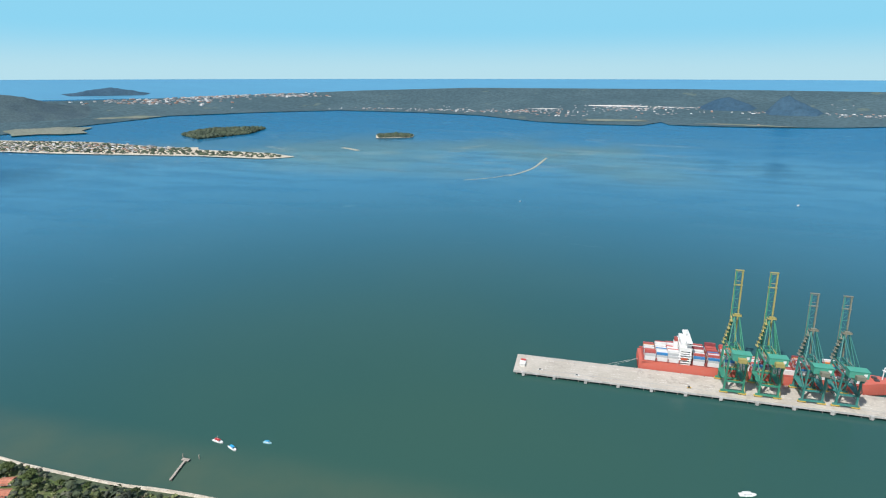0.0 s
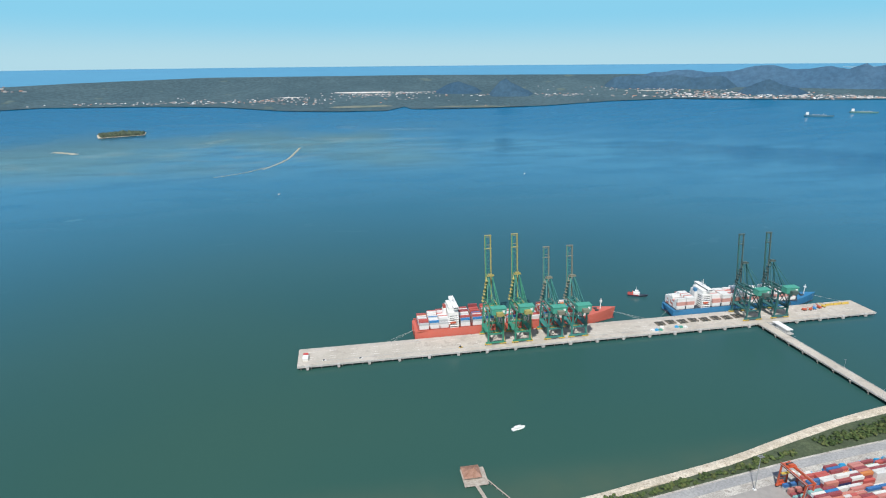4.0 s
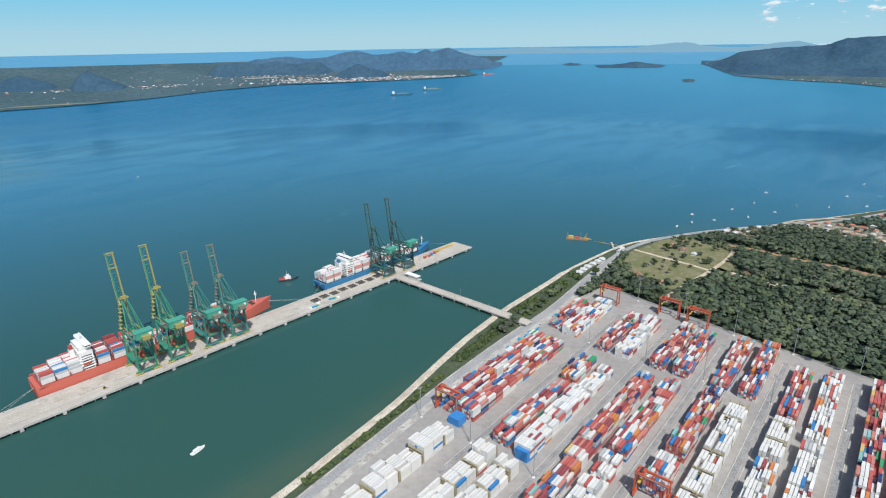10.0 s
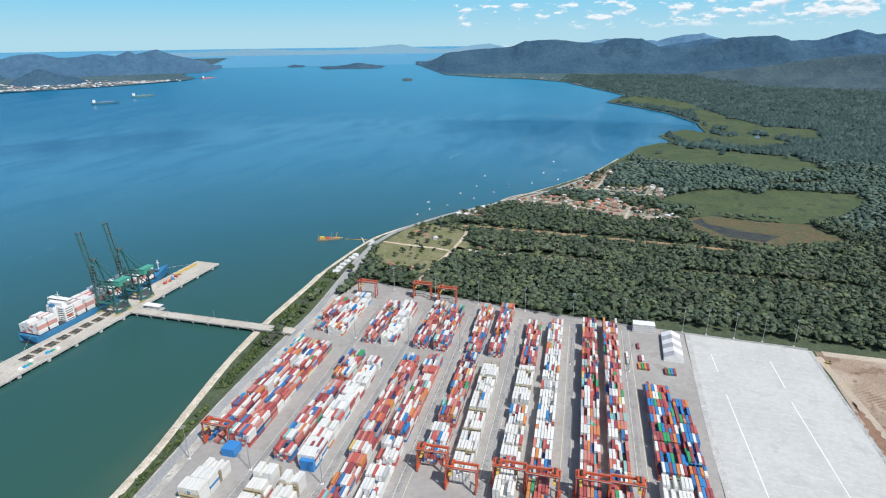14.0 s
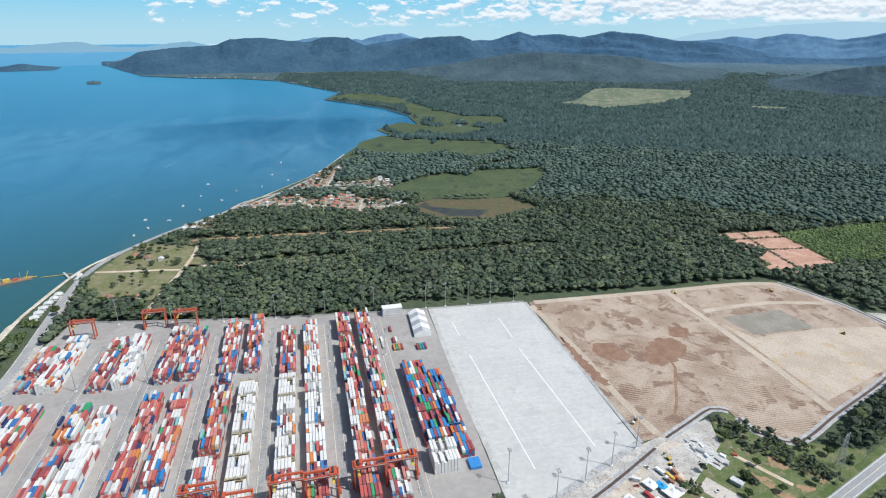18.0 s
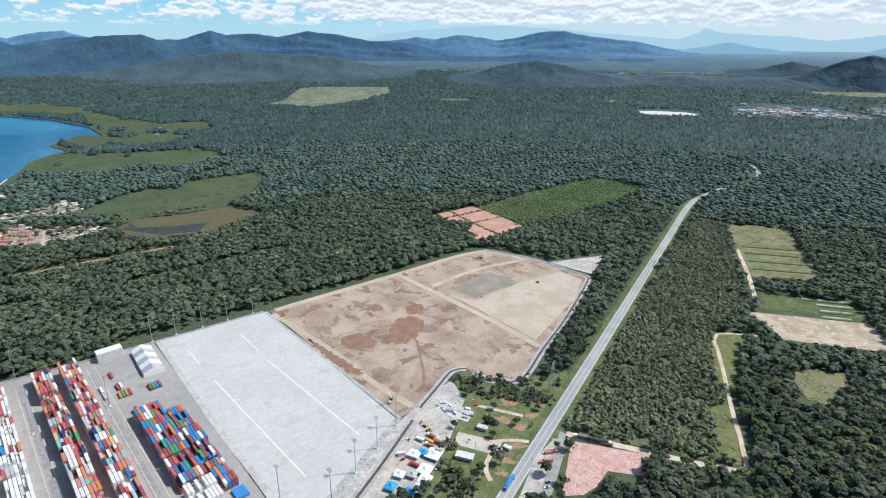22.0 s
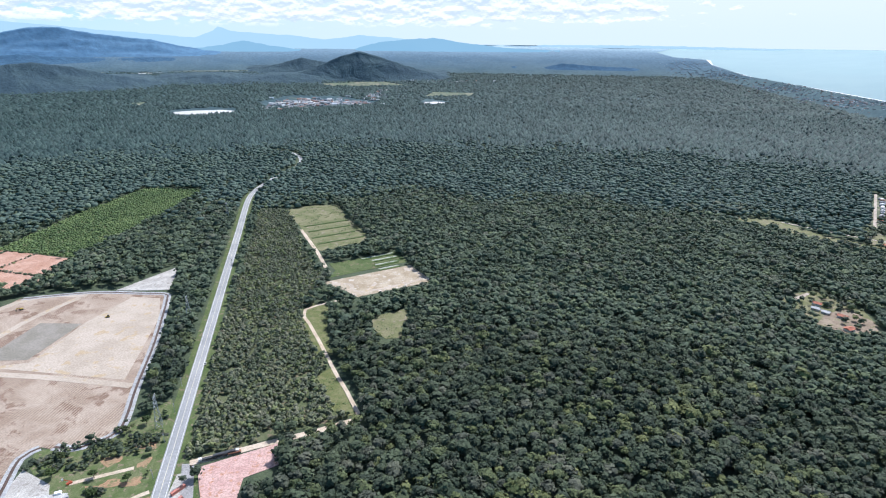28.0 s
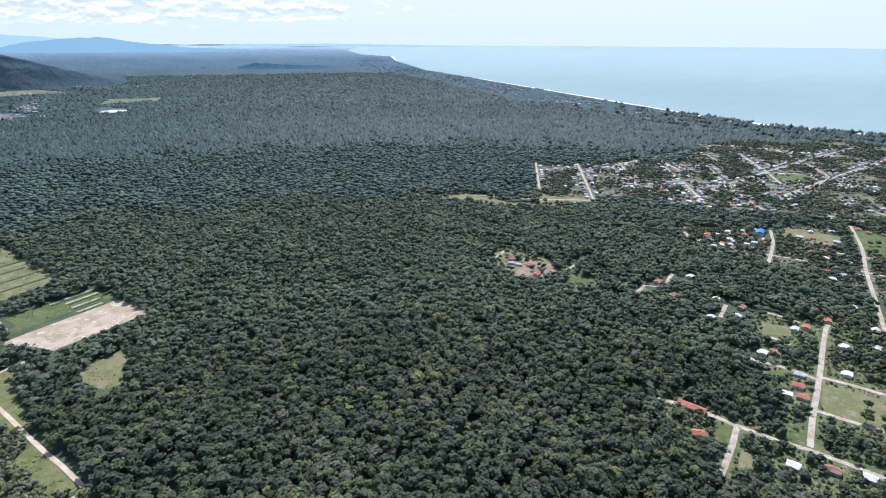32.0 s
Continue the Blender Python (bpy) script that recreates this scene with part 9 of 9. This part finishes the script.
# ---------------------------------------------------------------- site camp beside the highway
slab("camp_dirt", [(357, -243), (367, -291), (372, -270), (346, -216), (333, -185), (312, -188), (325, -228)], 1.83, surf("camp_dirt_soil", (0.42, 0.36, 0.29), (0.50, 0.45, 0.38), 12, 1, 0.95, grain=0.3, c=(0.35, 0.27, 0.20)), "pale trodden dirt along the drain", "ground", 0.05)
slab("gravel_lot", [(326, -281), (290, -302), (282, -286), (316, -267)], 1.84, surf("beige_gravel", (0.40, 0.36, 0.31), (0.48, 0.44, 0.39), 10, 1, 0.95, grain=0.35), "beige gravel parking lot", "ground", 0.1)
slab("material_yard", [(375, -301), (339, -312), (331, -297), (364, -283)], 1.85, surf("yard_rubble", (0.48, 0.48, 0.46), (0.38, 0.37, 0.35), 5, 0.8, 0.95, grain=0.5), "grey rubble yard with building material", "ground", 0.1)
slab("roadside_yard", [(268, -355), (258, -357), (222, -292), (213, -273), (221, -268), (232, -291)], 1.9, surf("dark_gravel", (0.24, 0.235, 0.23), (0.31, 0.30, 0.29), 8, 1, 0.95, grain=0.4), "dark grey gravel strip beside the highway", "ground", 0.1)
slab("camp_lawn", [(316, -262), (286, -280), (276, -262), (300, -248)], 1.82, GRASS, "green lawn round the site office", "ground", 0.05)
for line in ([(300, -290), (288, -310), (276, -322)], [(285, -283), (275, -268), (262, -262)], [(345, -321), (330, -330), (305, -345)], [(318, -268), (326, -262), (334, -262)]):
    thing("camp_track", ribbon(curve(line, 6), 4.0, 1.88, 0.1), TRACK, "pale dirt track between camp and highway", "road", kind="structure")
for k, (x, y, w, d, a) in enumerate([(312, -326, 9, 5, 20), (322, -318, 7, 4, -15), (296, -330, 8, 5, 40), (330, -350, 9, 6, 10), (300, -352, 7, 4, 70), (270, -290, 6, 4, 30), (278, -310, 8, 4, 60), (310, -372, 9, 5, 10), (262, -275, 6, 3, 50)]):
    c, s = math.cos(radians(a)), math.sin(radians(a))
    pts = []
    for j in range(11):
        t = 6.28318 * j / 11
        q = 1 + 0.25 * math.sin(3 * t + k) + 0.15 * math.sin(5 * t + 2 * k)
        u, v = math.cos(t) * w * q, math.sin(t) * d * q
        pts.append((x + u * c - v * s, y + u * s + v * c))
    slab("bare_patch", pts, 1.80 + 0.003 * k, CLAY_CUT, "bare earth patch in the rough grass", "ground", 0.05)


def tent(w, d, h, mat, label):
    """A pyramid roofed marquee on four posts."""
    t = thing("marquee_tent", None, None, label, "tent", "camp tents")
    X, Y = w / 2, d / 2
    part("canopy", Geo().solid([(-X, -Y, h), (X, -Y, h), (X, Y, h), (-X, Y, h), (-X * 0.35, -Y * 0.35, h + 0.9), (X * 0.35, -Y * 0.35, h + 0.9), (X * 0.35, Y * 0.35, h + 0.9), (-X * 0.35, Y * 0.35, h + 0.9), (0, 0, h + 2.6)],
                               [(0, 1, 5, 4), (1, 2, 6, 5), (2, 3, 7, 6), (3, 0, 4, 7), (4, 5, 8), (5, 6, 8), (6, 7, 8), (7, 4, 8)]), mat, t)
    g = Geo()
    for x0, y0, x1, y1 in ((-X, -Y, X, -Y), (X, -Y, X, Y), (X, Y, -X, Y), (-X, Y, -X, -Y)):
        g.beam((x0, y0, h - 0.25), (x1, y1, h - 0.25), 0.06, 0.5)
    part("valance", g, mat, t)
    for x in (-X, X):
        for y in (-Y, Y):
            part("post", Geo().tube((x, y, 0), (x, y, h), 0.07), STEEL, t)
    return t


Z = 1.84
for x, y, w, d, a, m_ in ((314, -243, 13, 13, 25, TARP_WHITE), (325, -230, 11, 9, 25, TARP_WHITE), (304, -226, 12, 12, 25, TARP_WHITE), (295, -219, 11, 11, 30, TARP_WHITE), (290, -209, 10, 10, 30, TARP_WHITE), (306, -193, 9, 9, 30, TARP_BLUE),
                          (292, -202, 8, 8, 30, TARP_BLUE), (321, -238, 11, 7, 25, TARP_BLUE), (313, -206, 9, 8, 30, TARP_WHITE), (306, -214, 8, 7, 30, TARP_GREY)):
    place(tent(w, d, 3.0, m_, ("white membrane" if m_ is TARP_WHITE else "bright blue tarpaulin" if m_ is TARP_BLUE else "grey membrane") + " marquee tent in the site camp"), x, y, Z, a)


def shed(name, w, d, h, wall, roof, label, fall=0.5):
    s = thing(name, None, None, label, "shed")
    part("wall", Geo().box(-w / 2, -d / 2, 0, w / 2, d / 2, h), wall, s)
    part("roof", Geo().solid([(-w / 2 - 0.5, -d / 2 - 0.5, h), (w / 2 + 0.5, -d / 2 - 0.5, h), (w / 2 + 0.5, d / 2 + 0.5, h + fall), (-w / 2 - 0.5, d / 2 + 0.5, h + fall),
                             (-w / 2 - 0.5, -d / 2 - 0.5, h + 0.15), (w / 2 + 0.5, -d / 2 - 0.5, h + 0.15), (w / 2 + 0.5, d / 2 + 0.5, h + fall + 0.15), (-w / 2 - 0.5, d / 2 + 0.5, h + fall + 0.15)],
                            [(3, 2, 1, 0), (4, 5, 6, 7), (0, 1, 5, 4), (1, 2, 6, 5), (2, 3, 7, 6), (3, 0, 4, 7)]), roof, s)
    part("door", Geo().box(-0.6, -d / 2 - 0.05, 0, 0.6, -d / 2 - 0.01, 2.1), WOOD, s)
    for x in (-w * 0.32, w * 0.32):
        part("window", Geo().box(x - 0.8, -d / 2 - 0.05, 1.0, x + 0.8, -d / 2 - 0.01, 2.1), GLASS, s)
    return s


place(shed("site_office", 15, 7.5, 3.0, KERB, ROOF_WHITE, "long site office with a white sheet roof on the lawn"), 296, -263, 1.82, 33)
place(shed("store_shed", 9, 5.5, 2.8, WALLS["grey"], FIBRE, "grey store shed with a fibre cement roof"), 315, -301, 1.82, 28)
place(shed("guard_hut", 12, 6, 3.2, WALLS["grey"], FIBRE, "grey roadside hut with a ribbed roof"), 226, -272, 1.9, -65)
place(shed("field_cabin", 6, 4, 2.6, WALLS["white"], ROOF_WHITE, "small white cabin beside the track"), 281, -300, 1.85, 20)
place(shed("gate_cabin", 6, 2.5, 2.6, WHITE, ROOF_WHITE, "white cabin container at the camp"), 333, -222, Z, 60)


def digger(label, colour):
    """Tracked excavator, arm folded down."""
    d = thing("excavator", None, None, label, "excavator", "site machines")
    for s in (-1, 1):
        part("track", Geo().prism([(-2.0, s * 1.3 - 0.3), (2.0, s * 1.3 - 0.3), (2.0, s * 1.3 + 0.3), (-2.0, s * 1.3 + 0.3)], 0.0, 0.9), RUBBER, d)
    part("house", Geo().box(-2.2, -1.3, 1.1, 1.0, 1.3, 2.2), colour, d)
    c = part("cab", Geo().box(0.0, 0.3, 2.2, 1.5, 1.3, 3.1), colour, d)
    part("window", Geo().box(1.5, 0.4, 2.3, 1.53, 1.2, 3.0), GLASS, c)
    part("boom", Geo().beam((1.0, -0.2, 1.8), (4.2, -0.2, 4.6), 0.5, 0.7), colour, d)
    part("arm", Geo().beam((4.2, -0.2, 4.6), (6.2, -0.2, 1.8), 0.4, 0.5), colour, d)
    part("bucket", Geo().box(5.6, -0.8, 0.6, 6.8, 0.4, 1.8), DARK, d)
    return d


def dozer(label):
    d = thing("bulldozer", None, None, label, "bulldozer", "site machines")
    for s in (-1, 1):
        part("track", Geo().box(-2.2, s * 1.2 - 0.35, 0, 2.2, s * 1.2 + 0.35, 1.0), RUBBER, d)
    part("body", Geo().box(-1.8, -0.8, 0.6, 2.2, 0.8, 1.9), YELLOW, d)
    part("cab", Geo().box(-1.4, -0.8, 1.9, 0.4, 0.8, 3.0), GLASS, d)
    part("blade", Geo().box(2.8, -2.0, 0.1, 3.1, 2.0, 1.4), YELLOW, d)
    return d


for x, y, a in ((657, -456, 20), (638, -594, 70), (351, -262, 10)):
    place(digger("yellow tracked excavator on the building site", YELLOW), x, y, 1.96, a)
for x, y, a in ((512, -592, 30), (645, -250, 100), (343, -260, 15)):
    place(dozer("yellow tracked bulldozer on graded earth"), x, y, 1.96, a)
TRUCK_BROWN = paint("brown_truck_paint", (0.30, 0.13, 0.07))
for k, (x, y, a, b_, c_, lab) in enumerate(((336, -257, 15, TRUCK_BROWN, WHITE, "brown tipper truck parked in the camp"), (331, -251, 15, YELLOW, YELLOW, "yellow tipper truck parked in the camp"), (326, -256, 20, TRUCK_BROWN, ORANGE, "brown flatbed truck parked in the camp"),
                                     (338, -246, 200, WHITE, WHITE, "white box truck parked in the camp"), (327, -248, 20, TRUCK_BROWN, WHITE, "brown tipper truck beside the tents"))):
    place(vehicle("parked_truck", 8.5, 2.5, 2.9, b_, c_, lab, "truck", True), x, y, Z, a)
place(vehicle("articulated_truck", 17, 2.6, 3.6, BLUE, BLUE, "long blue truck driving on the highway", "truck", True), 250, -271, 1.97, 111)
place(vehicle("flatbed_truck", 14, 2.6, 2.2, DARK, WHITE, "white truck with a dark flatbed on the dirt road", "truck", True), 249, -363, 1.95, 30)
place(vehicle("flatbed_trailer", 14, 2.6, 2.0, TRUCK_BROWN, DARK, "dark low trailer parked on the dirt road", "trailer", True), 231, -373, 1.95, 30)
place(vehicle("parked_truck", 9, 2.5, 3.0, RED, RED, "red truck parked beside the tents", "truck", True), 315, -223, Z, 20)
for x, y, a, m_, col in ((327, -219, 70, RED, "red"), (282, -296, 40, WHITE, "white"), (310, -280, 110, WHITE, "white"), (450, -803, 112, WHITE, "white"), (225, -222, 292, RED, "red"), (330, -505, 292, WHITE, "white"), (345, -238, 20, WHITE, "white"),
                         (300, -236, 100, WHITE, "white"), (228, -292, 60, WHITE, "white"), (231, -297, 60, DARK, "dark")):
    place(vehicle("parked_car", 4.4, 1.8, 1.5, m_, GLASS, col + " car by the camp and the highway", "car"), x, y, 2.0, a)
place(vehicle("articulated_truck", 21, 2.6, 3.4, DARK, WHITE, "long dark truck with a white cab parked on the access road", "truck", True), 236, -371, 1.96, 212)
for x, y, a in ((252, -332, 65), (247, -320, 65)):
    o = copy_thing(proto[7], pose(x, y, 1.92, 0, 0, a))
crane = thing("mobile_crane", None, None, "white mobile crane with a raised boom", "crane")
part("chassis", Geo().box(-5, -1.3, 0.8, 5, 1.3, 1.6), YELLOW, crane)
part("cab", Geo().box(3.2, -1.2, 1.6, 5, 1.2, 3.1), WHITE, crane)
part("turntable", Geo().box(-3.5, -1.2, 1.6, 0.5, 1.2, 3.2), DARK, crane)
part("boom", Geo().beam((-2, 0, 3.0), (8, 0, 16), 0.7, 0.8), WHITE, crane)
part("jib", Geo().beam((8, 0, 16), (11, 0, 19.5), 0.4, 0.4), WHITE, crane)
for x in (-4, -2.6, 2.0, 3.6):
    for s in (-1, 1):
        part("wheel", Geo().tube((x, s * 1.3, 0.6), (x, s * 0.9, 0.6), 0.6, 10), RUBBER, crane)
place(crane, 403, -258, 1.9, 130)
lift = thing("boom_lift", None, None, "orange boom lift with its basket raised", "lift")
part("base", Geo().box(-2, -1.1, 0.3, 2, 1.1, 1.5), ORANGE, lift)
part("boom", Geo().beam((-1.5, 0, 1.6), (3.5, 0, 6.5), 0.4), ORANGE, lift)
part("basket", Geo().box(3.2, -0.8, 6.2, 4.6, 0.8, 7.2), STEEL, lift)
place(lift, 345, -321, 1.85, 60)
rs8 = random.Random(8)
for k, (x, y, w, d, h, m_, lab) in enumerate(((368, -297, 5, 2, 1.4, KERB, "stack of concrete slabs"), (355, -294, 8, 2.5, 2.0, STEEL, "bundle of grey steel bars"), (342, -303, 6, 2.2, 1.2, KERB, "stack of precast concrete pieces"), (346, -310, 5, 3, 1.6, TARP_WHITE, "covered pallet stack"),
                                           (369, -291, 4, 3, 1.3, KERB, "row of concrete rings"), (338, -299, 6, 2, 1.1, WOOD, "stack of timber boards"), (361, -300, 5, 2, 1.2, WHITE, "white bagged material"), (350, -301, 4, 4, 1.0, KERB, "square stack of slabs"),
                                           (358, -290, 6, 1.5, 1.0, STEEL, "bundle of long bars"), (336, -306, 4, 2, 2.2, TARP_GREY, "grey covered crate"), (348, -296, 4, 2.4, 2.4, WHITE, "white site container"), (363, -291, 3, 2, 1.2, WOOD, "pallets of timber"))):
    st = thing("material_stack", None, None, lab + " in the rubble yard", "material", "stacks in the rubble yard")
    n = 3
    for j in range(n):
        part("layer", Geo().box(-w / 2 + rs8.uniform(-0.2, 0.2), -d / 2 + rs8.uniform(-0.2, 0.2), h * j / n, w / 2, d / 2, h * (j + 0.9) / n), m_, st)
    place(st, x, y, 1.85, rs8.uniform(-30, 30) + 20)


def pole(h, label, arms=True):
    p = thing("utility_pole", None, None, label, "pole", "roadside poles")
    part("shaft", Geo().tube((0, 0, 0), (0, 0, h), 0.22, 8, 0.14), KERB, p)
    part("cross_arm", Geo().beam((-1.1, 0, h - 0.6), (1.1, 0, h - 0.6), 0.14), WOOD, p)
    part("transformer", Geo().tube((0.4, 0, h - 2.6), (0.4, 0, h - 1.5), 0.3, 8), STEEL, p)
    return p


up = pole(11, "grey concrete utility pole beside the highway")
spots8 = [(222, -175), (238, -218), (253, -257), (268, -297), (281, -335), (298, -378), (314, -420), (332, -462), (281, -301), (252, -300), (296, -275)]
for k, (x, y) in enumerate(spots8):
    if k == 0:
        place(up, x, y, 1.75, 20)
    else:
        copy_thing(up, pose(x, y, 1.75, 0, 0, 20))
# bushes along the camp edges
edge = scatter((210, -450, 420, -160), 3.6, lambda p: (in_poly(p, [(400, -331), (374, -326), (352, -337), (304, -373), (307, -390), (372, -366), (388, -345)]) & (np.sin(p[:, 0] / 7.0) * np.sin(p[:, 1] / 9.0) > -0.5))
               | in_poly(p, [(284, -222), (293, -246), (268, -253), (255, -238)]) | (in_poly(p, VERGE) & (to_line(p, ROAD) > 14) & (np.sin(p[:, 0] / 11.0 + 1) * np.sin(p[:, 1] / 8.0) > 0.72)), 0.5, seed=81)
canopy("camp_bushes", edge, BUSH, 2.3, 3.6, LEAF, "dark green bushes and young trees round the camp", category="bushes")
